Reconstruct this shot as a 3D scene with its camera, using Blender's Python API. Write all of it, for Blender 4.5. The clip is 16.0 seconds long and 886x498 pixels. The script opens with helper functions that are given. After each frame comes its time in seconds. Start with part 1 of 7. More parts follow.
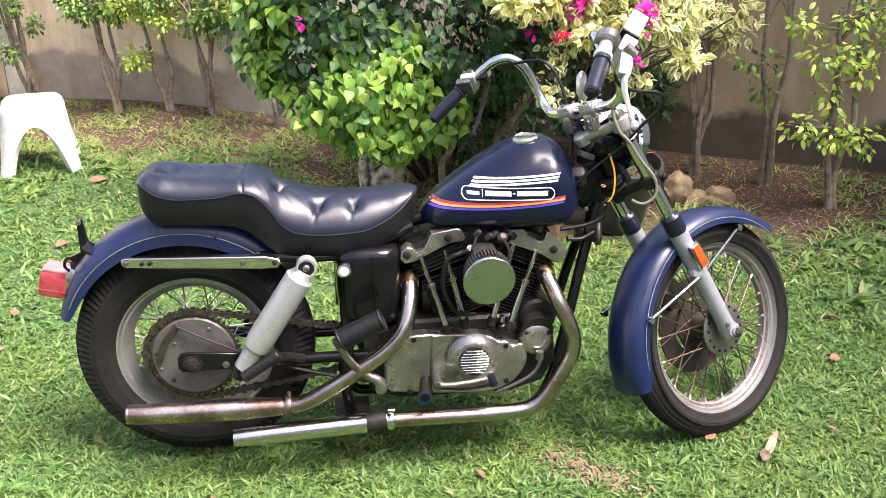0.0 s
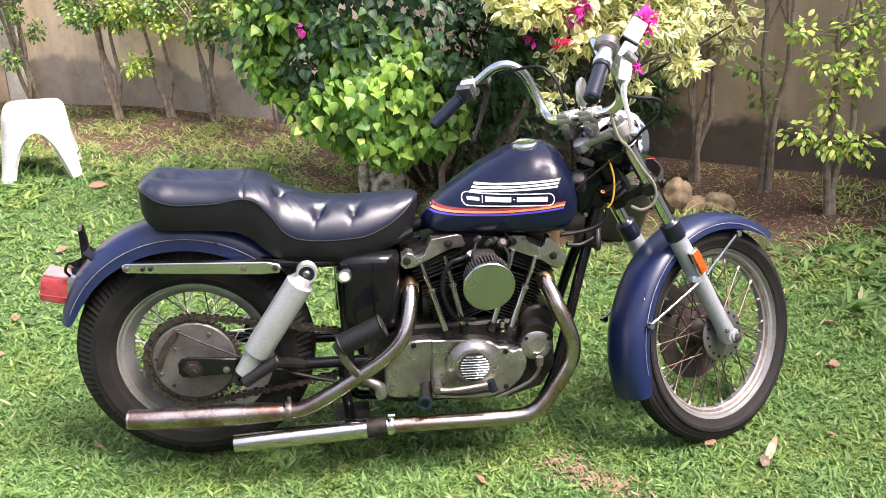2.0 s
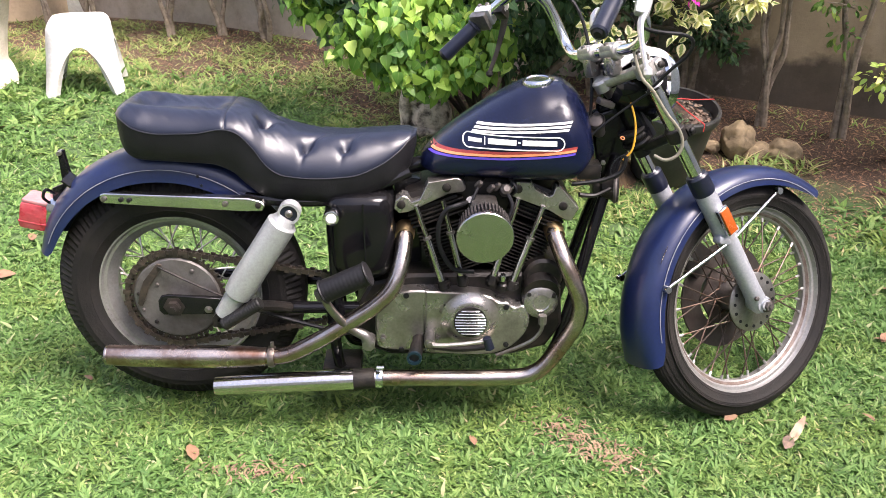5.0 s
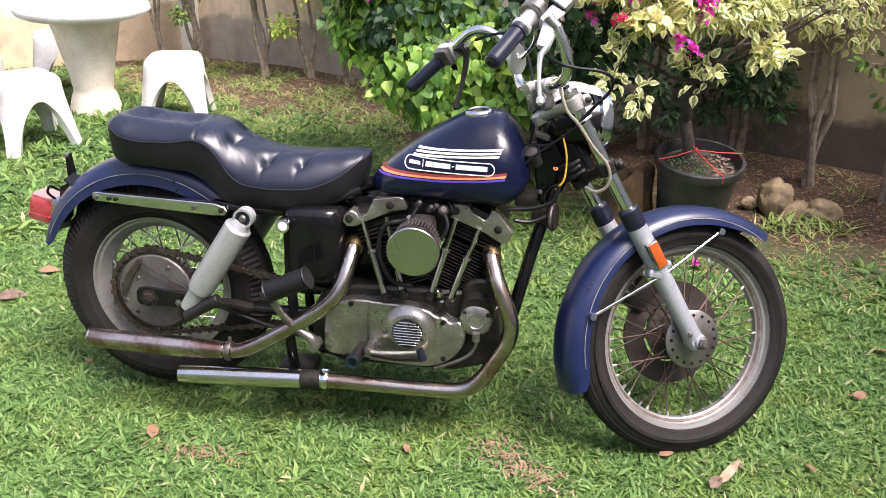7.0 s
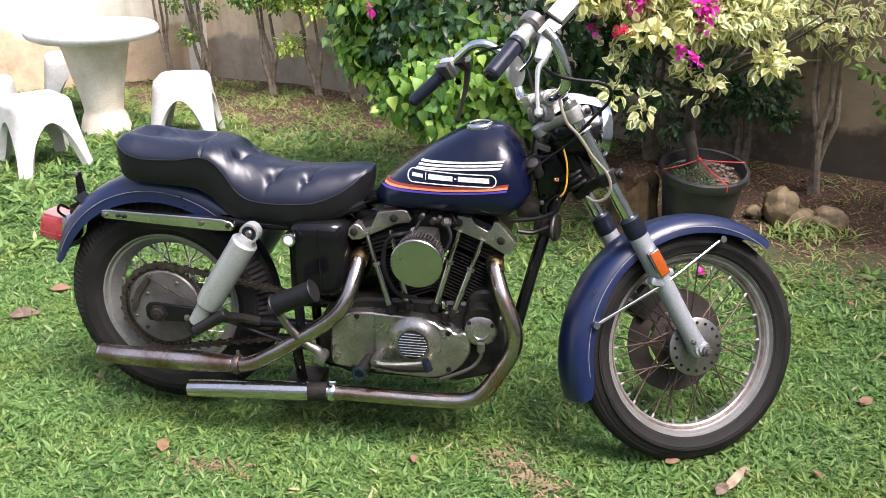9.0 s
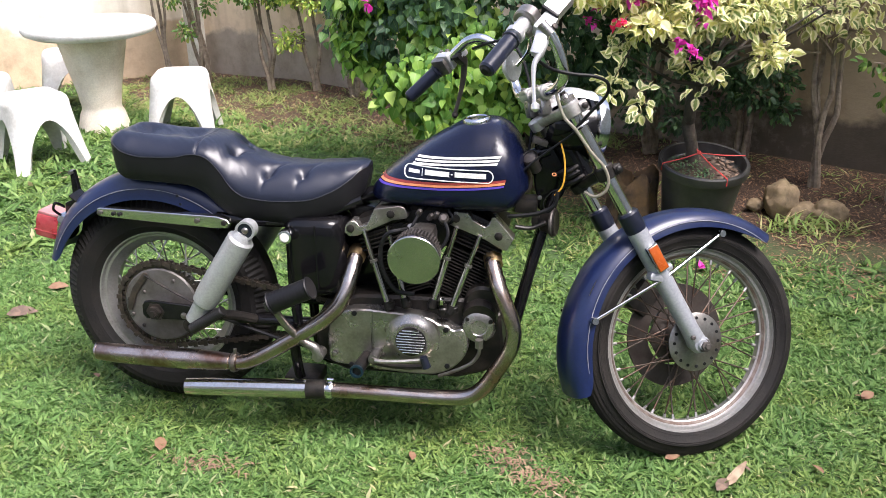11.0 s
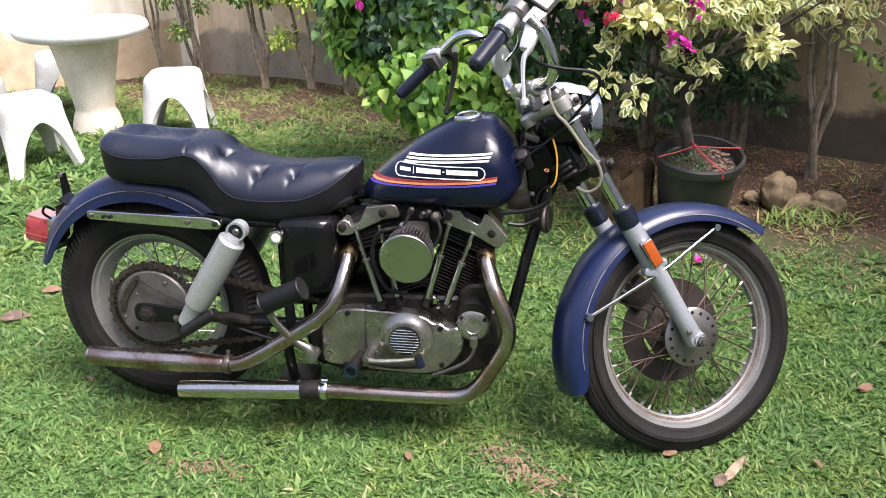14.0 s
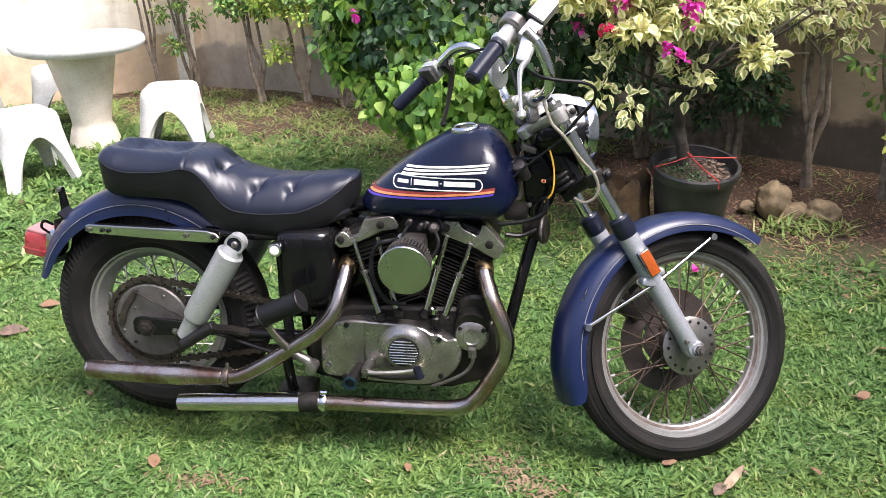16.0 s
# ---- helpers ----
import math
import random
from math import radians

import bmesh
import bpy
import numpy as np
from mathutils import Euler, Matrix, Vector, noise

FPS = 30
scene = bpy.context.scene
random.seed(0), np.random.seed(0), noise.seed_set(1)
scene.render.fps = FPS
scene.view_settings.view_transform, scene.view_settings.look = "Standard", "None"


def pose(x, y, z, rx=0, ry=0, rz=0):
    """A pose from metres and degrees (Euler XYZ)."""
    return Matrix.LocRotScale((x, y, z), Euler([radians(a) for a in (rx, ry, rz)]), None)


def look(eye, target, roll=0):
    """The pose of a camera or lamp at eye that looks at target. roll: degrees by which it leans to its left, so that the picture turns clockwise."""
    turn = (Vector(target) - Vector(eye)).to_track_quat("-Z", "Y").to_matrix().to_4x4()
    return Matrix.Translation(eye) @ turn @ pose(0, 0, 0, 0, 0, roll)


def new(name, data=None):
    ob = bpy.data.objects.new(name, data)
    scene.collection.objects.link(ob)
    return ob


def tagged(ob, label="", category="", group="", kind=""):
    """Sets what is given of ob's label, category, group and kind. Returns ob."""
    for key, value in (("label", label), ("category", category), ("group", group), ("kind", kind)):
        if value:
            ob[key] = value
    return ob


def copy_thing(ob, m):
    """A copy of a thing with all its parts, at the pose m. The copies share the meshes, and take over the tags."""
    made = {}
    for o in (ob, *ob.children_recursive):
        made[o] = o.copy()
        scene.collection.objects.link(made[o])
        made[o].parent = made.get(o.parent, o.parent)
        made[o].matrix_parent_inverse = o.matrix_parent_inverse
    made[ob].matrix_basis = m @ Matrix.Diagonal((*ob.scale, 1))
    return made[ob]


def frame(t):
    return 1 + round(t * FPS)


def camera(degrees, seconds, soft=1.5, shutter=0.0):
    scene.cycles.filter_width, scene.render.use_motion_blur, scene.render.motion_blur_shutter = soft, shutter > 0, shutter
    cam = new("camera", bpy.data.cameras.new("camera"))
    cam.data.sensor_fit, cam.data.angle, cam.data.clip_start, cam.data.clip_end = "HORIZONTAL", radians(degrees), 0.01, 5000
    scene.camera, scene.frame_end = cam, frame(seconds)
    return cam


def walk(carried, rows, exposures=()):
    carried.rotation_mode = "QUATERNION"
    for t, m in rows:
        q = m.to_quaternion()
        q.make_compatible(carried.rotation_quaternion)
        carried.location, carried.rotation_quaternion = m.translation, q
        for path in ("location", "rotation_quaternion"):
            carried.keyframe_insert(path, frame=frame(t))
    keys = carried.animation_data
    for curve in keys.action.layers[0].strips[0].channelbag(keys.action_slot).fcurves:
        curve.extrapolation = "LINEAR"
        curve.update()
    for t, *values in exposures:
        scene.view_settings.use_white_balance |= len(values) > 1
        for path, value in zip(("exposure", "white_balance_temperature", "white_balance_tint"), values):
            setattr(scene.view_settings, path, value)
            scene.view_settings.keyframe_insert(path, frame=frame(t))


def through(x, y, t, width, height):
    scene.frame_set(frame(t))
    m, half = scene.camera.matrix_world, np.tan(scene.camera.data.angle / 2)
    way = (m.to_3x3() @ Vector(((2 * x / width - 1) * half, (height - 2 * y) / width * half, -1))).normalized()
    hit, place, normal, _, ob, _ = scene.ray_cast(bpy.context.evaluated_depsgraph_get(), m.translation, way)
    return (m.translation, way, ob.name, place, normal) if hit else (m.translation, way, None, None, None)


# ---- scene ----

cam = camera(53.0, 16.0, 0.7)
PATH = [
    (0, (0.4107, -2.2490, 1.5221), (0.6358, -0.4179, 0.7500), 0.20),
    (0.5, (0.4106, -2.2528, 1.5238), (0.6388, -0.4180, 0.7613), 0.27),
    (1, (0.4114, -2.2556, 1.5267), (0.6348, -0.4176, 0.7704), 0.11),
    (1.5, (0.4093, -2.2582, 1.5257), (0.6342, -0.4206, 0.7690), 0.11),
    (2, (0.4096, -2.2558, 1.5235), (0.6354, -0.4195, 0.7642), 0.25),
    (2.5, (0.4094, -2.2569, 1.5226), (0.6429, -0.4237, 0.7576), 0.39),
    (3, (0.4211, -2.2557, 1.5203), (0.6777, -0.4345, 0.7345), 0.40),
    (3.5, (0.4328, -2.2295, 1.5065), (0.6637, -0.4275, 0.6701), 0.02),
    (4, (0.4483, -2.1245, 1.4930), (0.6542, -0.3550, 0.5837), -0.23),
    (4.2, (0.4680, -2.0947, 1.4969), (0.6479, -0.3248, 0.5830), -0.54),
    (6.3, (1.0439, -2.0687, 1.4544), (0.8170, -0.2901, 0.5687), 2.40),
    (6.5, (1.0984, -2.1290, 1.4498), (0.8379, -0.3486, 0.5765), 1.63),
    (7, (1.1451, -2.2280, 1.4662), (0.8824, -0.4118, 0.6708), 0.99),
    (7.5, (1.1463, -2.2556, 1.4679), (0.8694, -0.4353, 0.6871), 0.85),
    (8, (1.1550, -2.2597, 1.4689), (0.8608, -0.4352, 0.7046), 0.37),
    (8.5, (1.1684, -2.2533, 1.4673), (0.8761, -0.4330, 0.6922), -0.28),
    (9, (1.1692, -2.2536, 1.4684), (0.8792, -0.4281, 0.7042), -0.17),
    (11.5, (1.1785, -2.2313, 1.4657), (0.8877, -0.4117, 0.6884), -0.68),
    (12, (1.1757, -2.2283, 1.4649), (0.8888, -0.4082, 0.6873), -0.75),
    (12.5, (1.1775, -2.2261, 1.4646), (0.8915, -0.4068, 0.6849), -0.83),
    (13, (1.1818, -2.2211, 1.4632), (0.8878, -0.4049, 0.6790), -1.09),
    (13.5, (1.1893, -2.2143, 1.4625), (0.8954, -0.3995, 0.6753), -1.25),
    (14, (1.1935, -2.2141, 1.4631), (0.9012, -0.3972, 0.6799), -1.43),
    (14.5, (1.1926, -2.2162, 1.4643), (0.9026, -0.3967, 0.6860), -1.57),
    (15, (1.1906, -2.2204, 1.4650), (0.9109, -0.3962, 0.6939), -1.48),
    (15.5, (1.1889, -2.2212, 1.4641), (0.9070, -0.3951, 0.6989), -1.61),
    (16, (1.1908, -2.2230, 1.4661), (0.9053, -0.3949, 0.7066), -1.74),
]
walk(cam, [(t, look(eye, target, roll)) for t, eye, target, roll in PATH],
     [(0, 1.84, 6600, 21), (4.2, 1.82, 6600, 21), (6.5, 1.61, 6540, 21), (9, 1.39, 6350, 18), (16, 1.37, 6300, 18)])

# world and sun
world = bpy.data.worlds.new("sky")
scene.world = world
world.use_nodes = True
wn = world.node_tree.nodes
sky = wn.new("ShaderNodeTexSky")
sky.sky_type = 'NISHITA'
sky.sun_disc = False
SUN_EL, SUN_AZ = 60.0, 122.0     # height, and the compass turn that the light comes from
sky.sun_elevation, sky.sun_rotation = radians(SUN_EL), radians(SUN_AZ)
sky.dust_density = 4.0
haze = wn.new("ShaderNodeHueSaturation")      # a white, hazy sky
haze.inputs["Saturation"].default_value = 0.75
world.node_tree.links.new(sky.outputs[0], haze.inputs["Color"])
world.node_tree.links.new(haze.outputs[0], wn["Background"].inputs[0])
wn["Background"].inputs[1].default_value = 0.15
sun = new("sun", bpy.data.lights.new("sun", 'SUN'))
sun.data.energy, sun.data.angle, sun.data.color = 3.1, radians(30), (1.0, 0.96, 0.9)
sx, sy = math.sin(radians(SUN_AZ)), math.cos(radians(SUN_AZ))
sun.matrix_world = look((sx * 10, sy * 10, 10 * math.tan(radians(SUN_EL))), (0, 0, 0))


# ---------- materials ----------
def nodes_of(name):
    m = bpy.data.materials.new(name)
    m.use_nodes = True
    nt = m.node_tree
    return m, nt, nt.nodes["Principled BSDF"]


def noise_node(nt, scale, detail=5.0, rough=0.6, coord="Object"):
    tc = nt.nodes.new("ShaderNodeTexCoord")
    n = nt.nodes.new("ShaderNodeTexNoise")
    n.inputs["Scale"].default_value, n.inputs["Detail"].default_value, n.inputs["Roughness"].default_value = scale, detail, rough
    nt.links.new(tc.outputs[coord], n.inputs["Vector"])
    return n


def ramp(nt, fac, stops):
    r = nt.nodes.new("ShaderNodeValToRGB")
    el = r.color_ramp.elements
    while len(el) < len(stops):
        el.new(0.5)
    for e, (p, c) in zip(el, stops):
        e.position, e.color = p, (*c, 1) if len(c) == 3 else c
    nt.links.new(fac, r.inputs["Fac"])
    return r


def mixc(nt, fac, a, b, mode="MIX"):
    m = nt.nodes.new("ShaderNodeMix")
    m.data_type, m.blend_type = "RGBA", mode
    for sock, v in ((m.inputs[0], fac), (m.inputs[6], a), (m.inputs[7], b)):
        if isinstance(v, bpy.types.NodeSocket):
            nt.links.new(v, sock)
        else:
            sock.default_value = v if isinstance(v, (int, float)) else (*v, 1)
    return m.outputs[2]


def bump(nt, bsdf, height, strength, dist=0.01):
    b = nt.nodes.new("ShaderNodeBump")
    b.inputs["Strength"].default_value, b.inputs["Distance"].default_value = strength, dist
    nt.links.new(height, b.inputs["Height"])
    nt.links.new(b.outputs[0], bsdf.inputs["Normal"])
    return b


def mat(name, col, rough=0.5, metal=0.0, dirt=None, amount=0.5, scale=14, fine=120, relief=0.1, coat=0.0, rvar=0.15, spec=0.5):
    """A worn surface: a base colour, stains of a second colour in patches, fine grain in gloss and relief."""
    m, nt, b = nodes_of(name)
    dirt = dirt or tuple(c * 0.72 for c in col)
    big, small = noise_node(nt, scale), noise_node(nt, fine, 3)
    patch = ramp(nt, big.outputs[0], [(0.42, (0, 0, 0)), (0.68, (1, 1, 1))])
    mm = nt.nodes.new("ShaderNodeMath")
    mm.operation, mm.inputs[1].default_value = "MULTIPLY", amount
    nt.links.new(patch.outputs[0], mm.inputs[0])
    c1 = mixc(nt, mm.outputs[0], col, dirt)
    grain = ramp(nt, small.outputs[0], [(0.3, (0.86, 0.86, 0.86)), (0.7, (1.08, 1.08, 1.08))])
    nt.links.new(mixc(nt, 1.0, c1, grain.outputs[0], "MULTIPLY"), b.inputs["Base Color"])
    rr = nt.nodes.new("ShaderNodeMapRange")
    rr.inputs["To Min"].default_value, rr.inputs["To Max"].default_value = max(0.02, rough - rvar), min(1, rough + rvar)
    nt.links.new(big.outputs[0], rr.inputs["Value"])
    nt.links.new(rr.outputs[0], b.inputs["Roughness"])
    b.inputs["Metallic"].default_value, b.inputs["Coat Weight"].default_value = metal, coat
    b.inputs["Coat Roughness"].default_value = 0.12
    b.inputs["Specular IOR Level"].default_value = spec
    if relief:
        bump(nt, b, small.outputs[0], relief, 0.004)
    return m


def leaf_mat(name, stops, gloss=0.45, margin=None, through=0.3, per="island", patch=None, spec=0.5):
    """A leaf: colour by piece, a pale vein, an optional pale margin, light passing through."""
    m, nt, b = nodes_of(name)
    if per == "island":
        rnd = nt.nodes.new("ShaderNodeNewGeometry").outputs["Random Per Island"]
    else:
        rnd = nt.nodes.new("ShaderNodeObjectInfo").outputs["Random"]
    col = ramp(nt, rnd, stops).outputs[0]
    uv = nt.nodes.new("ShaderNodeUVMap")
    sep = nt.nodes.new("ShaderNodeSeparateXYZ")
    nt.links.new(uv.outputs[0], sep.inputs[0])
    ab = nt.nodes.new("ShaderNodeMath")
    ab.operation = "ABSOLUTE"
    nt.links.new(sep.outputs[0], ab.inputs[0])
    vein = ramp(nt, ab.outputs[0], [(0.0, (1, 1, 1)), (0.1, (0, 0, 0))])
    vm = nt.nodes.new("ShaderNodeMath")
    vm.operation, vm.inputs[1].default_value = "MULTIPLY", 0.3
    nt.links.new(vein.outputs[0], vm.inputs[0])
    col = mixc(nt, vm.outputs[0], col, (0.42, 0.5, 0.18))
    if margin:
        n = noise_node(nt, 70, 2)
        add = nt.nodes.new("ShaderNodeMath")
        add.operation = "ADD"
        nt.links.new(ab.outputs[0], add.inputs[0])
        nt.links.new(n.outputs[0], add.inputs[1])
        edge = ramp(nt, add.outputs[0], [(0.98, (0, 0, 0)), (1.1, (1, 1, 1))])
        edge.color_ramp.elements[0].position, edge.color_ramp.elements[1].position = 0.88, 0.98
        col = mixc(nt, edge.outputs[0], col, margin)
    if patch:                    # broad patches of another growth
        for scale, tint, low, high in patch:
            n = noise_node(nt, scale, 4)
            spot = ramp(nt, n.outputs[0], [(low, (1, 1, 1)), (high, tint)])
            col = mixc(nt, 1.0, col, spot.outputs[0], "MULTIPLY")
    nt.links.new(col, b.inputs["Base Color"])
    b.inputs["Roughness"].default_value = gloss
    b.inputs["Specular IOR Level"].default_value = spec
    tr = nt.nodes.new("ShaderNodeBsdfTranslucent")
    nt.links.new(col, tr.inputs[0])
    mx = nt.nodes.new("ShaderNodeMixShader")
    mx.inputs[0].default_value = through
    nt.links.new(b.outputs[0], mx.inputs[1])
    nt.links.new(tr.outputs[0], mx.inputs[2])
    nt.links.new(mx.outputs[0], nt.nodes["Material Output"].inputs[0])
    return m


M = dict(
    paint=mat("blue paint", (0.0024, 0.0042, 0.0185), 0.24, 0.0, (0.0045, 0.0075, 0.028), 0.6, 9, 160, 0.02, 0.0, 0.06, 0.4),
    fender_paint=mat("faded blue paint", (0.004, 0.0095, 0.043), 0.34, 0.0, (0.011, 0.018, 0.05), 0.7, 7, 140, 0.03, 0.1, 0.08, 0.45),
    leather=mat("seat vinyl", (0.006, 0.0082, 0.018), 0.34, 0, (0.0095, 0.012, 0.025), 0.5, 22, 420, 0.12, 0.0, 0.06, 0.5),
    seat_side=mat("seat side vinyl", (0.005, 0.005, 0.006), 0.5, 0, (0.011, 0.011, 0.013), 0.5, 18, 500, 0.3, 0, 0.08, 0.25),
    piping=mat("piping", (0.018, 0.018, 0.022), 0.35),
    pinstripe=mat("faded pinstripe", (0.22, 0.22, 0.23), 0.5, 0, (0.06, 0.07, 0.12), 0.8, 30),
    rubber=mat("tyre rubber", (0.009, 0.0082, 0.0077), 0.72, 0, (0.021, 0.018, 0.0155), 0.6, 14, 160, 0.35, 0, 0.12, 0.22),
    grip=mat("grip rubber", (0.006, 0.008, 0.018), 0.32, 0, (0.015, 0.015, 0.018), 0.4, 30, 300, 0.08, 0, 0.08, 0.4),
    chrome=mat("chrome", (0.63, 0.64, 0.65), 0.09, 1.0, (0.4, 0.37, 0.33), 0.5, 20, 200, 0.02, 0, 0.05),
    brass=mat("heat-gilded collar", (0.5, 0.37, 0.2), 0.35, 1.0, (0.3, 0.2, 0.11), 0.8, 30),
    worn_chrome=mat("pitted chrome", (0.4, 0.355, 0.32), 0.24, 1.0, (0.26, 0.17, 0.125), 0.85, 12, 160, 0.08, 0, 0.1),
    rust_chrome=mat("rust-browned chrome", (0.46, 0.39, 0.345), 0.27, 1.0, (0.15, 0.075, 0.05), 0.95, 9, 120, 0.12, 0, 0.12),
    alu=mat("cast aluminium", (0.32, 0.305, 0.285), 0.28, 0.85, (0.16, 0.14, 0.125), 0.8, 11, 150, 0.05, 0, 0.09),
    polished=mat("polished strut", (0.6, 0.59, 0.57), 0.22, 1.0, (0.42, 0.41, 0.39), 0.7, 8, 180, 0.04, 0, 0.08),
    cast=mat("dull grey casting", (0.44, 0.425, 0.4), 0.4, 0.65, (0.24, 0.22, 0.2), 0.8, 18, 150, 0.12),
    slider=mat("grey fork slider", (0.33, 0.345, 0.37), 0.42, 0.45, (0.24, 0.25, 0.27), 0.7, 18, 160, 0.08),
    shockgrey=mat("grey shock cover", (0.36, 0.372, 0.378), 0.42, 0.45, (0.3, 0.3, 0.29), 0.6, 16, 160, 0.06),
    rim=mat("dull rim", (0.3, 0.295, 0.285), 0.38, 0.6, (0.22, 0.205, 0.19), 0.8, 14, 150, 0.08),
    rust=mat("rust band", (0.085, 0.056, 0.043), 0.6, 0.3, (0.2, 0.17, 0.15), 0.8, 30, 150, 0.2),
    chainmetal=mat("gritty chain steel", (0.035, 0.029, 0.025), 0.45, 0.5, (0.08, 0.06, 0.045), 0.8, 60, 150, 0.2),
    castiron=mat("dusty grey casting", (0.09, 0.08, 0.074), 0.5, 0.5, (0.06, 0.05, 0.045), 0.8, 25, 130, 0.2),
    spoke=mat("rusty spokes", (0.09, 0.073, 0.062), 0.5, 0.8, (0.12, 0.06, 0.035), 0.8, 30),
    bright_spoke=mat("dull spokes", (0.4, 0.39, 0.37), 0.4, 0.9, (0.2, 0.15, 0.11), 0.7, 30),
    black=mat("black paint", (0.004, 0.004, 0.005), 0.13, 0, (0.009, 0.008, 0.008), 0.7, 15, 150, 0.03, 0.0, 0.08, 0.28),
    greasy=mat("greasy black metal", (0.01, 0.0095, 0.009), 0.42, 0.25, (0.04, 0.032, 0.027), 0.7, 25, 130, 0.2, 0, 0.15, 0.3),
    iron=mat("sooty cast iron", (0.011, 0.0105, 0.01), 0.5, 0.2, (0.035, 0.03, 0.025), 0.7, 25, 150, 0.25, 0, 0.15, 0.15),
    steel=mat("dull steel", (0.26, 0.25, 0.235), 0.4, 0.9, (0.1, 0.075, 0.06), 0.8, 14, 140, 0.12),
    drum=mat("brake drum plate", (0.11, 0.105, 0.1), 0.45, 0.35, (0.06, 0.05, 0.042), 0.9, 16, 120, 0.2),
    disc=mat("rusty brake disc", (0.06, 0.05, 0.044), 0.55, 0.5, (0.04, 0.026, 0.02), 0.7, 14),
    olive=mat("polished air cleaner cap", (0.44, 0.435, 0.42), 0.27, 1.0, (0.38, 0.375, 0.36), 0.5, 5, 100, 0.005, 0, 0.04),
    red=mat("faded red lens", (0.27, 0.026, 0.035), 0.3, 0, (0.37, 0.09, 0.095), 0.7, 20, 100, 0.05, 0.6),
    pinklens=mat("pink lens top with glare", (0.36, 0.17, 0.165), 0.35, 0, (0.3, 0.11, 0.11), 0.7, 20),
    amber=mat("amber reflector", (0.3, 0.06, 0.006), 0.25, 0, (0.26, 0.04, 0.004), 0.5, 40, 300, 0.1, 0.5),
    white=mat("white decal", (0.8, 0.78, 0.72), 0.4, 0, (0.65, 0.62, 0.55), 0.5, 30, 200, 0.0),
    maroon=mat("dark red decal", (0.26, 0.035, 0.03), 0.4, 0, None, 0.5, 30, 200, 0.0),
    orange=mat("orange decal", (0.75, 0.27, 0.12), 0.4, 0, (0.6, 0.2, 0.1), 0.5, 30, 200, 0.0),
    purple=mat("purple decal", (0.1, 0.055, 0.42), 0.4, 0, None, 0.5, 30, 200, 0.0),
    cable=mat("black cable", (0.006, 0.006, 0.007), 0.5, 0, None, 0.5, 14, 120, 0.1, 0, 0.15, 0.25),
    clear_hose=mat("yellowed clear hose", (0.22, 0.2, 0.155), 0.4),
    pale_alloy=mat("pale bare alloy", (0.64, 0.64, 0.635), 0.34, 0.7, (0.45, 0.44, 0.43), 0.6, 18, 160, 0.05),
    wire=mat("yellow wire", (0.7, 0.36, 0.03), 0.5),
    blueglass=mat("blue breather cap", (0.015, 0.04, 0.06), 0.3, 0.6),
    concrete=mat("white-painted concrete", (0.57, 0.565, 0.55), 0.7, 0, (0.43, 0.41, 0.37), 0.7, 9, 60, 0.2),
    pedestal=mat("worn cream concrete", (0.7, 0.64, 0.54), 0.75, 0, (0.54, 0.45, 0.34), 0.8, 5, 90, 0.15),
    bark=mat("grey-brown bark", (0.25, 0.2, 0.15), 0.85, 0, (0.1, 0.075, 0.055), 0.9, 22, 70, 0.9),
    stump=mat("rotten stump wood", (0.1, 0.058, 0.024), 0.9, 0, (0.014, 0.01, 0.007), 1.0, 8, 50, 1.0),
    darkbark=mat("dark bark", (0.05, 0.04, 0.029), 0.85, 0, (0.03, 0.024, 0.018), 0.9, 22, 70, 0.9),
    rock=mat("pale field stone", (0.245, 0.18, 0.105), 0.9, 0, (0.1, 0.075, 0.045), 1.0, 11, 60, 1.0),
    spotted=mat("weathered spotted plaster", (0.56, 0.48, 0.39), 0.85, 0, (0.05, 0.038, 0.03), 1.0, 26, 60, 0.3),
    plasticpot=mat("black plastic pot", (0.022, 0.022, 0.023), 0.45, 0, (0.06, 0.057, 0.05), 0.6, 12, 120, 0.1),
    potsoil=mat("pot soil", (0.028, 0.018, 0.012), 0.9, 0, (0.075, 0.045, 0.028), 0.8, 40, 90, 0.6),
    rubber_black=mat("black peg rubber", (0.007, 0.007, 0.007), 0.5, 0, (0.016, 0.014, 0.013), 0.5, 30, 300, 0.1, 0, 0.08, 0.3),
    dull_chrome=mat("dulled chrome", (0.55, 0.535, 0.515), 0.17, 1.0, (0.36, 0.32, 0.285), 0.7, 12, 180, 0.04, 0, 0.08),
    string=mat("red string", (0.5, 0.045, 0.04), 0.6),
    deadleaf=mat("dead leaf", (0.19, 0.112, 0.062), 0.7, 0, (0.15, 0.07, 0.04), 0.8, 40, 120, 0.3),
    brownleaf=mat("dark curled leaf", (0.09, 0.06, 0.042), 0.7, 0, (0.2, 0.13, 0.09), 0.8, 40, 120, 0.3),
    paleleaf=mat("pale dead leaf", (0.33, 0.26, 0.17), 0.7, 0, (0.14, 0.08, 0.05), 0.8, 30, 120, 0.3),
    chips=mat("leaf litter", (0.15, 0.08, 0.048), 0.85, 0, (0.36, 0.23, 0.13), 0.9, 40, 90, 0.2),
    clippings=mat("dry clippings", (0.24, 0.165, 0.1), 0.85, 0, (0.12, 0.07, 0.045), 0.9, 50, 90, 0.2),
    post=mat("white-washed post", (0.68, 0.66, 0.6), 0.8, 0, (0.42, 0.37, 0.3), 0.8, 5, 60, 0.4),
)
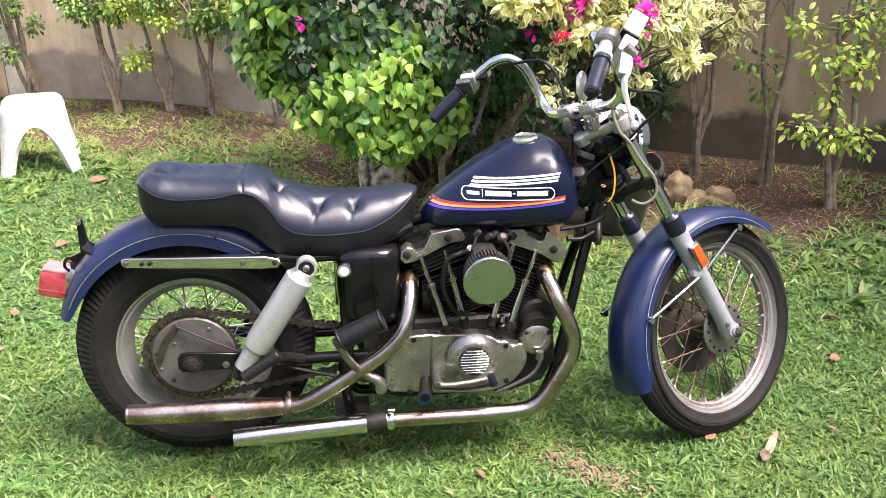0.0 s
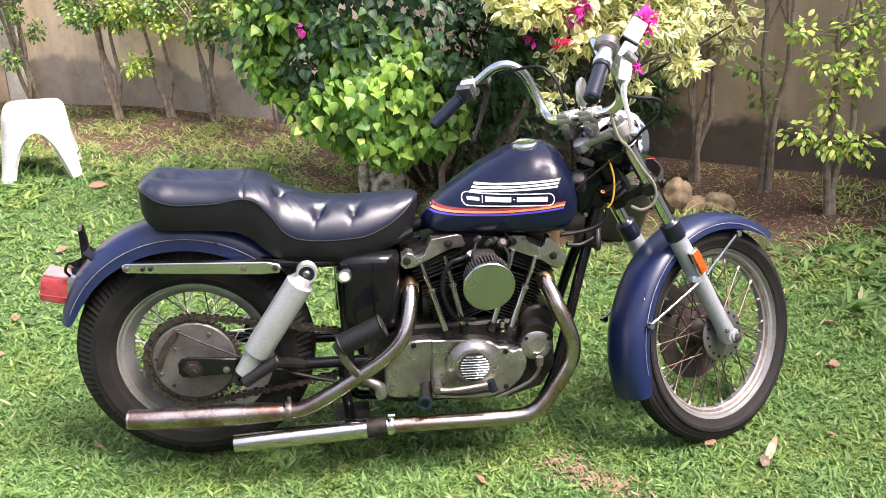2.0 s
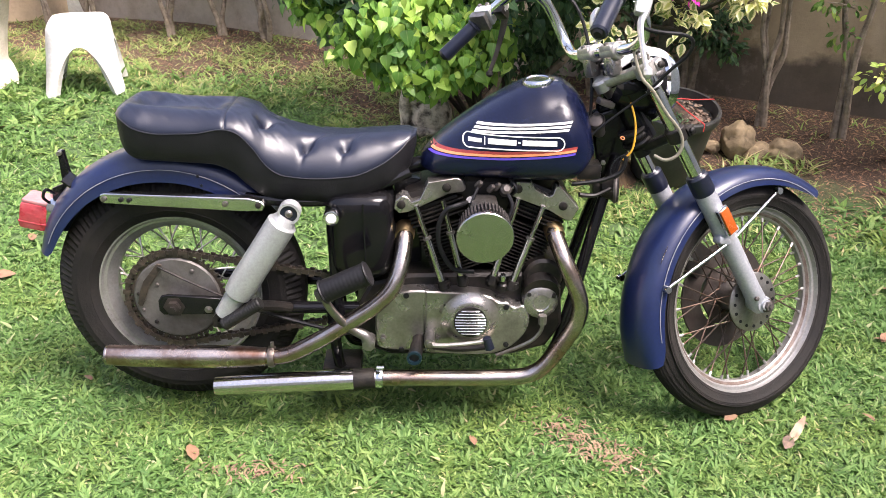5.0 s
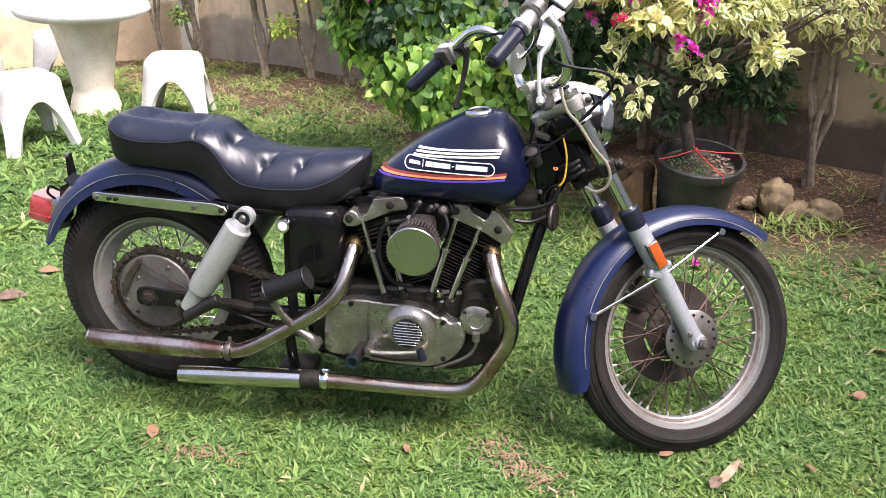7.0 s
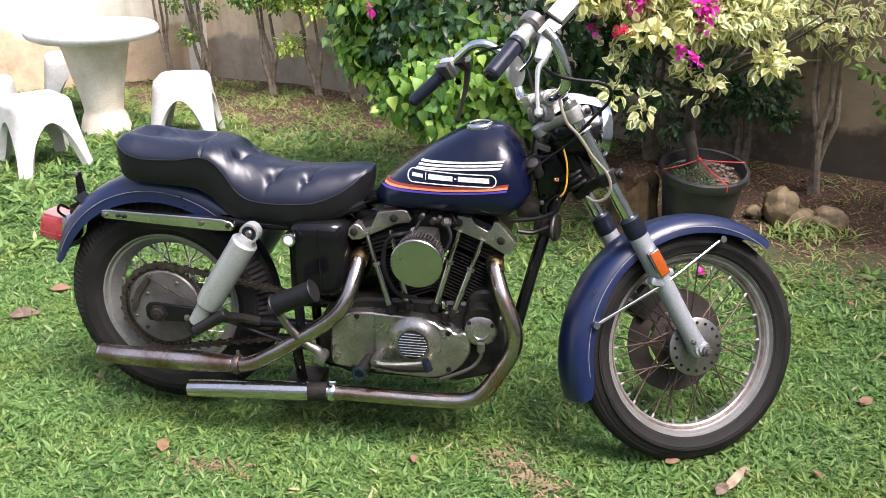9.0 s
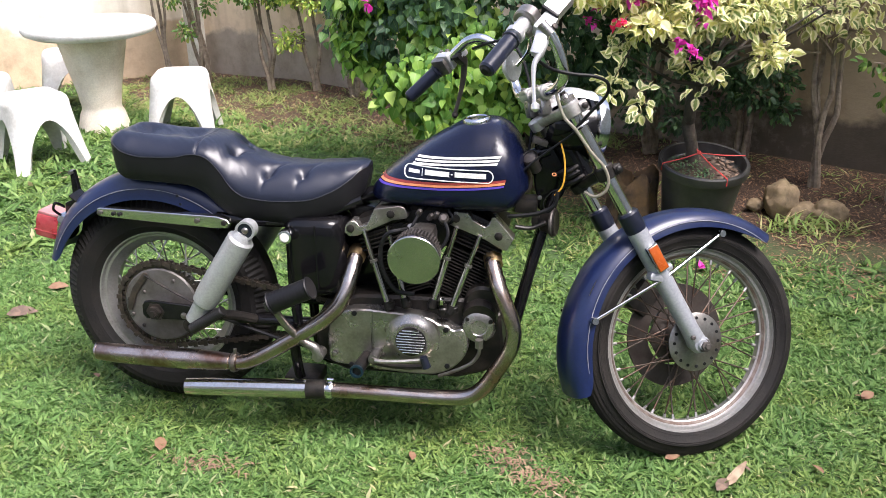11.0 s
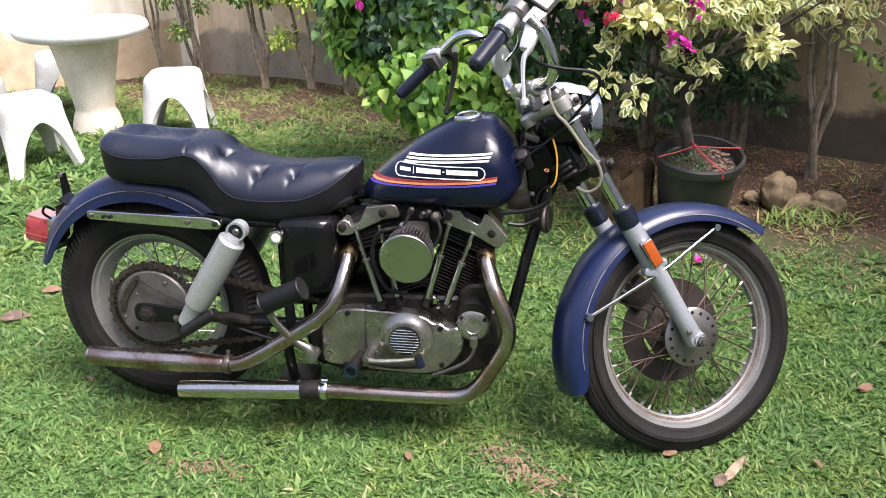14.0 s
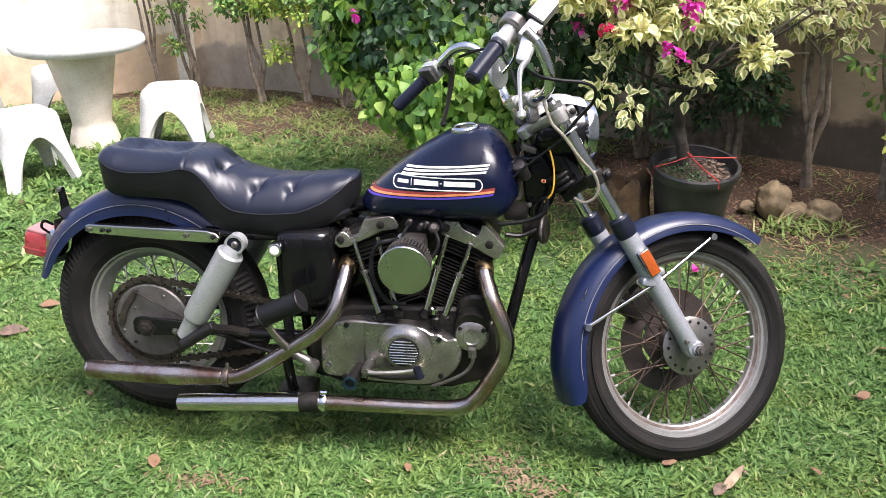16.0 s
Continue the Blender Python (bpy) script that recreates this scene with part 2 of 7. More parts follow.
M["heart"] = leaf_mat("bright heart leaf", [(0, (0.05, 0.14, 0.022)), (0.4, (0.12, 0.26, 0.036)), (0.8, (0.22, 0.375, 0.052)), (1, (0.36, 0.49, 0.09))], 0.5, None, 0.4)
M["heart_piece"] = leaf_mat("bright heart leaf piece", [(0, (0.065, 0.175, 0.027)), (0.4, (0.145, 0.305, 0.042)), (0.8, (0.25, 0.41, 0.06)), (1, (0.39, 0.52, 0.1))], 0.5, None, 0.4, "object")
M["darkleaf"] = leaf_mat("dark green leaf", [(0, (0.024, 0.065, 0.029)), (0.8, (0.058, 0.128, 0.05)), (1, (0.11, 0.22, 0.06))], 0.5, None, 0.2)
M["varieg"] = leaf_mat("variegated leaf", [(0, (0.12, 0.2, 0.055)), (0.5, (0.28, 0.37, 0.11)), (0.8, (0.5, 0.55, 0.16)), (1, (0.74, 0.71, 0.25))], 0.42, (0.87, 0.83, 0.5), 0.5)
M["varieg_piece"] = leaf_mat("variegated leaf piece", [(0, (0.12, 0.2, 0.055)), (0.5, (0.28, 0.37, 0.11)), (0.8, (0.5, 0.55, 0.16)), (1, (0.74, 0.71, 0.25))], 0.42, (0.87, 0.83, 0.5), 0.5, "object")
M["young"] = leaf_mat("sunlit young yellow leaf", [(0, (0.42, 0.5, 0.11)), (0.5, (0.68, 0.68, 0.2)), (1, (0.86, 0.82, 0.4))], 0.42, (0.88, 0.84, 0.5), 0.5)
M["lime"] = leaf_mat("yellow-green leaf", [(0, (0.15, 0.3, 0.05)), (0.6, (0.42, 0.54, 0.1)), (1, (0.68, 0.68, 0.18))], 0.42, None, 0.35)
M["midgreen"] = leaf_mat("mid green leaf", [(0, (0.05, 0.12, 0.025)), (0.8, (0.13, 0.25, 0.045)), (1, (0.35, 0.42, 0.09))], 0.42, None, 0.28)
M["bract"] = leaf_mat("magenta bract", [(0, (0.6, 0.02, 0.3)), (1, (0.85, 0.06, 0.55))], 0.55, None, 0.35)
M["redbract"] = leaf_mat("crimson bract", [(0, (0.72, 0.012, 0.08)), (1, (0.85, 0.03, 0.14))], 0.55, None, 0.35)
M["grass"] = leaf_mat("lawn grass", [(0, (0.06, 0.135, 0.034)), (0.5, (0.116, 0.226, 0.058)), (0.95, (0.2, 0.315, 0.1)), (1, (0.38, 0.375, 0.22))], 0.6, None, 0.38, "island", [(3.5, (1.3, 1.08, 0.95), 0.45, 0.68), (16, (0.7, 0.76, 0.7), 0.45, 0.7)], 0.3)
M["drygrass"] = leaf_mat("dry grass", [(0, (0.22, 0.26, 0.08)), (0.5, (0.15, 0.26, 0.055)), (0.8, (0.26, 0.32, 0.09)), (1, (0.46, 0.38, 0.2))], 0.6, None, 0.25)


# ---------- mesh helpers ----------
def part(name, bm, material, parent=None, label="", smooth=35):
    me = bpy.data.meshes.new(name)
    if isinstance(bm, bmesh.types.BMesh):
        bmesh.ops.recalc_face_normals(bm, faces=bm.faces)
        bm.to_mesh(me)
        bm.free()
    else:
        me = bm
    ob = new(name, me)
    if not me.materials:
        me.materials.append(material)
    if smooth:
        me.shade_smooth()
        me.set_sharp_from_angle(angle=radians(smooth))
    if parent:
        ob.parent = parent
    if label:
        ob["label"] = label
    return ob


def thing(name, label, category, at=(0, 0, 0), group="", kind=""):
    e = new(name)
    e.empty_display_size = 0.1
    e.location = at
    return tagged(e, label, category, group, kind)


def spline(pts, n=8, closed=False):
    """Points along a smooth curve through pts."""
    p = [Vector(q) for q in pts]
    out, m = [], len(p)
    for i in range(m if closed else m - 1):
        a, b, c, d = (p[(i + k) % m] if closed else p[min(max(i + k, 0), m - 1)] for k in (-1, 0, 1, 2))
        for j in range(n):
            t = j / n
            out.append(0.5 * ((2 * b) + (c - a) * t + (2 * a - 5 * b + 4 * c - d) * t * t + (3 * b - a - 3 * c + d) * t ** 3))
    if not closed:
        out.append(p[-1])
    return out


def tube(pts, r, seg=12, bm=None, n=6, smooth=True, flat=1.0, cap=True):
    """A round bar along pts; r one radius or one for each of pts."""
    bm = bm or bmesh.new()
    rs = [float(k) for k in r] if isinstance(r, (list, tuple)) else [r] * len(pts)
    if smooth and len(pts) > 2:
        q = spline(pts, n)
        rr = [rs[min(i // n, len(rs) - 1)] + (rs[min(i // n + 1, len(rs) - 1)] - rs[min(i // n, len(rs) - 1)]) * (i % n) / n for i in range(len(q))]
    else:
        q, rr = [Vector(a) for a in pts], list(rs)
    side, rings = None, []
    for i, c in enumerate(q):
        d = (q[min(i + 1, len(q) - 1)] - q[max(i - 1, 0)]).normalized()
        if side is None:
            side = d.cross(Vector((0.13, 0.27, 1)) if abs(d.z) < 0.9 else Vector((1, 0.1, 0))).normalized()
        side = (side - d * side.dot(d)).normalized()
        up = d.cross(side)
        rings.append([bm.verts.new(c + rr[i] * (math.cos(a) * side + math.sin(a) * up * flat)) for a in (2 * math.pi * k / seg for k in range(seg))])
    for a, b in zip(rings, rings[1:]):
        for k in range(seg):
            bm.faces.new((a[k], a[(k + 1) % seg], b[(k + 1) % seg], b[k]))
    if cap:
        bm.faces.new(rings[0][::-1])
        bm.faces.new(rings[-1])
    return bm


def lathe(profile, at=(0, 0, 0), axis=(0, 0, 1), seg=32, bm=None, caps=True):
    """profile: (radius, height along the axis) pairs turned about the axis."""
    bm = bm or bmesh.new()
    m = Matrix.Translation(at) @ Vector(axis).to_track_quat("Z", "Y").to_matrix().to_4x4()
    rings = [[bm.verts.new(m @ Vector((r * math.cos(a), r * math.sin(a), h))) for a in (2 * math.pi * k / seg for k in range(seg))] for r, h in profile]
    for a, b in zip(rings, rings[1:]):
        for k in range(seg):
            bm.faces.new((a[k], a[(k + 1) % seg], b[(k + 1) % seg], b[k]))
    if caps:
        bm.faces.new(rings[0][::-1])
        bm.faces.new(rings[-1])
    return bm


def ring(profile, at, axis, seg=64, bm=None):
    """A closed profile (radius, height) turned about the axis: rims, tyres, hoops."""
    bm = bm or bmesh.new()
    m = Matrix.Translation(at) @ Vector(axis).to_track_quat("Z", "Y").to_matrix().to_4x4()
    rings = [[bm.verts.new(m @ Vector((r * math.cos(a), r * math.sin(a), h))) for r, h in profile] for a in (2 * math.pi * k / seg for k in range(seg))]
    n = len(profile)
    for i in range(seg):
        a, b = rings[i], rings[(i + 1) % seg]
        for k in range(n):
            bm.faces.new((a[k], a[(k + 1) % n], b[(k + 1) % n], b[k]))
    return bm


def box(c, s, bev=0.004, rot=(0, 0, 0), bm=None):
    bm = bm or bmesh.new()
    m = pose(*c, *rot) @ Matrix.Diagonal((*s, 1))
    v = bmesh.ops.create_cube(bm, size=1, matrix=m)["verts"]
    if bev:
        bmesh.ops.bevel(bm, geom=list({e for q in v for e in q.link_edges}), offset=bev, segments=2, affect='EDGES', profile=0.6)
    return bm


def plate(outline, y0, y1, bev=0.004, bm=None):
    """An outline in x and z, given thickness from y0 to y1, edges rounded."""
    bm = bm or bmesh.new()
    a = [bm.verts.new((x, y0, z)) for x, z in outline]
    b = [bm.verts.new((x, y1, z)) for x, z in outline]
    n = len(a)
    fs = [bm.faces.new(a), bm.faces.new(b[::-1])] + [bm.faces.new((a[k], b[k], b[(k + 1) % n], a[(k + 1) % n])) for k in range(n)]
    if bev:
        bmesh.ops.recalc_face_normals(bm, faces=fs)
        bmesh.ops.bevel(bm, geom=list({e for f in fs[:2] for e in f.edges}), offset=bev, segments=3, affect='EDGES', profile=0.6)
    return bm


def loft(sections, closed=True, caps=True, bm=None):
    bm = bm or bmesh.new()
    rows = [[bm.verts.new(p) for p in s] for s in sections]
    n = len(rows[0])
    for a, b in zip(rows, rows[1:]):
        for k in range(n if closed else n - 1):
            bm.faces.new((a[k], a[(k + 1) % n], b[(k + 1) % n], b[k]))
    if caps and closed:
        bm.faces.new(rows[0][::-1])
        bm.faces.new(rows[-1])
    return bm


def wobble(bm, amount, scale, seed=0.0):
    for v in bm.verts:
        v.co += noise.noise_vector(v.co * scale + Vector((seed, seed * 1.7, seed * 0.3))) * amount
    return bm


def interp(table, x):
    """A smooth curve through (place, value) pairs that never overshoots them."""
    n = len(table)
    if x <= table[0][0]:
        return float(table[0][1])
    if x >= table[-1][0]:
        return float(table[-1][1])
    k = next(q for q in range(n - 1) if x <= table[q + 1][0])
    d = [(table[q + 1][1] - table[q][1]) / (table[q + 1][0] - table[q][0]) for q in range(n - 1)]

    def slope(q):
        if q == 0 or q == n - 1:
            return d[0] if q == 0 else d[-1]
        return 0.0 if d[q - 1] * d[q] <= 0 else 2 * d[q - 1] * d[q] / (d[q - 1] + d[q])

    (x0, y0), (x1, y1) = table[k], table[k + 1]
    h = x1 - x0
    t = (x - x0) / h
    return float((1 + 2 * t) * (1 - t) ** 2 * y0 + t * (1 - t) ** 2 * h * slope(k) + t * t * (3 - 2 * t) * y1 + t * t * (t - 1) * h * slope(k + 1))


# the leaf shapes: rows of (along, half width), folded along the middle
def leaf_shape(rows, fold=0.22, droop=0.25):
    v, uv, f = [], [], []
    for a, w in rows:
        for s in (-1, 0, 1):
            v.append((s * w, a, fold * w * abs(s) - droop * a * a))
            uv.append((s, a))
    for i in range(len(rows) - 1):
        for k in (0, 1):
            a = i * 3 + k
            f.append((a, a + 1, a + 4, a + 3))
    return np.array(v), np.array(uv, float), np.array(f)


HEART = leaf_shape([(0, 0.05), (0.035, 0.24), (0.14, 0.38), (0.3, 0.41), (0.5, 0.34), (0.72, 0.19), (0.9, 0.06), (1.0, 0.004)], 0.28, 0.32)
OVAL = leaf_shape([(0, 0.02), (0.22, 0.22), (0.5, 0.27), (0.78, 0.17), (1.0, 0.005)])
def flat_leaf(rows, droop=0.35):
    v, uv, f = [], [], []
    for i, (a, w) in enumerate(rows):
        for s in (-1, 1):
            v.append((s * w, a, -droop * a * a))
            uv.append((s, a))
        if i:
            f.append((2 * i - 2, 2 * i - 1, 2 * i + 1, 2 * i))
    return np.array(v), np.array(uv, float), np.array(f)


SMALL_HEART = leaf_shape([(0, 0.06), (0.1, 0.34), (0.3, 0.41), (0.66, 0.23), (1.0, 0.004)], 0.28, 0.32)
VARIEG = leaf_shape([(0, 0.03), (0.14, 0.24), (0.36, 0.36), (0.62, 0.3), (0.84, 0.13), (1.0, 0.005)], 0.3, 0.3)
GRASS = flat_leaf([(0, 0.07), (0.45, 0.125), (1.0, 0.012)])
STRIP = leaf_shape([(0, 0.03), (0.3, 0.13), (0.7, 0.12), (1.0, 0.03)], -0.5, -0.1)
BLADE = leaf_shape([(0, 0.06), (0.42, 0.1), (1.0, 0.006)], 0.3, 0.35)
THIN = flat_leaf([(0, 0.045), (0.5, 0.052), (1.0, 0.006)], 0.45)


def scatter_mesh(name, shape, P, D, N, S, material):
    """One mesh of many leaves: places P, ways D, upper sides N, lengths S."""
    v, uv, f = shape
    P, D, N, S = (np.asarray(a, float) for a in (P, D, N, S))
    D = D / np.linalg.norm(D, axis=1, keepdims=True)
    X = np.cross(D, N)
    X /= np.linalg.norm(X, axis=1, keepdims=True) + 1e-9
    Z = np.cross(X, D)
    co = P[:, None] + S[:, None, None] * (v[None, :, :1] * X[:, None] + v[None, :, 1:2] * D[:, None] + v[None, :, 2:] * Z[:, None])
    n, k, q = len(P), len(v), len(f)
    me = bpy.data.meshes.new(name)
    me.vertices.add(n * k)
    me.vertices.foreach_set("co", co.astype(np.float32).ravel())
    idx = (f[None] + (np.arange(n) * k)[:, None, None]).reshape(-1)
    me.loops.add(len(idx))
    me.loops.foreach_set("vertex_index", idx.astype(np.int32))
    me.polygons.add(n * q)
    me.polygons.foreach_set("loop_start", (np.arange(n * q) * 4).astype(np.int32))
    lay = me.uv_layers.new(name="UVMap")
    lay.data.foreach_set("uv", np.tile(uv[f.ravel()], (n, 1)).astype(np.float32).ravel())
    me.update(calc_edges=True)
    me.validate()
    me.materials.append(material)
    me.shade_smooth()
    return me


def single_leaf(name, shape, material):
    return scatter_mesh(name, shape, [(0, 0, 0)], [(0, 1, 0)], [(0, 0, 1)], [1.0], material)


def basis(p, d, n, s):
    d = Vector(d).normalized()
    x = d.cross(Vector(n)).normalized()
    z = x.cross(d)
    return Matrix(((x.x * s, d.x * s, z.x * s, p[0]), (x.y * s, d.y * s, z.y * s, p[1]), (x.z * s, d.z * s, z.z * s, p[2]), (0, 0, 0, 1)))


rng = np.random.default_rng(7)

# ---------- the ground, the walls ----------
def wall_gap(x, y):
    """Metres in front of the garden wall."""
    return (3.72 - 0.5 * x - y) / 1.118


def ground_z(x, y):
    d = wall_gap(x, y)
    rise = np.clip((0.9 - d) / 0.75, 0, 1)
    rise = rise * rise * (3 - 2 * rise)
    side = np.clip((x + 2.2) / 1.2, 0, 1)
    return -0.024 + 0.07 * rise * side + 0.006 * np.sin(3.1 * x + 1.0) * np.sin(2.7 * y)


def make_ground():
    xs = np.unique(np.concatenate([np.linspace(-400, -8, 14), np.linspace(-8, 7, 151), np.linspace(7, 400, 14)]))
    ys = np.unique(np.concatenate([np.linspace(-400, -5, 14), np.linspace(-5, 8, 131), np.linspace(8, 400, 14)]))
    X, Y = np.meshgrid(xs, ys)
    near = (np.abs(X) < 9) & (np.abs(Y) < 9)
    Z = np.where(near, ground_z(X, Y), 0.0)
    Z = np.where((wall_gap(X, Y) < -0.2) & ~near, 0.0, Z)
    me = bpy.data.meshes.new("ground")
    nx = len(xs)
    faces = [(j * nx + i, j * nx + i + 1, (j + 1) * nx + i + 1, (j + 1) * nx + i) for j in range(len(ys) - 1) for i in range(nx - 1)]
    me.from_pydata(np.stack([X.ravel(), Y.ravel(), Z.ravel()], 1).tolist(), [], faces)
    m, nt, b = nodes_of("lawn soil")
    tc = nt.nodes.new("ShaderNodeTexCoord")
    dot = nt.nodes.new("ShaderNodeVectorMath")
    dot.operation, dot.inputs[1].default_value = "DOT_PRODUCT", (0.4472, 0.8944, 0)
    nt.links.new(tc.outputs["Object"], dot.inputs[0])
    n1, n2, n3 = noise_node(nt, 2.2), noise_node(nt, 26), noise_node(nt, 130)
    add = nt.nodes.new("ShaderNodeMath")
    add.operation = "MULTIPLY_ADD"
    nt.links.new(n1.outputs[0], add.inputs[0])
    add.inputs[1].default_value = 1.0
    nt.links.new(dot.outputs["Value"], add.inputs[2])
    bed = nt.nodes.new("ShaderNodeMapRange")
    bed.inputs["From Min"].default_value, bed.inputs["From Max"].default_value = 2.62, 2.95
    nt.links.new(add.outputs[0], bed.inputs["Value"])
    lawn = ramp(nt, n2.outputs[0], [(0.3, (0.03, 0.06, 0.016)), (0.6, (0.06, 0.11, 0.03)), (0.8, (0.085, 0.1, 0.04))])
    soil = ramp(nt, n3.outputs[0], [(0.3, (0.018, 0.011, 0.007)), (0.55, (0.062, 0.035, 0.021)), (0.74, (0.22, 0.135, 0.08))])
    nt.links.new(mixc(nt, bed.outputs[0], lawn.outputs[0], soil.outputs[0]), b.inputs["Base Color"])
    b.inputs["Roughness"].default_value = 0.9
    bump(nt, b, n3.outputs[0], 0.6, 0.02)
    return tagged(part("ground", me, m, None, "", 60), "trimmed green lawn running into a bare soil bed by the wall", "ground", kind="structure")


make_ground()


def plaster(name, top, low, stain, line, shade_start=None):
    """Old painted plaster with a damp, darker foot whose edge wanders."""
    m, nt, b = nodes_of(name)
    tc = nt.nodes.new("ShaderNodeTexCoord")
    sep = nt.nodes.new("ShaderNodeSeparateXYZ")
    nt.links.new(tc.outputs["Object"], sep.inputs[0])
    n1, n2, n3, n4 = noise_node(nt, 1.7, 6), noise_node(nt, 7, 6, 0.7), noise_node(nt, 60, 4), noise_node(nt, 0.8, 3)
    h = nt.nodes.new("ShaderNodeMath")
    h.operation = "MULTIPLY_ADD"
    nt.links.new(n1.outputs[0], h.inputs[0])
    h.inputs[1].default_value = -0.5
    nt.links.new(sep.outputs[2], h.inputs[2])
    damp = nt.nodes.new("ShaderNodeMapRange")
    damp.inputs["From Min"].default_value, damp.inputs["From Max"].default_value = line - 0.02, line + 0.03
    nt.links.new(h.outputs[0], damp.inputs["Value"])
    patches = ramp(nt, n2.outputs[0], [(0.4, (0, 0, 0)), (0.75, (1, 1, 1))])
    up = mixc(nt, patches.outputs[0], top, tuple(c * 0.78 for c in top))
    clouds = ramp(nt, n4.outputs[0], [(0.4, (0, 0, 0)), (0.62, (1, 1, 1))])
    up = mixc(nt, clouds.outputs[0], up, stain)
    st = nt.nodes.new("ShaderNodeMapping")           # rain streaks
    st.inputs["Scale"].default_value = (9, 9, 0.8)
    nt.links.new(tc.outputs["Object"], st.inputs[0])
    n5 = nt.nodes.new("ShaderNodeTexNoise")
    n5.inputs["Scale"].default_value, n5.inputs["Detail"].default_value = 1.0, 5
    nt.links.new(st.outputs[0], n5.inputs["Vector"])
    streak = ramp(nt, n5.outputs[0], [(0.45, (1, 1, 1)), (0.75, (0.68, 0.65, 0.6))])
    up = mixc(nt, 0.8, up, streak.outputs[0], "MULTIPLY")
    down = mixc(nt, patches.outputs[0], low, tuple(c * 0.7 for c in low))
    col = mixc(nt, damp.outputs[0], down, up)
    if shade_start:                    # trees' shade and grey-brown grime put into the colour some way along the wall
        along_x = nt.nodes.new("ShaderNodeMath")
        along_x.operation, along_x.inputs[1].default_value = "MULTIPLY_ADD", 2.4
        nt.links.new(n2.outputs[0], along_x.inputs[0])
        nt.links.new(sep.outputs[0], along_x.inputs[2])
        shade_mix = nt.nodes.new("ShaderNodeMapRange")
        shade_mix.inputs["From Min"].default_value, shade_mix.inputs["From Max"].default_value = shade_start + 0.9, shade_start + 1.9
        nt.links.new(along_x.outputs[0], shade_mix.inputs["Value"])
        col = mixc(nt, shade_mix.outputs[0], col, mixc(nt, 1.0, col, mixc(nt, damp.outputs[0], (0.27, 0.25, 0.22), (0.46, 0.435, 0.38)), "MULTIPLY"))
    blot = noise_node(nt, 4.5, 8, 0.72)              # blotches of grime and bleached paint
    spots = ramp(nt, blot.outputs[0], [(0.3, (0.55, 0.53, 0.5)), (0.47, (0.92, 0.91, 0.9)), (0.62, (1.0, 1.0, 1.0)), (0.76, (1.16, 1.15, 1.12))])
    col = mixc(nt, 0.75, col, spots.outputs[0], "MULTIPLY")
    nt.links.new(col, b.inputs["Base Color"])
    b.inputs["Roughness"].default_value = 0.88
    bump(nt, b, n3.outputs[0], 0.25, 0.01)
    return m


WALL_TURN = -26.57
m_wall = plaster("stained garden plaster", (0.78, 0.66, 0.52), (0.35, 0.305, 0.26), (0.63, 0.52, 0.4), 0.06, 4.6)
m_house = plaster("pale house render", (0.72, 0.7, 0.66), (0.5, 0.47, 0.43), (0.62, 0.59, 0.54), 0.1)
m_wall2 = plaster("sunlit peeling plaster", (0.8, 0.76, 0.66), (0.56, 0.43, 0.29), (0.7, 0.57, 0.42), 0.16)
CORNER = Vector((-2.0, 4.72, 0))
along = Vector((math.cos(radians(WALL_TURN)), math.sin(radians(WALL_TURN)), 0))


def wall(name, start, way, length, height, material, label, thick=0.15):
    bm = bmesh.new()
    n = 40
    for i in range(n + 1):
        for j, z in enumerate((-0.1, height)):
            for y in (0, thick):
                bm.verts.new((length * i / n, y, z))
    bm.verts.ensure_lookup_table()
    for i in range(n):
        a, b = i * 4, i * 4 + 4
        for p, q in ((0, 2), (2, 3), (3, 1), (1, 0)):
            bm.faces.new([bm.verts[k] for k in (a + p, b + p, b + q, a + q)])
    bm.faces.new([bm.verts[k] for k in (0, 2, 3, 1)])
    bm.faces.new([bm.verts[n * 4 + k] for k in (0, 1, 3, 2)])
    bmesh.ops.bevel(bm, geom=[e for e in bm.edges if e.calc_face_angle(0) > 1], offset=0.008, segments=2, affect='EDGES')
    ob = part(name, bm, material, None, "", 40)
    ob.matrix_world = Matrix.Translation(start) @ Matrix.Rotation(math.atan2(way[1], way[0]), 4, "Z")
    return tagged(ob, label, "wall", kind="structure")


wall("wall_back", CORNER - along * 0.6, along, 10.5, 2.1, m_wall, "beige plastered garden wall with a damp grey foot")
wall("wall_side", CORNER + Vector((0.0, 0.05, 0)) - Vector((6, 4.56, 0)), Vector((6, 4.56, 0)), 7.53, 2.1, m_wall2, "sunlit cream garden wall with orange stains and peeling paint")
# plain walls that close the garden behind the camera
wall("wall_house", Vector((8.2, -5.6, 0)), Vector((-1, 0, 0)), 17.2, 3.0, m_house, "plain rendered house wall across the lawn")
# unseen; stands near and tall to shade the right of the lawn
wall("shade_wall_east", Vector((4.4, 1.5, 0)), Vector((0.6, -7.1, 0)), 7.2, 4.3, m_house, "unseen plain wall added to shade the right of the lawn")
wall("wall_west", Vector((-8.9, -5.6, 0)), Vector((0.2, 6.8, 0)), 6.8, 2.1, m_house, "plain garden wall beside the lawn")

# ---------- the motorcycle ----------
bike = thing("motorcycle", "old dark blue cruiser motorcycle with black seat, on its stand", "motorcycle")
bike.rotation_euler = (radians(-3.5), 0, 0)      # leans away from the path
CY = -0.015                      # the bike's middle plane
RIGHT = (0, -1, 0)


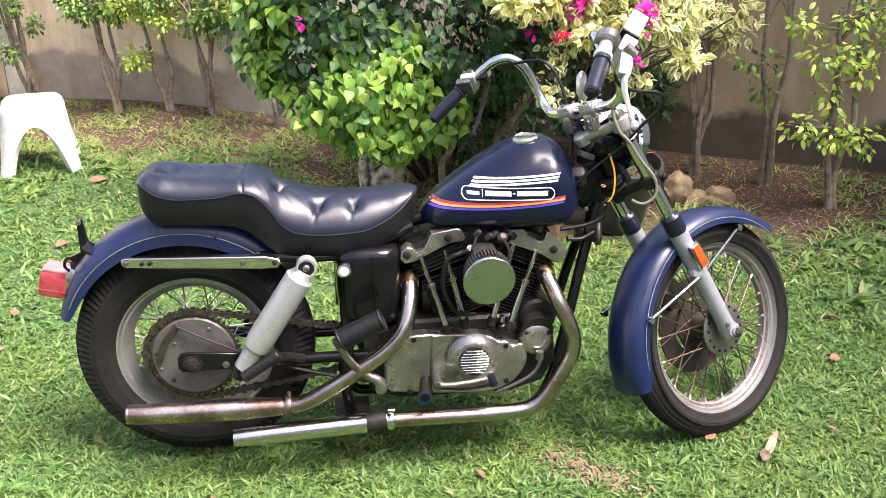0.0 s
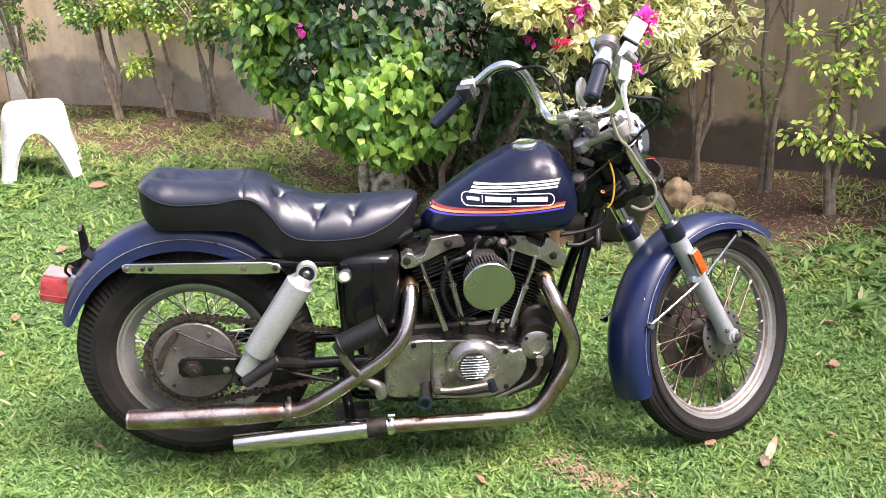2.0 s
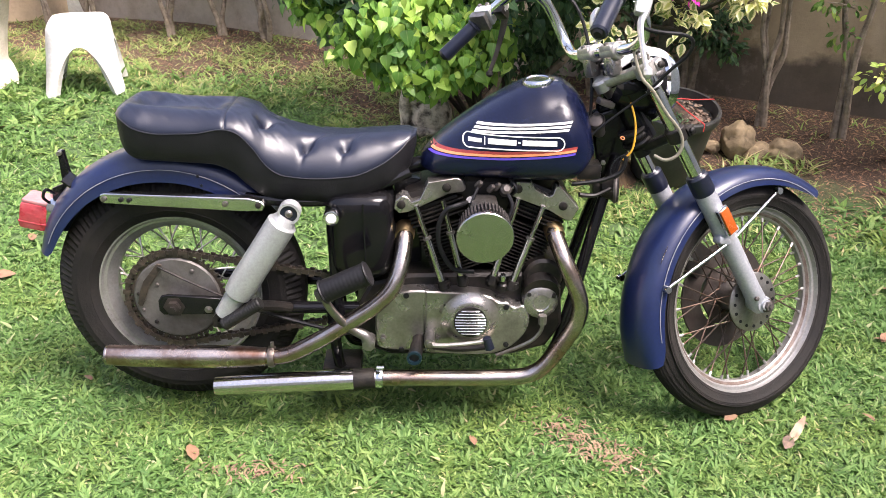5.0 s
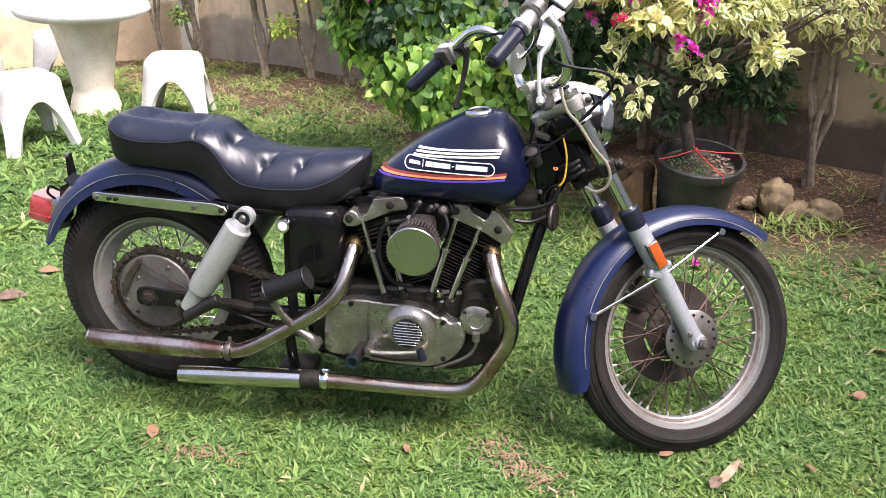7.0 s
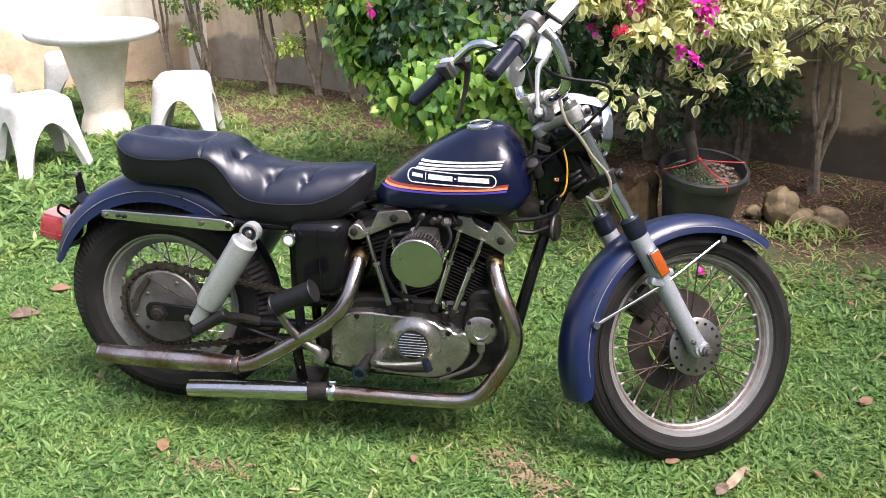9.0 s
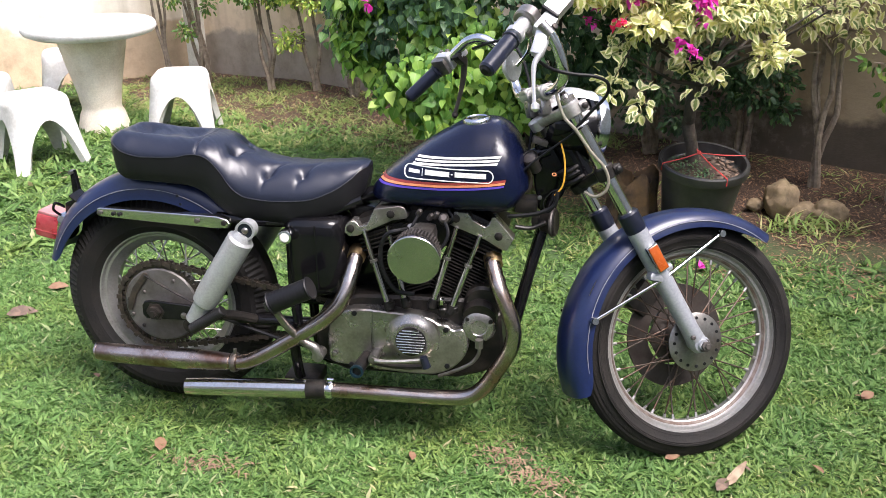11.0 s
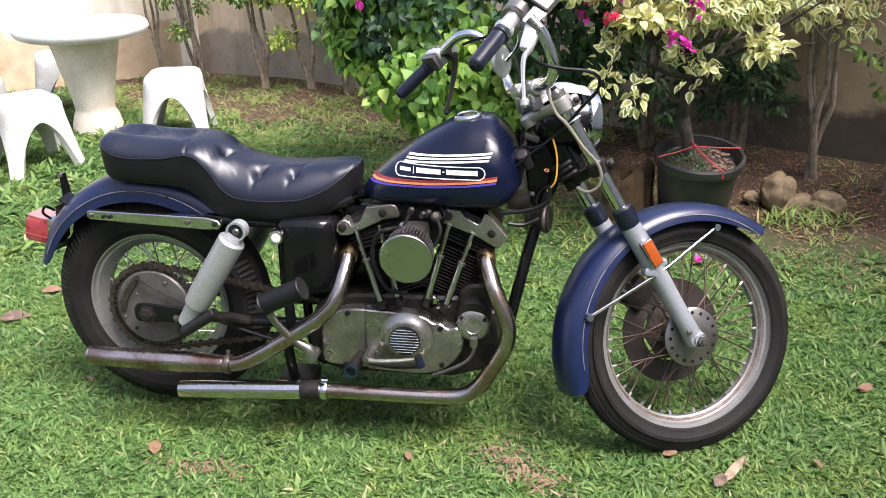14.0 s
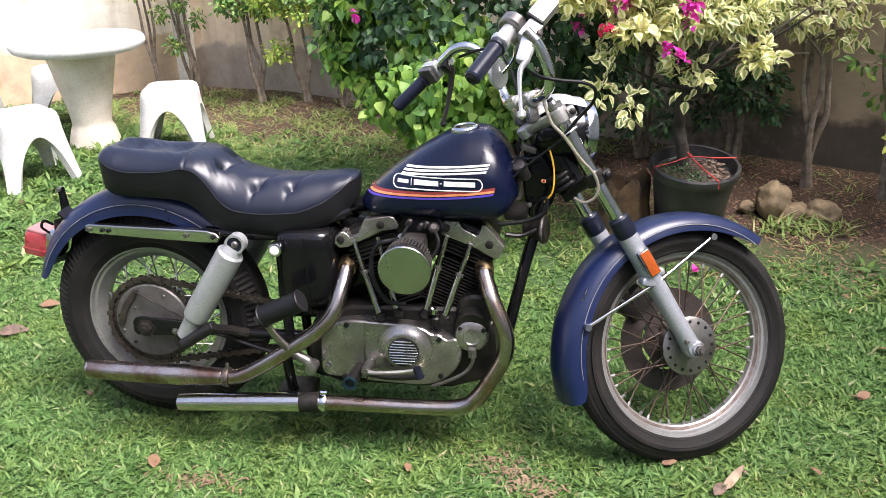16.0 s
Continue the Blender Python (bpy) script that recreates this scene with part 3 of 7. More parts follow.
# rear wheel
def tyre(R, bead, half, tread):
    """Outline of a tyre's cross-section, radius and width."""
    crown = [(R - 0.02 * abs(s) ** 3 * 1.3, s * half * 0.8) for s in np.linspace(-1, 1, tread)]
    flank = [(R - 0.045, half), (bead + 0.035, half * 1.02), (bead + 0.012, half * 0.86), (bead, half * 0.72)]
    side_r = []
    for (r0, h0), (r1, h1) in zip(flank, flank[1:]):          # raised rings round the flank
        side_r += [(r0, h0), (r0 + (r1 - r0) * 0.3, h0 + (h1 - h0) * 0.3), (r0 + (r1 - r0) * 0.36, h0 + (h1 - h0) * 0.36 + 0.0012), (r0 + (r1 - r0) * 0.46, h0 + (h1 - h0) * 0.46 + 0.0012), (r0 + (r1 - r0) * 0.52, h0 + (h1 - h0) * 0.52)]
    side_r.append(flank[-1])
    return crown, side_r


def make_tyre(R, bead, half, at, ribs, blocks, seg):
    crown, side_r = tyre(R, bead, half, 49 if ribs else 17)
    prof = []
    for i, (r, h) in enumerate(crown):          # grooves run round the ribbed tread
        prof.append((r - (0.0035 if ribs and i % 4 in (1, 2) else 0), h))
    prof += [(r, h) for r, h in side_r] + [(bead - 0.004, 0)] + [(r, -h) for r, h in side_r[::-1]]
    bm = ring(prof, at, RIGHT, seg)
    if blocks:
        bm.verts.ensure_lookup_table()
        n = len(prof)
        for i in range(seg):
            if i % 2:
                for k in (0, 1, 2, 3, 13, 14, 15, 16, 17, n - 1):
                    v = bm.verts[i * n + k]
                    c = Vector((at[0], v.co.y, at[2]))
                    v.co = c + (v.co - c) * (1 - (0.008 if k < 17 else 0.003) / R)
    return bm


def make_rim(R, half, at, depth=0.03, seg=72):
    o, d = R, R - depth
    side = [(o, half), (o - 0.003, half + 0.004), (o - 0.008, half + 0.003), (o - 0.011, half - 0.004), (o - 0.013, half - 0.007), (o - 0.02, half - 0.0085), (o - 0.023, half - 0.013), (d + 0.005, half * 0.36), (d + 0.001, half * 0.28)]
    prof = side + [(d, 0)] + [(r, -h) for r, h in side[::-1]] + [
            (o - 0.004, -half + 0.006),
            (d + 0.012, -half * 0.3), (d + 0.012, half * 0.3), (o - 0.004, half - 0.006)]
    return ring(prof, at, RIGHT, seg)


def rust_band(R, half, at, depth):
    """A rusty line round the flank of a rim."""
    a, b = (R - 0.023, half - 0.013), (R - depth + 0.005, half * 0.36)
    p, q = ((a[0] + (b[0] - a[0]) * t, a[1] + (b[1] - a[1]) * t) for t in (0.1, 0.85))
    bm = None
    for s in (-1, 1):
        bm = ring([(p[0] - 0.0012, s * p[1]), (q[0] - 0.0012, s * q[1]), (q[0] + 0.002, s * q[1]), (p[0] + 0.002, s * p[1])], at, RIGHT, 72, bm)
    return bm


def spoke_mesh(at, hub_r, hub_y, a_hub, rim_r, rim_y, a_rim):
    p = Vector((at[0] + hub_r * math.cos(a_hub), at[1] + hub_y, at[2] + hub_r * math.sin(a_hub)))
    q = Vector((at[0] + rim_r * math.cos(a_rim), at[1] + rim_y, at[2] + rim_r * math.sin(a_rim)))
    bm = tube([p, q], 0.0021, 6)
    return tube([q - (q - p).normalized() * 0.016, q], 0.0036, 6, bm)


REAR = (0.0, -0.008, 0.3175)
wheel = part("rear_wheel", lathe([(0.03, -0.07), (0.05, -0.062), (0.05, -0.05), (0.032, -0.04), (0.032, 0.035), (0.06, 0.045), (0.1, 0.05), (0.1, 0.06), (0.03, 0.065)], REAR, RIGHT, 32), M["steel"], bike, "spoked rear wheel with a fat black tyre")
part("tyre", make_tyre(0.324, 0.2055, 0.062, REAR, False, True, 220), M["rubber"], wheel, "fat black tyre with worn block tread")
part("rim", make_rim(0.2155, 0.046, REAR, 0.042), M["rim"], wheel, "dull grey steel rim")
for i in range(40):
    a = 2 * math.pi * i / 40
    s = 1 if i % 2 else -1
    k = 1 if (i // 2) % 2 else -1
    part("spoke", spoke_mesh(REAR, 0.05 if s > 0 else 0.088, 0.055 * s, a + k * 0.55, 0.178, 0.006 * s, a), M["bright_spoke"], wheel)


def sprocket(at, r, teeth, y0, y1):
    bm, out = bmesh.new(), []
    for i in range(teeth):
        for d, rr in ((0.0, r), (0.3, r), (0.5, r - 0.009), (0.8, r - 0.009)):
            a = 2 * math.pi * (i + d) / teeth
            out.append((at[0] + rr * math.cos(a), at[2] + rr * math.sin(a)))
    return plate(out, at[1] + y0, at[1] + y1, 0.0, bm)


part("sprocket", sprocket(REAR, 0.126, 48, -0.08, -0.07), M["chainmetal"], wheel, "greasy rear chain sprocket")
part("drum_plate", lathe([(0.112, -0.0), (0.112, 0.012), (0.108, 0.016), (0.07, 0.018), (0.03, 0.02)], (REAR[0], -0.078, REAR[2]), RIGHT, 48), M["drum"], bike, "scratched grey brake drum plate")
for a, r in ((150, 0.09), (172, 0.098), (200, 0.096), (228, 0.09), (140, 0.062), (60, 0.09)):
    part("bolt", lathe([(0.006, 0), (0.006, 0.004), (0.004, 0.006)], (REAR[0] + r * math.cos(radians(a)), -0.094, REAR[2] + r * math.sin(radians(a))), RIGHT, 8), M["greasy"] if a in (172, 228) else M["castiron"], bike)
part("axle_plate", plate([(-0.042, 0.296), (-0.032, 0.285), (0.118, 0.288), (0.123, 0.294), (0.123, 0.325), (0.118, 0.331), (-0.015, 0.341), (-0.034, 0.337), (-0.042, 0.325)], -0.128, -0.118, 0.003), M["black"], bike).location = (0.006, -0.012, 0.008)
part("axle_nut", lathe([(0.028, 0), (0.028, 0.003), (0.0185, 0.003), (0.0185, 0.016), (0.01, 0.017), (0.01, 0.026)], (0.003, -0.138, 0.316), RIGHT, 6), M["greasy"], bike, "worn hexagonal axle nut")
part("washer", lathe([(0.01, 0), (0.01, 0.002), (0.006, 0.003), (0.006, 0.007), (0.003, 0.008)], (0.089, -0.14, 0.309), RIGHT, 16), M["steel"], bike)
part("brake_rod", tube([(-0.037, -0.108, 0.413), (0.04, -0.112, 0.373), (0.13, -0.115, 0.33)], 0.003, 8), M["greasy"], bike)
part("brake_arm", plate([(-0.1, 0.307), (-0.096, 0.3), (-0.088, 0.3), (-0.083, 0.31), (-0.066, 0.355), (-0.03, 0.405), (-0.029, 0.418), (-0.04, 0.42), (-0.078, 0.372), (-0.092, 0.34)], -0.106, -0.1, 0.002), M["chainmetal"], bike)


def chain():
    """Links along the run over the sprockets."""
    c, r = Vector((0, -0.085, 0.3155)), 0.13
    pts = [c + Vector((r * math.cos(a), 0, r * math.sin(a))) for a in np.linspace(radians(80), radians(278), 34)]
    f, rf = Vector((0.535, -0.085, 0.318)), 0.04
    pts += [f + Vector((rf * math.cos(a), 0, rf * math.sin(a))) for a in np.linspace(radians(-82), radians(80), 8)]
    pts.append(pts[0])
    bm, pos = bmesh.new(), 0.0
    step, carry, i = 0.0159, 0.0, 0
    for a, b in zip(pts, pts[1:]):
        d, length = (b - a).normalized(), (b - a).length
        ang = -math.degrees(math.atan2(d.z, d.x))
        while carry < length:
            p = a + d * carry
            w = 0.019 if i % 2 else 0.014
            for s in (-1, 1):
                box((p.x, p.y + s * w / 2, p.z), (0.0125 if i % 2 else 0.0165, 0.0025, 0.0175 if i % 2 else 0.0115), 0, (0, ang, 0), bm)
            box((p.x + d.x * 0.008, p.y, p.z + d.z * 0.008), (0.007, 0.012, 0.008), 0, (0, ang, 0), bm)
            carry += step
            i += 1
        carry -= length
    return bm


part("drive_chain", chain(), M["chainmetal"], bike, "greasy black drive chain")

# swing arm, shocks, pegs
for s in (-1, 1):
    y = CY + s * 0.085
    part("swing_arm", tube([(-0.01, y, 0.316), (0.12, y, 0.308), (0.24, y, 0.297), (0.47, y, 0.295)], 0.016, 12), M["black"], bike)
    yt, yb = (-0.194, -0.181) if s < 0 else (0.155, 0.15)
    top, low = Vector((0.318, yt, 0.597)), Vector((0.138, yb, 0.318))
    d = (low - top).normalized()
    shock = part("shock_absorber", tube([top + d * 0.03, top + d * 0.036, top + d * 0.23, top + d * 0.262, top + d * 0.268], [0.03, 0.0365, 0.0365, 0.034, 0.028], 24, n=1, smooth=False), M["shockgrey"], bike, "grey shrouded rear shock absorber")
    part("rod", tube([top + d * 0.265, low + d * 0.0], [0.027, 0.024], 20, smooth=False), M["shockgrey"], shock)
    part("top_eye", ring([(0.0265, 0.016), (0.0265, -0.016), (0.0205, -0.016), (0.0205, 0.016)], top, RIGHT, 28), M["shockgrey"], shock)
    part("bushing", ring([(0.021, 0.013), (0.021, -0.014), (0.009, -0.014), (0.009, 0.013)], top, RIGHT, 20), M["grip"], shock)
    part("top_bolt", lathe([(0.0095, -0.02), (0.0095, 0.015), (0.007, 0.018), (0.004, 0.019)], top, RIGHT, 12), M["steel"], shock)
    part("collar", tube([top + d * 0.012, top + d * 0.032], [0.022, 0.031], 20, smooth=False), M["shockgrey"], shock)
    part("low_eye", ring([(0.02, 0.014), (0.02, -0.014), (0.007, -0.014), (0.007, 0.014)], low + d * 0.015, RIGHT, 18), M["greasy"], shock)


def ribbed(p, q, r, n, depth=0.0025, seg=18):
    p, q = Vector(p), Vector(q)
    pts, rs = [p], [r * 0.86]
    for i in range(n):
        for t, k in ((i + 0.1, 0), (i + 0.3, 1), (i + 0.7, 1), (i + 0.9, 0)):
            pts.append(p.lerp(q, 0.02 + 0.96 * t / n))
            rs.append(r - depth * (1 - k))
    pts.append(q)
    rs.append(r * 0.86)
    return tube(pts, rs, seg, smooth=False)


part("passenger_peg", ribbed((0.139, -0.205, 0.3), (0.235, -0.2, 0.36), 0.0165, 16, 0.0006), M["rubber_black"], bike, "folded black rubber passenger peg")
part("peg_bracket", tube([(0.225, -0.19, 0.345), (0.255, -0.15, 0.325), (0.29, -0.11, 0.3)], 0.014, 10), M["greasy"], bike)

# rear fender
def fender(at, angles, crown, edge, half, thick=0.004, seg=56):
    """A curved mudguard; crown and edge give radii by angle in degrees."""
    secs = []
    prof = [(-math.copysign(abs(math.cos(q)) ** 0.8, math.cos(q)), abs(math.sin(q)) ** 0.8) for q in np.linspace(0, math.pi, 23)]
    for a in np.linspace(angles[0], angles[1], seg):
        c, e = interp(crown, a), interp(edge, a)
        d = Vector((math.cos(radians(a)), 0, math.sin(radians(a))))
        row = [Vector(at) + d * (e + (c - e) * k) + Vector((0, half * u, 0)) for u, k in prof]
        row += [Vector(at) + d * (e + (c - thick - e) * k) + Vector((0, (half - thick) * u, 0)) for u, k in prof[::-1]]
        secs.append(row)
    return loft(secs)


RF_CROWN = [(20, 0.385), (60, 0.4), (90, 0.405), (110, 0.4), (140, 0.388), (160, 0.366)]
RF_EDGE = [(20, 0.3), (50, 0.315), (90, 0.325), (125, 0.33), (148, 0.328), (155, 0.329), (158, 0.336)]
rf = part("rear_fender", fender((0, CY, 0.31), (52, 158), RF_CROWN, RF_EDGE, 0.083), M["fender_paint"], bike, "faded blue rear fender with pinstripe")
part("pinstripe", tube([Vector((0, CY - 0.0835, 0.31)) + Vector((math.cos(radians(a)), 0, math.sin(radians(a)))) * (0.343 + 0.015 * math.sin(radians((a - 50) * 1.7))) for a in range(52, 156, 4)], 0.0011, 6), M["pinstripe"], rf)
for x, z in ((0.085, 0.652), (0.092, 0.628)):
    part("bolt_hole", lathe([(0.004, 0), (0.004, 0.002)], (x, CY - 0.083, z), RIGHT, 8), M["cable"], rf)
for s in (-1, 1):
    y = CY + s * 0.096
    rail = part("fender_strut", plate([(-0.158, 0.597), (-0.154, 0.587), (-0.146, 0.583), (0.2, 0.577), (0.245, 0.58), (0.252, 0.594), (0.245, 0.605), (0.215, 0.612), (-0.146, 0.61), (-0.155, 0.606)], y - 0.012 + (0 if s > 0 else -0.006), y + 0.008, 0.005), M["polished"], bike, "polished flat fender strut")
    for v in rail.data.vertices:
        v.co.y += s * (-0.02 + 0.1 * (v.co.x + 0.15))
    if s < 0:
        for x, m in ((-0.146, "steel"), (-0.103, "cable"), (-0.083, "cable"), (0.155, "steel"), (0.236, "greasy")):
            part("bolt", lathe([(0.007 if m != "cable" else 0.0055, 0), (0.007 if m != "cable" else 0.0055, 0.004), (0.004, 0.005)], (x, y - 0.019 + 0.02 - 0.1 * (x + 0.15), 0.597 - 0.001), RIGHT, 12), M[m], rail)
light = part("tail_light", box((-0.313, CY, 0.515), (0.05, 0.08, 0.074), 0.016, (0, 16, 0)), M["chrome"], bike, "rear lamp on a chrome base")
light.location = (0.018, -0.012, 0.014)
part("lens", box((-0.365, CY, 0.515), (0.072, 0.082, 0.072), 0.014, (0, 12, 0)), M["red"], light, "faded red plastic lens")
part("lens_rib", box((-0.366, CY, 0.5), (0.074, 0.084, 0.004), 0.001, (0, 12, 0)), M["red"], light)
# thin pink slab; glare on top of the lens is put into its colour
part("lens_top", box((-0.355, CY, 0.552), (0.066, 0.07, 0.008), 0.003, (0, 14, 0)), M["pinklens"], light, "pink lens top with glare put into its colour")
pb = part("plate_bracket", plate([(-0.29, 0.70), (-0.276, 0.7), (-0.268, 0.64), (-0.235, 0.61), (-0.26, 0.585), (-0.3, 0.55), (-0.322, 0.57), (-0.318, 0.6), (-0.29, 0.612)], 0.015, 0.03, 0.003), M["black"], bike, "bent black number plate bracket")
pb.location = (0.012, -0.035, -0.01)
part("bracket_slot", tube([(-0.315, -0.02, 0.575), (-0.315, -0.05, 0.6), (-0.305, -0.05, 0.62), (-0.3, -0.02, 0.6)], 0.004, 8), M["black"], pb)
part("bracket_arm", box((-0.25, -0.01, 0.625), (0.05, 0.05, 0.006), 0.002, (10, 40, 0)), M["black"], pb)
part("bracket_bolt", lathe([(0.006, -0.01), (0.006, 0.012)], (-0.283, 0.015, 0.695), RIGHT, 8), M["steel"], pb)

# seat
S_TOP = [(-0.1, 0.79), (-0.09, 0.815), (-0.06, 0.829), (-0.03, 0.83), (0.05, 0.822), (0.148, 0.816), (0.216, 0.803), (0.263, 0.776), (0.321, 0.754), (0.421, 0.743), (0.522, 0.746), (0.583, 0.75), (0.605, 0.748), (0.617, 0.735)]
S_PIPE = [(-0.1, 0.805), (-0.08, 0.8), (-0.051, 0.782), (0.013, 0.768), (0.098, 0.77), (0.16, 0.78), (0.19, 0.774), (0.228, 0.738), (0.262, 0.69), (0.3, 0.668), (0.378, 0.66), (0.457, 0.663), (0.526, 0.684), (0.577, 0.716), (0.605, 0.74), (0.617, 0.742)]
S_BOT = [(-0.1, 0.745), (-0.075, 0.71), (-0.05, 0.7), (0.032, 0.695), (0.127, 0.689), (0.173, 0.671), (0.209, 0.638), (0.246, 0.61), (0.314, 0.596), (0.394, 0.592), (0.474, 0.604), (0.555, 0.632), (0.601, 0.667), (0.617, 0.719)]
S_W = [(-0.1, 0.05), (-0.098, 0.068), (-0.09, 0.088), (-0.07, 0.108), (-0.03, 0.121), (0.2, 0.122), (0.3, 0.124), (0.45, 0.115), (0.55, 0.085), (0.6, 0.05), (0.617, 0.02)]
BUTTONS = [(0.25, 0.05), (0.352, 0.076), (0.445, 0.07)]
CREASES = []
for k, (bx, by) in enumerate(BUTTONS):
    deep = (1.0, 1.0, 0.6)[k]
    CREASES += [((bx, by), (bx + 0.04, by - 0.045), 0.009 * deep), ((bx, by), (bx - 0.014, by + 0.045), 0.01 * deep)]



def groove(x, y, a, b):
    """Nearness of (x, y) to a line from a to b, fading towards b."""
    ax, ay, dx, dy = x - a[0], y - a[1], b[0] - a[0], b[1] - a[1]
    t = min(1.0, max(0.0, (ax * dx + ay * dy) / (dx * dx + dy * dy)))
    d2 = (ax - t * dx) ** 2 + (ay - t * dy) ** 2
    return (1 - 0.8 * t) * math.exp(-d2 / 0.0068 ** 2)


def seat_top_z(x, u):
    """Height of the cushion at x, u from -1 (right edge) to 1."""
    p, t = interp(S_PIPE, x), interp(S_TOP, x)
    t = max(t, p + 0.004)
    z = p + (t + 0.005 - p) * (1 - abs(u) ** 2.5) ** 0.58
    basin = 1.7 * math.exp(-((x - 0.035) / 0.08) ** 2) + 0.5 * math.exp(-((x - 0.13) / 0.03) ** 2) + 0.4 * math.exp(-((x - 0.4) / 0.12) ** 2)
    z -= 0.014 * math.exp(-(u / 0.45) ** 2) * basin
    w = interp(S_W, x)
    for bx, by in BUTTONS:
        for s in (-1, 1):
            d2 = ((x - bx) / 0.019) ** 2 + ((u * w - s * by) / 0.019) ** 2
            z -= 0.016 * math.exp(-d2)
    for bx, deep in ((-0.028, 0.02), (0.118, 0.011)):
        z -= deep * math.exp(-((x - bx) / 0.034) ** 2 - (u * w / 0.05) ** 4)
    for a, b, k in CREASES:
        z -= k * groove(x, abs(u) * w, a, b)
    z -= 0.003 * math.exp(-((x - 0.165) / 0.004) ** 2)
    z += (0.0016 if x < 0.3 else 0.0007) * noise.noise(Vector((70 * x + 9 * u, 3.2 * u, 2.0))) * min(1.0, 5 * (1 - abs(u)))
    return z


xs = np.linspace(-0.1, 0.617, 240)
us = [math.sin(a) for a in np.linspace(-math.pi / 2, math.pi / 2, 71)]
secs = []
for x in xs:
    w = interp(S_W, x)
    secs.append([Vector((x, CY + u * w, seat_top_z(x, u))) for u in us] + [Vector((x, CY + u * w * 0.98, interp(S_PIPE, x) - 0.004)) for u in us[::-1]])
seat = part("seat", loft(secs), M["leather"], bike, "black buttoned vinyl stepped dual seat", 60)
secs = []
for x in xs:
    w, p, b = interp(S_W, x), interp(S_PIPE, x) - 0.002, interp(S_BOT, x)
    b = min(b, p - 0.004)
    row = []
    for s in (-1, 1):
        col = [Vector((x, CY + s * w * k, b + (p - b) * h)) for k, h in ((0.6, 0.0), (0.84, 0.0), (0.9, 0.06), (0.96, 0.4), (1.0, 0.8), (1.0, 1.0))]
        row += col if s < 0 else col[::-1]
    secs.append(row)
part("side_panel", loft(secs), M["seat_side"], seat, "matt black seat side", 60)
for s in (-1, 1):
    part("piping", tube([Vector((x, CY + s * (interp(S_W, x) + 0.001), interp(S_PIPE, x))) for x in np.linspace(-0.098, 0.612, 48)], 0.0014, 6, n=2), M["piping"], seat, "thin dark grey piping")
for bx, by in BUTTONS:
    for s in (-1, 1):
        u = s * by / interp(S_W, bx)
        part("button", lathe([(0.007, -0.002), (0.006, 0.002), (0.002, 0.004)], (bx, CY + s * by, seat_top_z(bx, u)), (0, 0, 1), 12), M["leather"], seat)
part("seam", tube([Vector((0.165, CY + u * 0.122, seat_top_z(0.165, u) + 0.0002)) for u in np.linspace(-0.99, 0.99, 25)], 0.0012, 6, n=2), M["piping"], seat)

# tank
T_TOP = [(0.627, 0.688), (0.64, 0.707), (0.675, 0.742), (0.747, 0.797), (0.819, 0.844), (0.88, 0.875), (0.921, 0.885), (0.96, 0.882), (0.99, 0.868), (1.015, 0.842), (1.036, 0.8), (1.05, 0.735)]
T_BOT = [(0.627, 0.664), (0.663, 0.649), (0.768, 0.642), (0.959, 0.637), (1.0, 0.643), (1.025, 0.665), (1.05, 0.705)]
T_W = [(0.627, 0.03), (0.64, 0.058), (0.67, 0.085), (0.73, 0.112), (0.8, 0.128), (0.88, 0.14), (0.96, 0.144), (1.0, 0.138), (1.03, 0.118), (1.05, 0.075)]


def tank_half(x, z):
    t, b, w = interp(T_TOP, x), interp(T_BOT, x), interp(T_W, x)
    c = b + (t - b) * 0.38
    k = (z - c) / (t - c) if z > c else (c - z) / (c - b)
    return w * max(0.0, 1 - min(1, k) ** (2.35 if z > c else 3.6)) ** (1 / 2.1)


secs = []
for x in np.linspace(0.627, 1.05, 60):
    t, b = interp(T_TOP, x), interp(T_BOT, x)
    c, row = b + (t - b) * 0.38, []
    ang = np.linspace(-math.pi / 2, math.pi / 2, 25)
    for s in (-1, 1):
        col = []
        for a in ang:
            z = c + math.sin(a) * ((t - c) if a > 0 else (c - b))
            col.append(Vector((x, CY + s * tank_half(x, z), z)))
        row += col if s < 0 else col[::-1][1:-1]
    secs.append(row)
tank = part("fuel_tank", loft(secs), M["paint"], bike, "dark blue teardrop fuel tank with white and orange stripes", 60)


def decal(name, pts_low, pts_high, material, n=40, off=0.0012):
    """A strip on the tank's right flank between two lines of (x, z)."""
    bm, rows = bmesh.new(), []
    for t in np.linspace(0, 1, n):
        row = []
        for line in (pts_low, pts_high):
            k = t * (len(line) - 1)
            i = min(int(k), len(line) - 2)
            x, z = (line[i][j] + (line[i + 1][j] - line[i][j]) * (k - i) for j in (0, 1))
            row.append(bm.verts.new((x, CY - tank_half(x, z) - off, z)))
        rows.append(row)
    for a, b in zip(rows, rows[1:]):
        bm.faces.new((a[0], b[0], b[1], a[1]))
    return part(name, bm, material, tank)


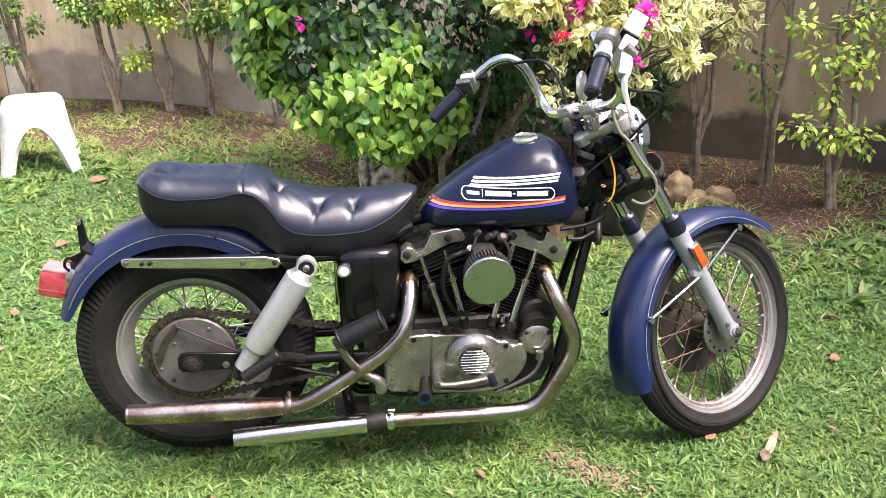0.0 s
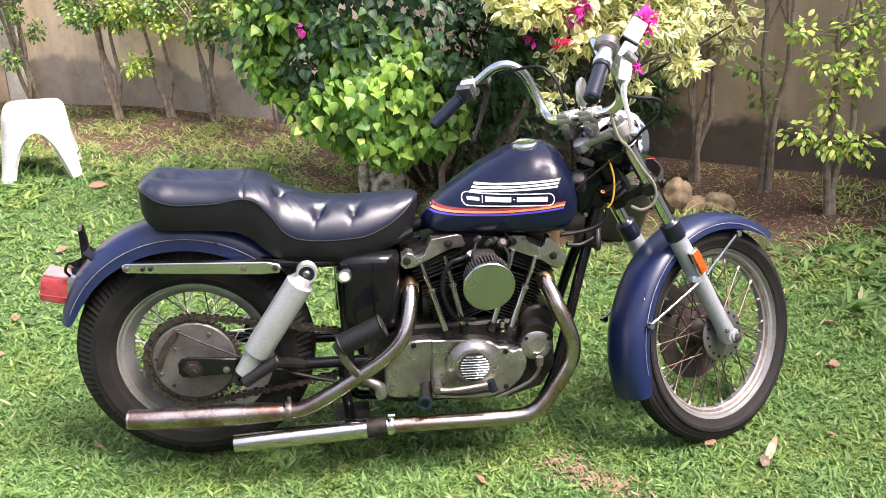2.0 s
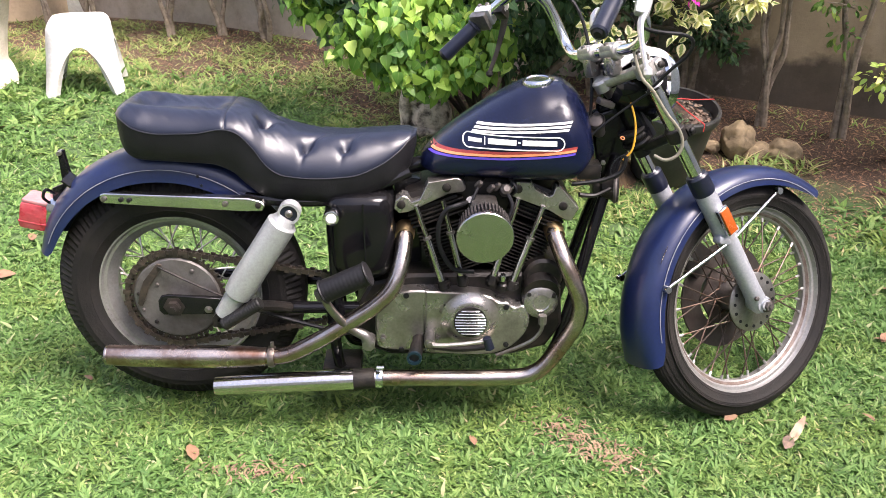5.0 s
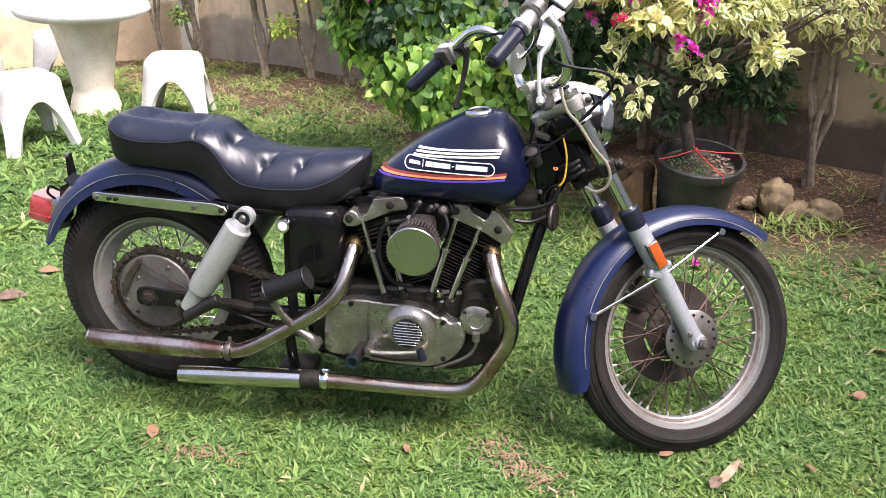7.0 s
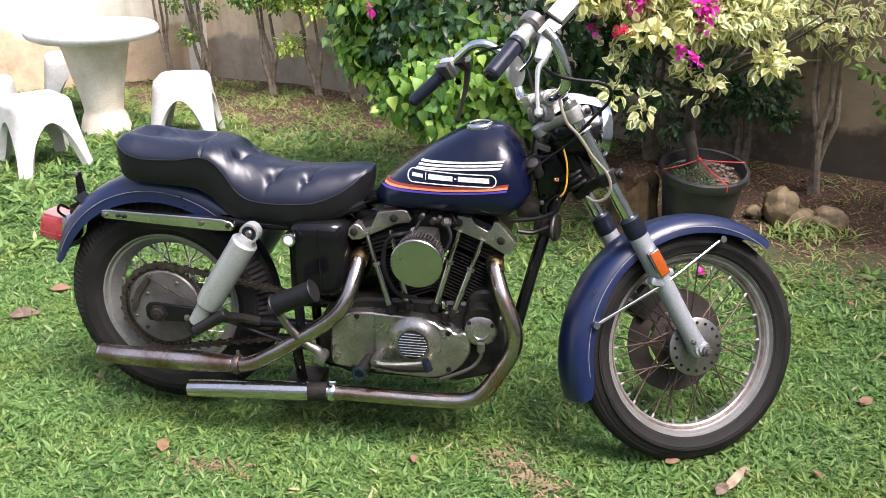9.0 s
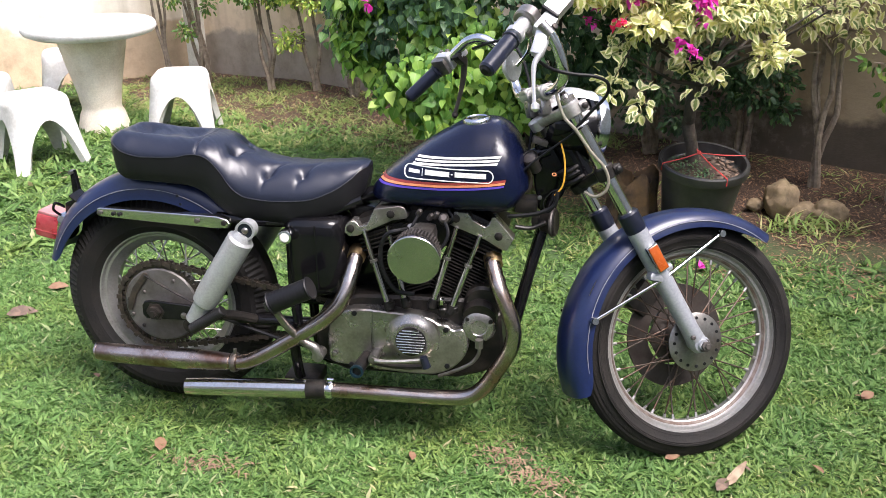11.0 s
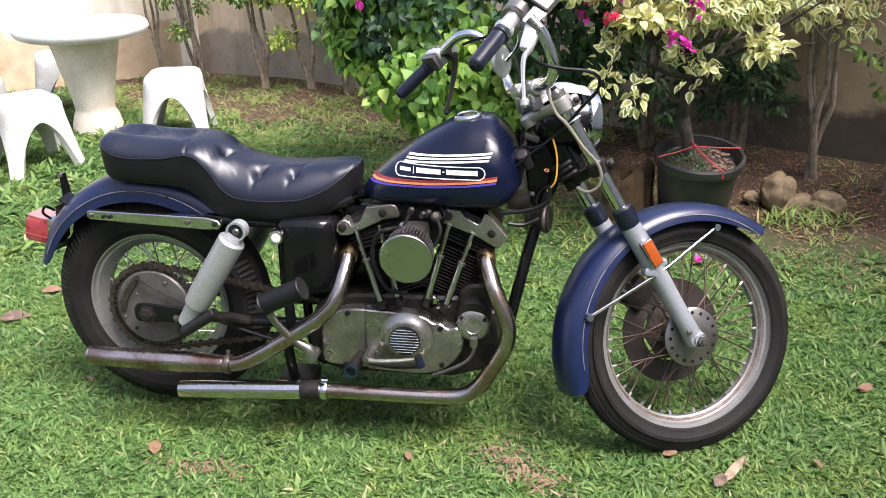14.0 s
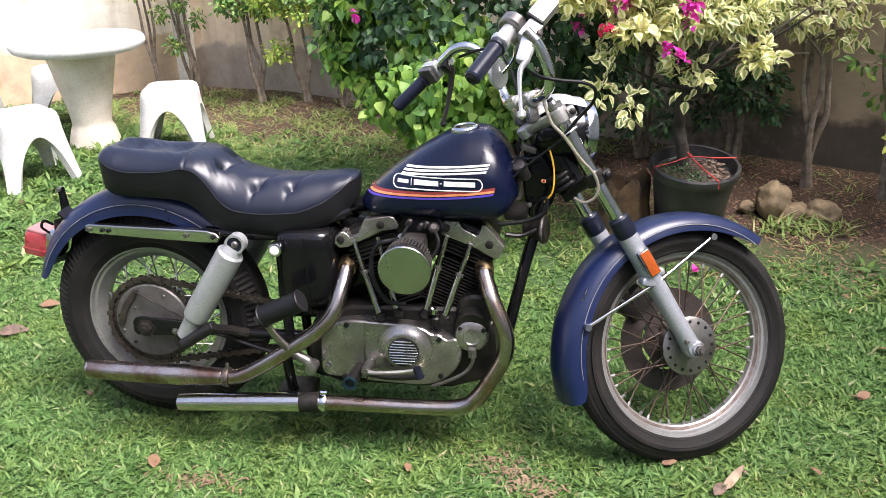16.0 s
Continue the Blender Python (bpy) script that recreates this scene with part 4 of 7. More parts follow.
for i in range(3):
    z0, z1, x0, x1 = 0.788 - 0.0085 * i, 0.7935 - 0.0085 * i, 0.764 - 0.006 * i, 0.985 - 0.004 * i
    decal("white_stripe", [(x0 - 0.004, z0 - 0.001), (x1 - 0.003, z0 + 0.0145)], [(x0, z1 - 0.001), (x1, z1 + 0.0145)], M["white"])
for z, h, m in ((0.735, 0.0065, "maroon"), (0.7285, 0.0062, "orange"), (0.721, 0.0055, "purple")):
    x0 = 0.66 - (0.737 - z) * 0.9
    low = [(x0, z - 0.012), (0.72, z - 0.011), (0.82, z - 0.0085), (0.92, z - 0.001), (0.998 - (0.737 - z) * 0.3, z + 0.008)]
    decal(m + "_stripe", low, [(x, zz + h) for x, zz in low], M[m])


def badge_line():
    """A rounded frame on the flank."""
    out, cx0, cx1, cz, r = [], 0.744, 0.95, 0.7545, 0.0155
    for a in range(90, 271, 15):
        out.append((cx0 + r * math.cos(radians(a)), cz - 0.001 + r * math.sin(radians(a))))
    for x in np.linspace(cx0, cx1, 14)[1:-1]:
        out.append((x, cz - r - 0.001 + 0.002 * (x - cx0) / 0.2))
    for a in range(-90, 91, 15):
        out.append((cx1 + r * math.cos(radians(a)), cz + 0.001 + r * math.sin(radians(a))))
    for x in np.linspace(cx1, cx0, 14)[1:-1]:
        out.append((x, cz + r - 0.001 + 0.002 * (x - cx0) / 0.2))
    return out


bl = badge_line()
part("badge_frame", tube([(x, CY - tank_half(x, z) - 0.0006, z) for x, z in bl + bl[:1]], 0.0016, 6, n=2), M["white"], tank, "white rounded badge frame")
for x0, x1, h in ((0.741, 0.772, 0.0085), (0.7785, 0.7805, 0.018), (0.787, 0.853, 0.013), (0.857, 0.863, 0.003), (0.867, 0.948, 0.013)):
    zc = 0.7558 + 0.01 * (x0 - 0.74)
    decal("badge_bar", [(x0, zc - h / 2), (x1, zc - h / 2)], [(x0, zc + h / 2), (x1, zc + h / 2)], M["white"], 12)
cap = part("fuel_cap", lathe([(0.036, 0), (0.037, 0.006), (0.035, 0.012), (0.032, 0.0145), (0.028, 0.0155), (0.026, 0.0135), (0.008, 0.014)], (0.908, CY - 0.012, 0.876), (-0.1, -0.06, 1), 36), M["chrome"], bike, "chrome screw-on fuel cap")
cap.location = (0.002, -0.012, -0.006)
for i in range(32):
    a = 2 * math.pi * i / 32
    part("knurl", box((0.908 + 0.0362 * math.cos(a), CY - 0.012 + 0.0362 * math.sin(a), 0.884 + 0.0036 * math.cos(a) + 0.0022 * math.sin(a)), (0.0025, 0.003, 0.006), 0, (0, 0, math.degrees(a))), M["chrome"], cap)

# engine
part("crankcase", plate([(0.47, 0.19), (0.46, 0.3), (0.5, 0.37), (0.6, 0.395), (0.9, 0.4), (0.99, 0.36), (1.0, 0.25), (0.96, 0.185), (0.87, 0.157), (0.55, 0.157)], -0.11, 0.11, 0.02), M["greasy"], bike, "oily dark engine crankcase")
def rounded(pts, times=2):
    """An open outline with its inner corners cut round."""
    for _ in range(times):
        out = [pts[0]]
        for (ax, az), (bx, bz) in zip(pts, pts[1:]):
            out += [(0.75 * ax + 0.25 * bx, 0.75 * az + 0.25 * bz), (0.25 * ax + 0.75 * bx, 0.25 * az + 0.75 * bz)]
        pts = out + [pts[-1]]
    return pts


lid1 = rounded([(0.644, 0.383), (0.59, 0.383), (0.552, 0.372), (0.512, 0.34), (0.508, 0.23), (0.522, 0.214), (0.56, 0.21), (0.644, 0.207)])
lid2 = rounded([(0.636, 0.206), (0.76, 0.199), (0.81, 0.202), (0.848, 0.215), (0.885, 0.248), (0.903, 0.285), (0.903, 0.32), (0.888, 0.348), (0.862, 0.336), (0.845, 0.355), (0.822, 0.352), (0.8, 0.372), (0.72, 0.38), (0.636, 0.384)])
part("sprocket_cover", plate(lid1, -0.179, -0.1, 0.01), M["alu"], bike, "tarnished cast aluminium sprocket cover").location = (0.002, 0.03, -0.015)
cover = part("cam_cover", plate(lid2, -0.184, -0.1, 0.008), M["alu"], bike, "tarnished cast aluminium cam cover")
cover.location = (0.004, 0.03, -0.015)
part("cover_boss", lathe([(0.074, -0.003), (0.066, 0.0), (0.059, 0.005), (0.053, 0.0105), (0.046, 0.0125)], (0.753, -0.182, 0.302), RIGHT, 40), M["alu"], cover).location = (-0.003, -0.016, 0.011)
gr = part("vent_plate", lathe([(0.042, 0), (0.042, 0.004), (0.039, 0.005)], (0.753, -0.194, 0.302), RIGHT, 36), M["greasy"], cover, "round louvred cover plate")
gr.location = (-0.003, -0.018, 0.011)
for i in range(9):
    z = -0.032 + 0.008 * i
    w = math.sqrt(0.0395 ** 2 - z * z)
    part("slat", box((0.753, -0.2, 0.302 + z), (2 * w, 0.004, 0.003), 0.001, (30, 0, 0)), M["chrome"], gr)
for x, z, m in ((0.79, 0.352, "cable"), (0.842, 0.34, "cable"), (0.845, 0.232, "cable"), (0.679, 0.329, "steel"), (0.753, 0.34, "steel"), (0.575, 0.216, "cable"), (0.527, 0.245, "steel"), (0.588, 0.372, "cable"), (0.656, 0.215, "steel"), (0.755, 0.262, "steel")):
    part("cover_screw", lathe([(0.0075, 0), (0.0075, 0.004), (0.0045, 0.005)], (x, -0.183 - (0.018 if abs(x - 0.754) < 0.01 else 0), z), RIGHT, 10), M[m], cover)
part("generator", lathe([(0.05, -0.09), (0.052, 0), (0.05, 0.06), (0.042, 0.066)], (0.94, -0.06, 0.395), RIGHT, 28), M["greasy"], bike)
tm = part("timer_cover", lathe([(0.043, -0.05), (0.046, -0.02), (0.046, -0.004), (0.043, 0.003), (0.036, 0.007), (0.022, 0.009), (0.02, 0.007), (0.006, 0.007)], (0.937, -0.165, 0.347), (0.05, -1, 0.05), 40), M["alu"], bike, "round cast timer cover with two screws")
tm.location = (-0.003, 0.019, -0.011)
for dx, dz in ((-0.03, 0.022), (0.032, 0.02), (0.012, -0.036)):
    part("screw", lathe([(0.006, 0), (0.006, 0.004), (0.003, 0.005)], (0.937 + dx, -0.168, 0.347 + dz), RIGHT, 10), M["greasy"], tm)
part("timer_housing", lathe([(0.043, 0), (0.048, 0.03), (0.046, 0.06)], (0.935, -0.085, 0.372), (0.0, -1, -0.25), 28), M["greasy"], bike)


def cylinder(base, top, name):
    """A finned cylinder and head between two points in the middle plane."""
    b, t = Vector((base[0], CY, base[1])), Vector((top[0], CY, top[1]))
    d = (t - b).normalized()
    tilt = math.degrees(math.atan2(d.x, d.z))
    core = part(name, tube([b, b + d * 0.15], 0.052, 24, smooth=False), M["iron"], bike, "sooty finned engine cylinder")
    for i in range(15):
        p = b + d * (0.018 + 0.0093 * i)
        part("fin", box(p, (0.135, 0.165, 0.003), 0.001, (0, tilt, 0)), M["iron"], core)
    head = part("cylinder_head", box(b + d * 0.19, (0.125, 0.15, 0.05), 0.012, (0, tilt, 0)), M["iron"], bike, "cast iron cylinder head")
    for i in range(4):
        part("fin", box(b + d * (0.17 + 0.011 * i), (0.145, 0.172, 0.004), 0.0015, (0, tilt, 0)), M["iron"], head)
    part("rocker_box", box(b + d * 0.235, (0.13, 0.15, 0.045), 0.014, (0, tilt, 0)), M["greasy"], bike)


cylinder((0.735, 0.385), (0.655, 0.6), "rear_cylinder")
cylinder((0.845, 0.385), (0.935, 0.6), "front_cylinder")
br_a = [(0.568, 0.58), (0.572, 0.6), (0.588, 0.613), (0.602, 0.61), (0.612, 0.597), (0.632, 0.604), (0.652, 0.648), (0.722, 0.66), (0.734, 0.655), (0.744, 0.632), (0.738, 0.625), (0.702, 0.619), (0.604, 0.571), (0.58, 0.568)]
br_b = [(0.846, 0.622), (0.858, 0.648), (0.868, 0.651), (0.9, 0.649), (0.912, 0.63), (0.945, 0.612), (0.955, 0.618), (0.962, 0.64), (0.97, 0.641), (1.021, 0.582), (1.003, 0.55), (0.99, 0.552), (0.948, 0.576), (0.9, 0.596), (0.852, 0.614)]
for pts, holes in ((br_a, ((0.586, 0.591), (0.697, 0.636))), (br_b, ((0.868, 0.633), (0.981, 0.589)))):
    b = part("rocker_bracket", plate(pts, -0.117, -0.07, 0.003), M["alu"], bike, "cast aluminium engine mounting bracket")
    b.location = (-0.006 if pts is br_a else -0.002, 0, -0.003)
    for x, z in holes:
        part("bolt", lathe([(0.011, 0), (0.011, 0.004), (0.007, 0.006)], (x, -0.116, z), RIGHT, 12), M["iron"], b)
for (x0, z0), (x1, z1) in (((0.617, 0.585), (0.684, 0.385)), ((0.682, 0.6), (0.731, 0.4)), ((0.868, 0.605), (0.81, 0.4)), ((0.93, 0.585), (0.859, 0.385))):
    a, b = Vector((x0, -0.118, z0)), Vector((x1, -0.142, z1))
    rod = part("pushrod_tube", tube([a, a.lerp(b, 0.4), a.lerp(b, 0.405), b], [0.0065, 0.0065, 0.0092, 0.0092], 14, smooth=False), M["dull_chrome"], bike, "chrome pushrod tube")
    part("collar", tube([a.lerp(b, 0.39), a.lerp(b, 0.425)], 0.0108, 14, smooth=False), M["steel"], rod)
    part("tappet_block", tube([b - (b - a).normalized() * 0.008, b + (b - a).normalized() * 0.015], [0.0115, 0.013], 12, smooth=False), M["iron"], rod)
# carburettor and air cleaner
part("carburettor", box((0.782, -0.16, 0.575), (0.07, 0.12, 0.08), 0.02), M["steel"], bike, "grimy carburettor body")
ac = part("air_cleaner", lathe([(0.05, -0.045), (0.056, -0.04), (0.056, 0.0), (0.052, 0.004)], (0.792, -0.222, 0.566), (0.02, -1, -0.04), 40), M["greasy"], bike, "round air cleaner with polished cap")
ac.location = (-0.012, -0.024, 0.002)
for i in range(44):
    a = 2 * math.pi * i / 44
    part("pleat", box((0.792 + 0.059 * math.cos(a), -0.205, 0.566 + 0.059 * math.sin(a)), (0.006, 0.045, 0.0035), 0, (0, -math.degrees(a), 0)), M["castiron"], ac)
part("cap_plate", lathe([(0.062, -0.008), (0.068, -0.006), (0.068, 0.0), (0.066, 0.0022), (0.05, 0.0028), (0.004, 0.003)], (0.791, -0.236, 0.557), (0.03, -1, -0.14), 56), M["olive"], ac, "flat polished air cleaner cap")
part("breather_hose", tube([(0.75, -0.12, 0.598), (0.72, -0.16, 0.603), (0.69, -0.165, 0.592), (0.672, -0.162, 0.55), (0.676, -0.16, 0.49), (0.71, -0.16, 0.435), (0.76, -0.155, 0.425)], 0.006, 10), M["cable"], bike)
part("spark_lead", tube([(0.83, -0.1, 0.6), (0.86, -0.13, 0.63), (0.845, -0.11, 0.655), (0.84, -0.06, 0.66)], 0.004, 8), M["cable"], bike)
part("spark_lead", tube([(0.74, -0.13, 0.55), (0.75, -0.15, 0.6), (0.77, -0.12, 0.64), (0.8, -0.06, 0.66)], 0.004, 8), M["cable"], bike)
for x, z in ((0.77, 0.645), (0.8, 0.635), (0.76, 0.605), (0.815, 0.64)):
    part("fuel_fitting", lathe([(0.008, -0.012), (0.008, 0.006), (0.005, 0.01)], (x, -0.125, z), (0.5, -0.6, 0.8), 6), M["castiron"], bike)

part("intake_manifold", box((0.79, -0.03, 0.585), (0.15, 0.1, 0.11), 0.03), M["greasy"], bike)
part("top_mount", plate([(0.7, 0.61), (0.69, 0.64), (0.73, 0.66), (0.87, 0.66), (0.9, 0.64), (0.87, 0.605), (0.79, 0.62)], -0.07, 0.03, 0.006), M["greasy"], bike)
part("spark_plug", tube([(0.755, -0.1, 0.585), (0.75, -0.125, 0.6), (0.748, -0.135, 0.608)], [0.009, 0.007, 0.009], 10), M["steel"], bike)
part("fuel_tap", lathe([(0.012, -0.02), (0.014, -0.005), (0.014, 0.008), (0.008, 0.014)], (0.835, -0.125, 0.63), (0.1, -0.8, 0.6), 12), M["castiron"], bike)
part("fuel_line", tube([(0.835, -0.13, 0.63), (0.85, -0.15, 0.6), (0.84, -0.16, 0.57), (0.82, -0.17, 0.55)], 0.005, 8), M["cable"], bike)
# added black block that keeps the gap ahead of the oil tank dark
part("dark_gap_filler", box((0.595, 0.04, 0.49), (0.07, 0.14, 0.27), 0.01), M["black"], bike)
part("primary_cover", plate([(0.45, 0.2), (0.42, 0.3), (0.47, 0.38), (0.6, 0.4), (0.85, 0.39), (0.95, 0.34), (0.97, 0.25), (0.9, 0.18), (0.7, 0.15), (0.55, 0.16)], 0.1, 0.17, 0.02), M["greasy"], bike)
part("rusty_bracket", box((0.945, -0.05, 0.672), (0.045, 0.03, 0.028), 0.003, (0, 4, 0)), M["rust"], bike)
for x, z in ((0.688, 0.39), (0.734, 0.398), (0.807, 0.398), (0.862, 0.39), (0.835, 0.385)):
    part("tappet_guide", lathe([(0.015, -0.014), (0.015, 0.002), (0.011, 0.006), (0.011, 0.01)], (x, -0.138, z - 0.004), (0, -0.1, 1), 10), M["greasy"], bike)
part("stud_nut", lathe([(0.009, 0), (0.009, 0.014), (0.006, 0.018)], (0.834, -0.15, 0.4), (0, -0.3, 1), 6), M["chrome"], bike)

# exhausts
r_pipe = [(0.589, -0.075, 0.513), (0.588, -0.108, 0.497), (0.583, -0.145, 0.46), (0.572, -0.168, 0.42), (0.553, -0.182, 0.385), (0.52, -0.19, 0.352), (0.48, -0.193, 0.322), (0.405, -0.194, 0.272), (0.335, -0.191, 0.228), (0.29, -0.187, 0.205), (0.25, -0.184, 0.197), (0.21, -0.182, 0.196)]
ex = part("rear_exhaust_pipe", tube(r_pipe, 0.0215, 24), M["worn_chrome"], bike, "heat-browned chrome rear exhaust pipe")
part("port_collar", tube([(0.59, -0.073, 0.514), (0.588, -0.104, 0.499)], [0.0255, 0.0245], 24, smooth=False), M["brass"], ex)
mf = part("rear_muffler", tube([(0.235, -0.183, 0.196), (0.215, -0.182, 0.196), (0.16, -0.18, 0.195), (0.1, -0.179, 0.194), (-0.09, -0.176, 0.194), (-0.17, -0.174, 0.196)], [0.0235, 0.0245, 0.0285, 0.03, 0.028, 0.0255], 28, n=4), M["rust_chrome"], bike, "browned chrome slash muffler")
part("tip", ring([(0.0258, 0.003), (0.0265, 0.0), (0.0258, -0.003), (0.022, -0.003), (0.022, 0.003)], (-0.17, -0.174, 0.196), (1, 0, -0.01), 28), M["worn_chrome"], mf)
part("bore", tube([(-0.1655, -0.174, 0.196), (-0.1725, -0.174, 0.196)], 0.022, 24, smooth=False), M["iron"], mf)
part("clamp", ring([(0.0265, 0.008), (0.0285, 0.0), (0.0265, -0.008), (0.023, -0.008), (0.023, 0.008)], (0.249, -0.184, 0.197), (1, 0, 0), 24), M["steel"], mf)
part("clamp_bolt", tube([(0.252, -0.184, 0.219), (0.252, -0.184, 0.239)], 0.005, 8), M["steel"], mf)
f_pipe = [(0.96, -0.085, 0.515), (0.965, -0.11, 0.504), (0.984, -0.15, 0.46), (1.01, -0.168, 0.405), (1.027, -0.174, 0.36), (1.03, -0.177, 0.325), (1.02, -0.179, 0.285), (0.985, -0.18, 0.222), (0.955, -0.181, 0.177), (0.925, -0.181, 0.15), (0.885, -0.181, 0.137), (0.8, -0.181, 0.133), (0.68, -0.18, 0.132), (0.506, -0.181, 0.132)]
ex = part("front_exhaust_pipe", tube(f_pipe, 0.0215, 24), M["worn_chrome"], bike, "chrome front exhaust pipe with browned bend")
part("port_collar", tube([(0.961, -0.083, 0.517), (0.967, -0.11, 0.501)], [0.0255, 0.0245], 24, smooth=False), M["brass"], ex)
mf = part("front_muffler", tube([(0.516, -0.181, 0.132), (0.491, -0.182, 0.131), (0.44, -0.183, 0.129), (0.39, -0.183, 0.126), (0.2, -0.185, 0.116), (0.099, -0.186, 0.11)], [0.0235, 0.026, 0.027, 0.0275, 0.026, 0.0235], 28, n=4), M["dull_chrome"], bike, "slightly dulled chrome muffler")
part("band", tube([(0.511, -0.181, 0.132), (0.456, -0.183, 0.129)], [0.0262, 0.0278], 28, smooth=False), M["iron"], mf)
part("bore", tube([(0.104, -0.186, 0.11), (0.0975, -0.186, 0.11)], 0.0205, 24, smooth=False), M["iron"], mf)
part("clamp", ring([(0.0245, 0.009), (0.027, 0.004), (0.027, -0.004), (0.0245, -0.009), (0.021, -0.009), (0.021, 0.009)], (0.523, -0.181, 0.132), (1, 0, 0), 24), M["chrome"], mf)
part("clamp_bolt", tube([(0.516, -0.182, 0.163), (0.534, -0.182, 0.163)], 0.006, 8), M["chrome"], mf)

# oil tank, kick starter, pedals, lines
secs = []
for z, k in ((0.388, 0.55), (0.392, 0.72), (0.405, 0.88), (0.43, 0.96), (0.48, 1.0), (0.56, 1.0), (0.585, 0.99), (0.6, 0.95), (0.61, 0.86), (0.614, 0.7)):
    row = []
    for a in (2 * math.pi * q / 48 for q in range(48)):
        r = (abs(math.cos(a)) ** 3.4 + abs(math.sin(a)) ** 3.4) ** (-1 / 3.4) * k
        row.append(Vector((0.478 + 0.088 * r * math.cos(a) + 0.02 * (0.5 - z), -0.062 + 0.085 * r * math.sin(a), z)))
    secs.append(row)
ot = part("oil_tank", loft(secs), M["black"], bike, "gloss black rounded oil tank", 50)
part("tank_seam", tube([(0.478 + 0.02 * (0.5 - z) + 0.012, -0.1478, z) for z in (0.41, 0.45, 0.5, 0.55, 0.6)], 0.002, 6), M["black"], ot)
part("oil_cap", lathe([(0.02, -0.02), (0.0205, 0.0), (0.0185, 0.005), (0.0145, 0.006), (0.0135, 0.003), (0.003, 0.003)], (0.413, -0.168, 0.572), RIGHT, 24), M["chrome"], ot, "chrome oil filler cap")
part("cap_disc", lathe([(0.013, 0), (0.012, 0.002), (0.003, 0.0025)], (0.413, -0.171, 0.572), RIGHT, 20), M["white"], ot, "white cap centre")
part("filler_boss", lathe([(0.03, -0.03), (0.028, 0.004), (0.022, 0.01), (0.01, 0.011)], (0.465, -0.126, 0.575), (0.25, -1, 0.25), 28), M["black"], ot)
part("battery_box", box((0.47, 0.07, 0.5), (0.17, 0.12, 0.2), 0.01), M["black"], bike)
kp = part("kick_pedal", ribbed((0.398, -0.24, 0.413), (0.508, -0.238, 0.463), 0.0285, 12, 0.0003, 28), M["cable"], bike, "ribbed black rubber kick pedal")
kp.location = (-0.003, -0.018, 0.004)
for e in ((0.4, -0.24, 0.414), (0.506, -0.238, 0.462)):
    part("pedal_flange", lathe([(0.029, -0.003), (0.0315, 0.0), (0.029, 0.003)], e, (-0.9, 0, -0.43), 28), M["cable"], kp)
part("pedal_end", box((0.39, -0.238, 0.405), (0.016, 0.026, 0.026), 0.004, (0, -25, 0)), M["castiron"], kp)
part("kick_arm", tube([(0.394, -0.235, 0.402), (0.402, -0.222, 0.365), (0.43, -0.207, 0.315), (0.462, -0.2, 0.283), (0.49, -0.198, 0.265), (0.498, -0.196, 0.24)], [0.011, 0.01, 0.011, 0.012, 0.014, 0.016], 14), M["steel"], bike, "worn kick starter arm")
part("arm_nut", lathe([(0.016, -0.03), (0.016, 0.012), (0.01, 0.014)], (0.498, -0.196, 0.243), RIGHT, 12), M["steel"], bike)
part("foot_peg", tube([(0.626, -0.12, 0.234), (0.62, -0.18, 0.226), (0.613, -0.225, 0.22)], [0.012, 0.017, 0.018], 16), M["greasy"], bike, "black foot peg with a blue end cap")
part("peg_cap", ring([(0.0185, 0.005), (0.0195, 0.0), (0.0175, -0.007), (0.013, -0.007), (0.013, 0.005)], (0.613, -0.228, 0.2195), RIGHT, 20), M["blueglass"], bike)
part("brake_pedal", tube([(0.652, -0.19, 0.243), (0.67, -0.206, 0.243), (0.73, -0.212, 0.25), (0.79, -0.214, 0.26)], [0.011, 0.0075, 0.0065, 0.006], 12, flat=0.8), M["cast"], bike, "worn steel brake pedal")
part("pedal_pivot", lathe([(0.014, -0.04), (0.014, 0.01), (0.008, 0.011), (0.008, 0.016)], (0.652, -0.192, 0.244), RIGHT, 14), M["steel"], bike)
part("pedal_rubber", tube([(0.794, -0.216, 0.27), (0.803, -0.216, 0.24)], [0.0105, 0.0125], 14, smooth=False), M["grip"], bike)
part("shift_rod", tube([(0.645, -0.17, 0.222), (0.72, -0.19, 0.224), (0.8, -0.19, 0.23)], 0.008, 10), M["greasy"], bike)
part("oil_line", tube([(0.938, -0.17, 0.3), (0.937, -0.168, 0.268), (0.915, -0.165, 0.235), (0.87, -0.16, 0.207), (0.825, -0.155, 0.185)], 0.005, 10), M["steel"], bike, "dull metal oil line")
part("oil_fitting", lathe([(0.011, -0.012), (0.011, 0.012)], (0.938, -0.17, 0.298), (0, 0, 1), 8), M["steel"], bike)
part("brake_cable", tube([(0.5, -0.14, 0.23), (0.4, -0.13, 0.245), (0.3, -0.125, 0.27), (0.17, -0.12, 0.31)], 0.005, 8), M["cable"], bike)
part("stand_lug", box((0.42, -0.08, 0.115), (0.1, 0.1, 0.035), 0.006), M["greasy"], bike)
part("side_stand", tube([(0.56, 0.1, 0.13), (0.54, 0.18, 0.07), (0.52, 0.26, 0.005)], 0.013, 10), M["black"], bike, "black side stand")

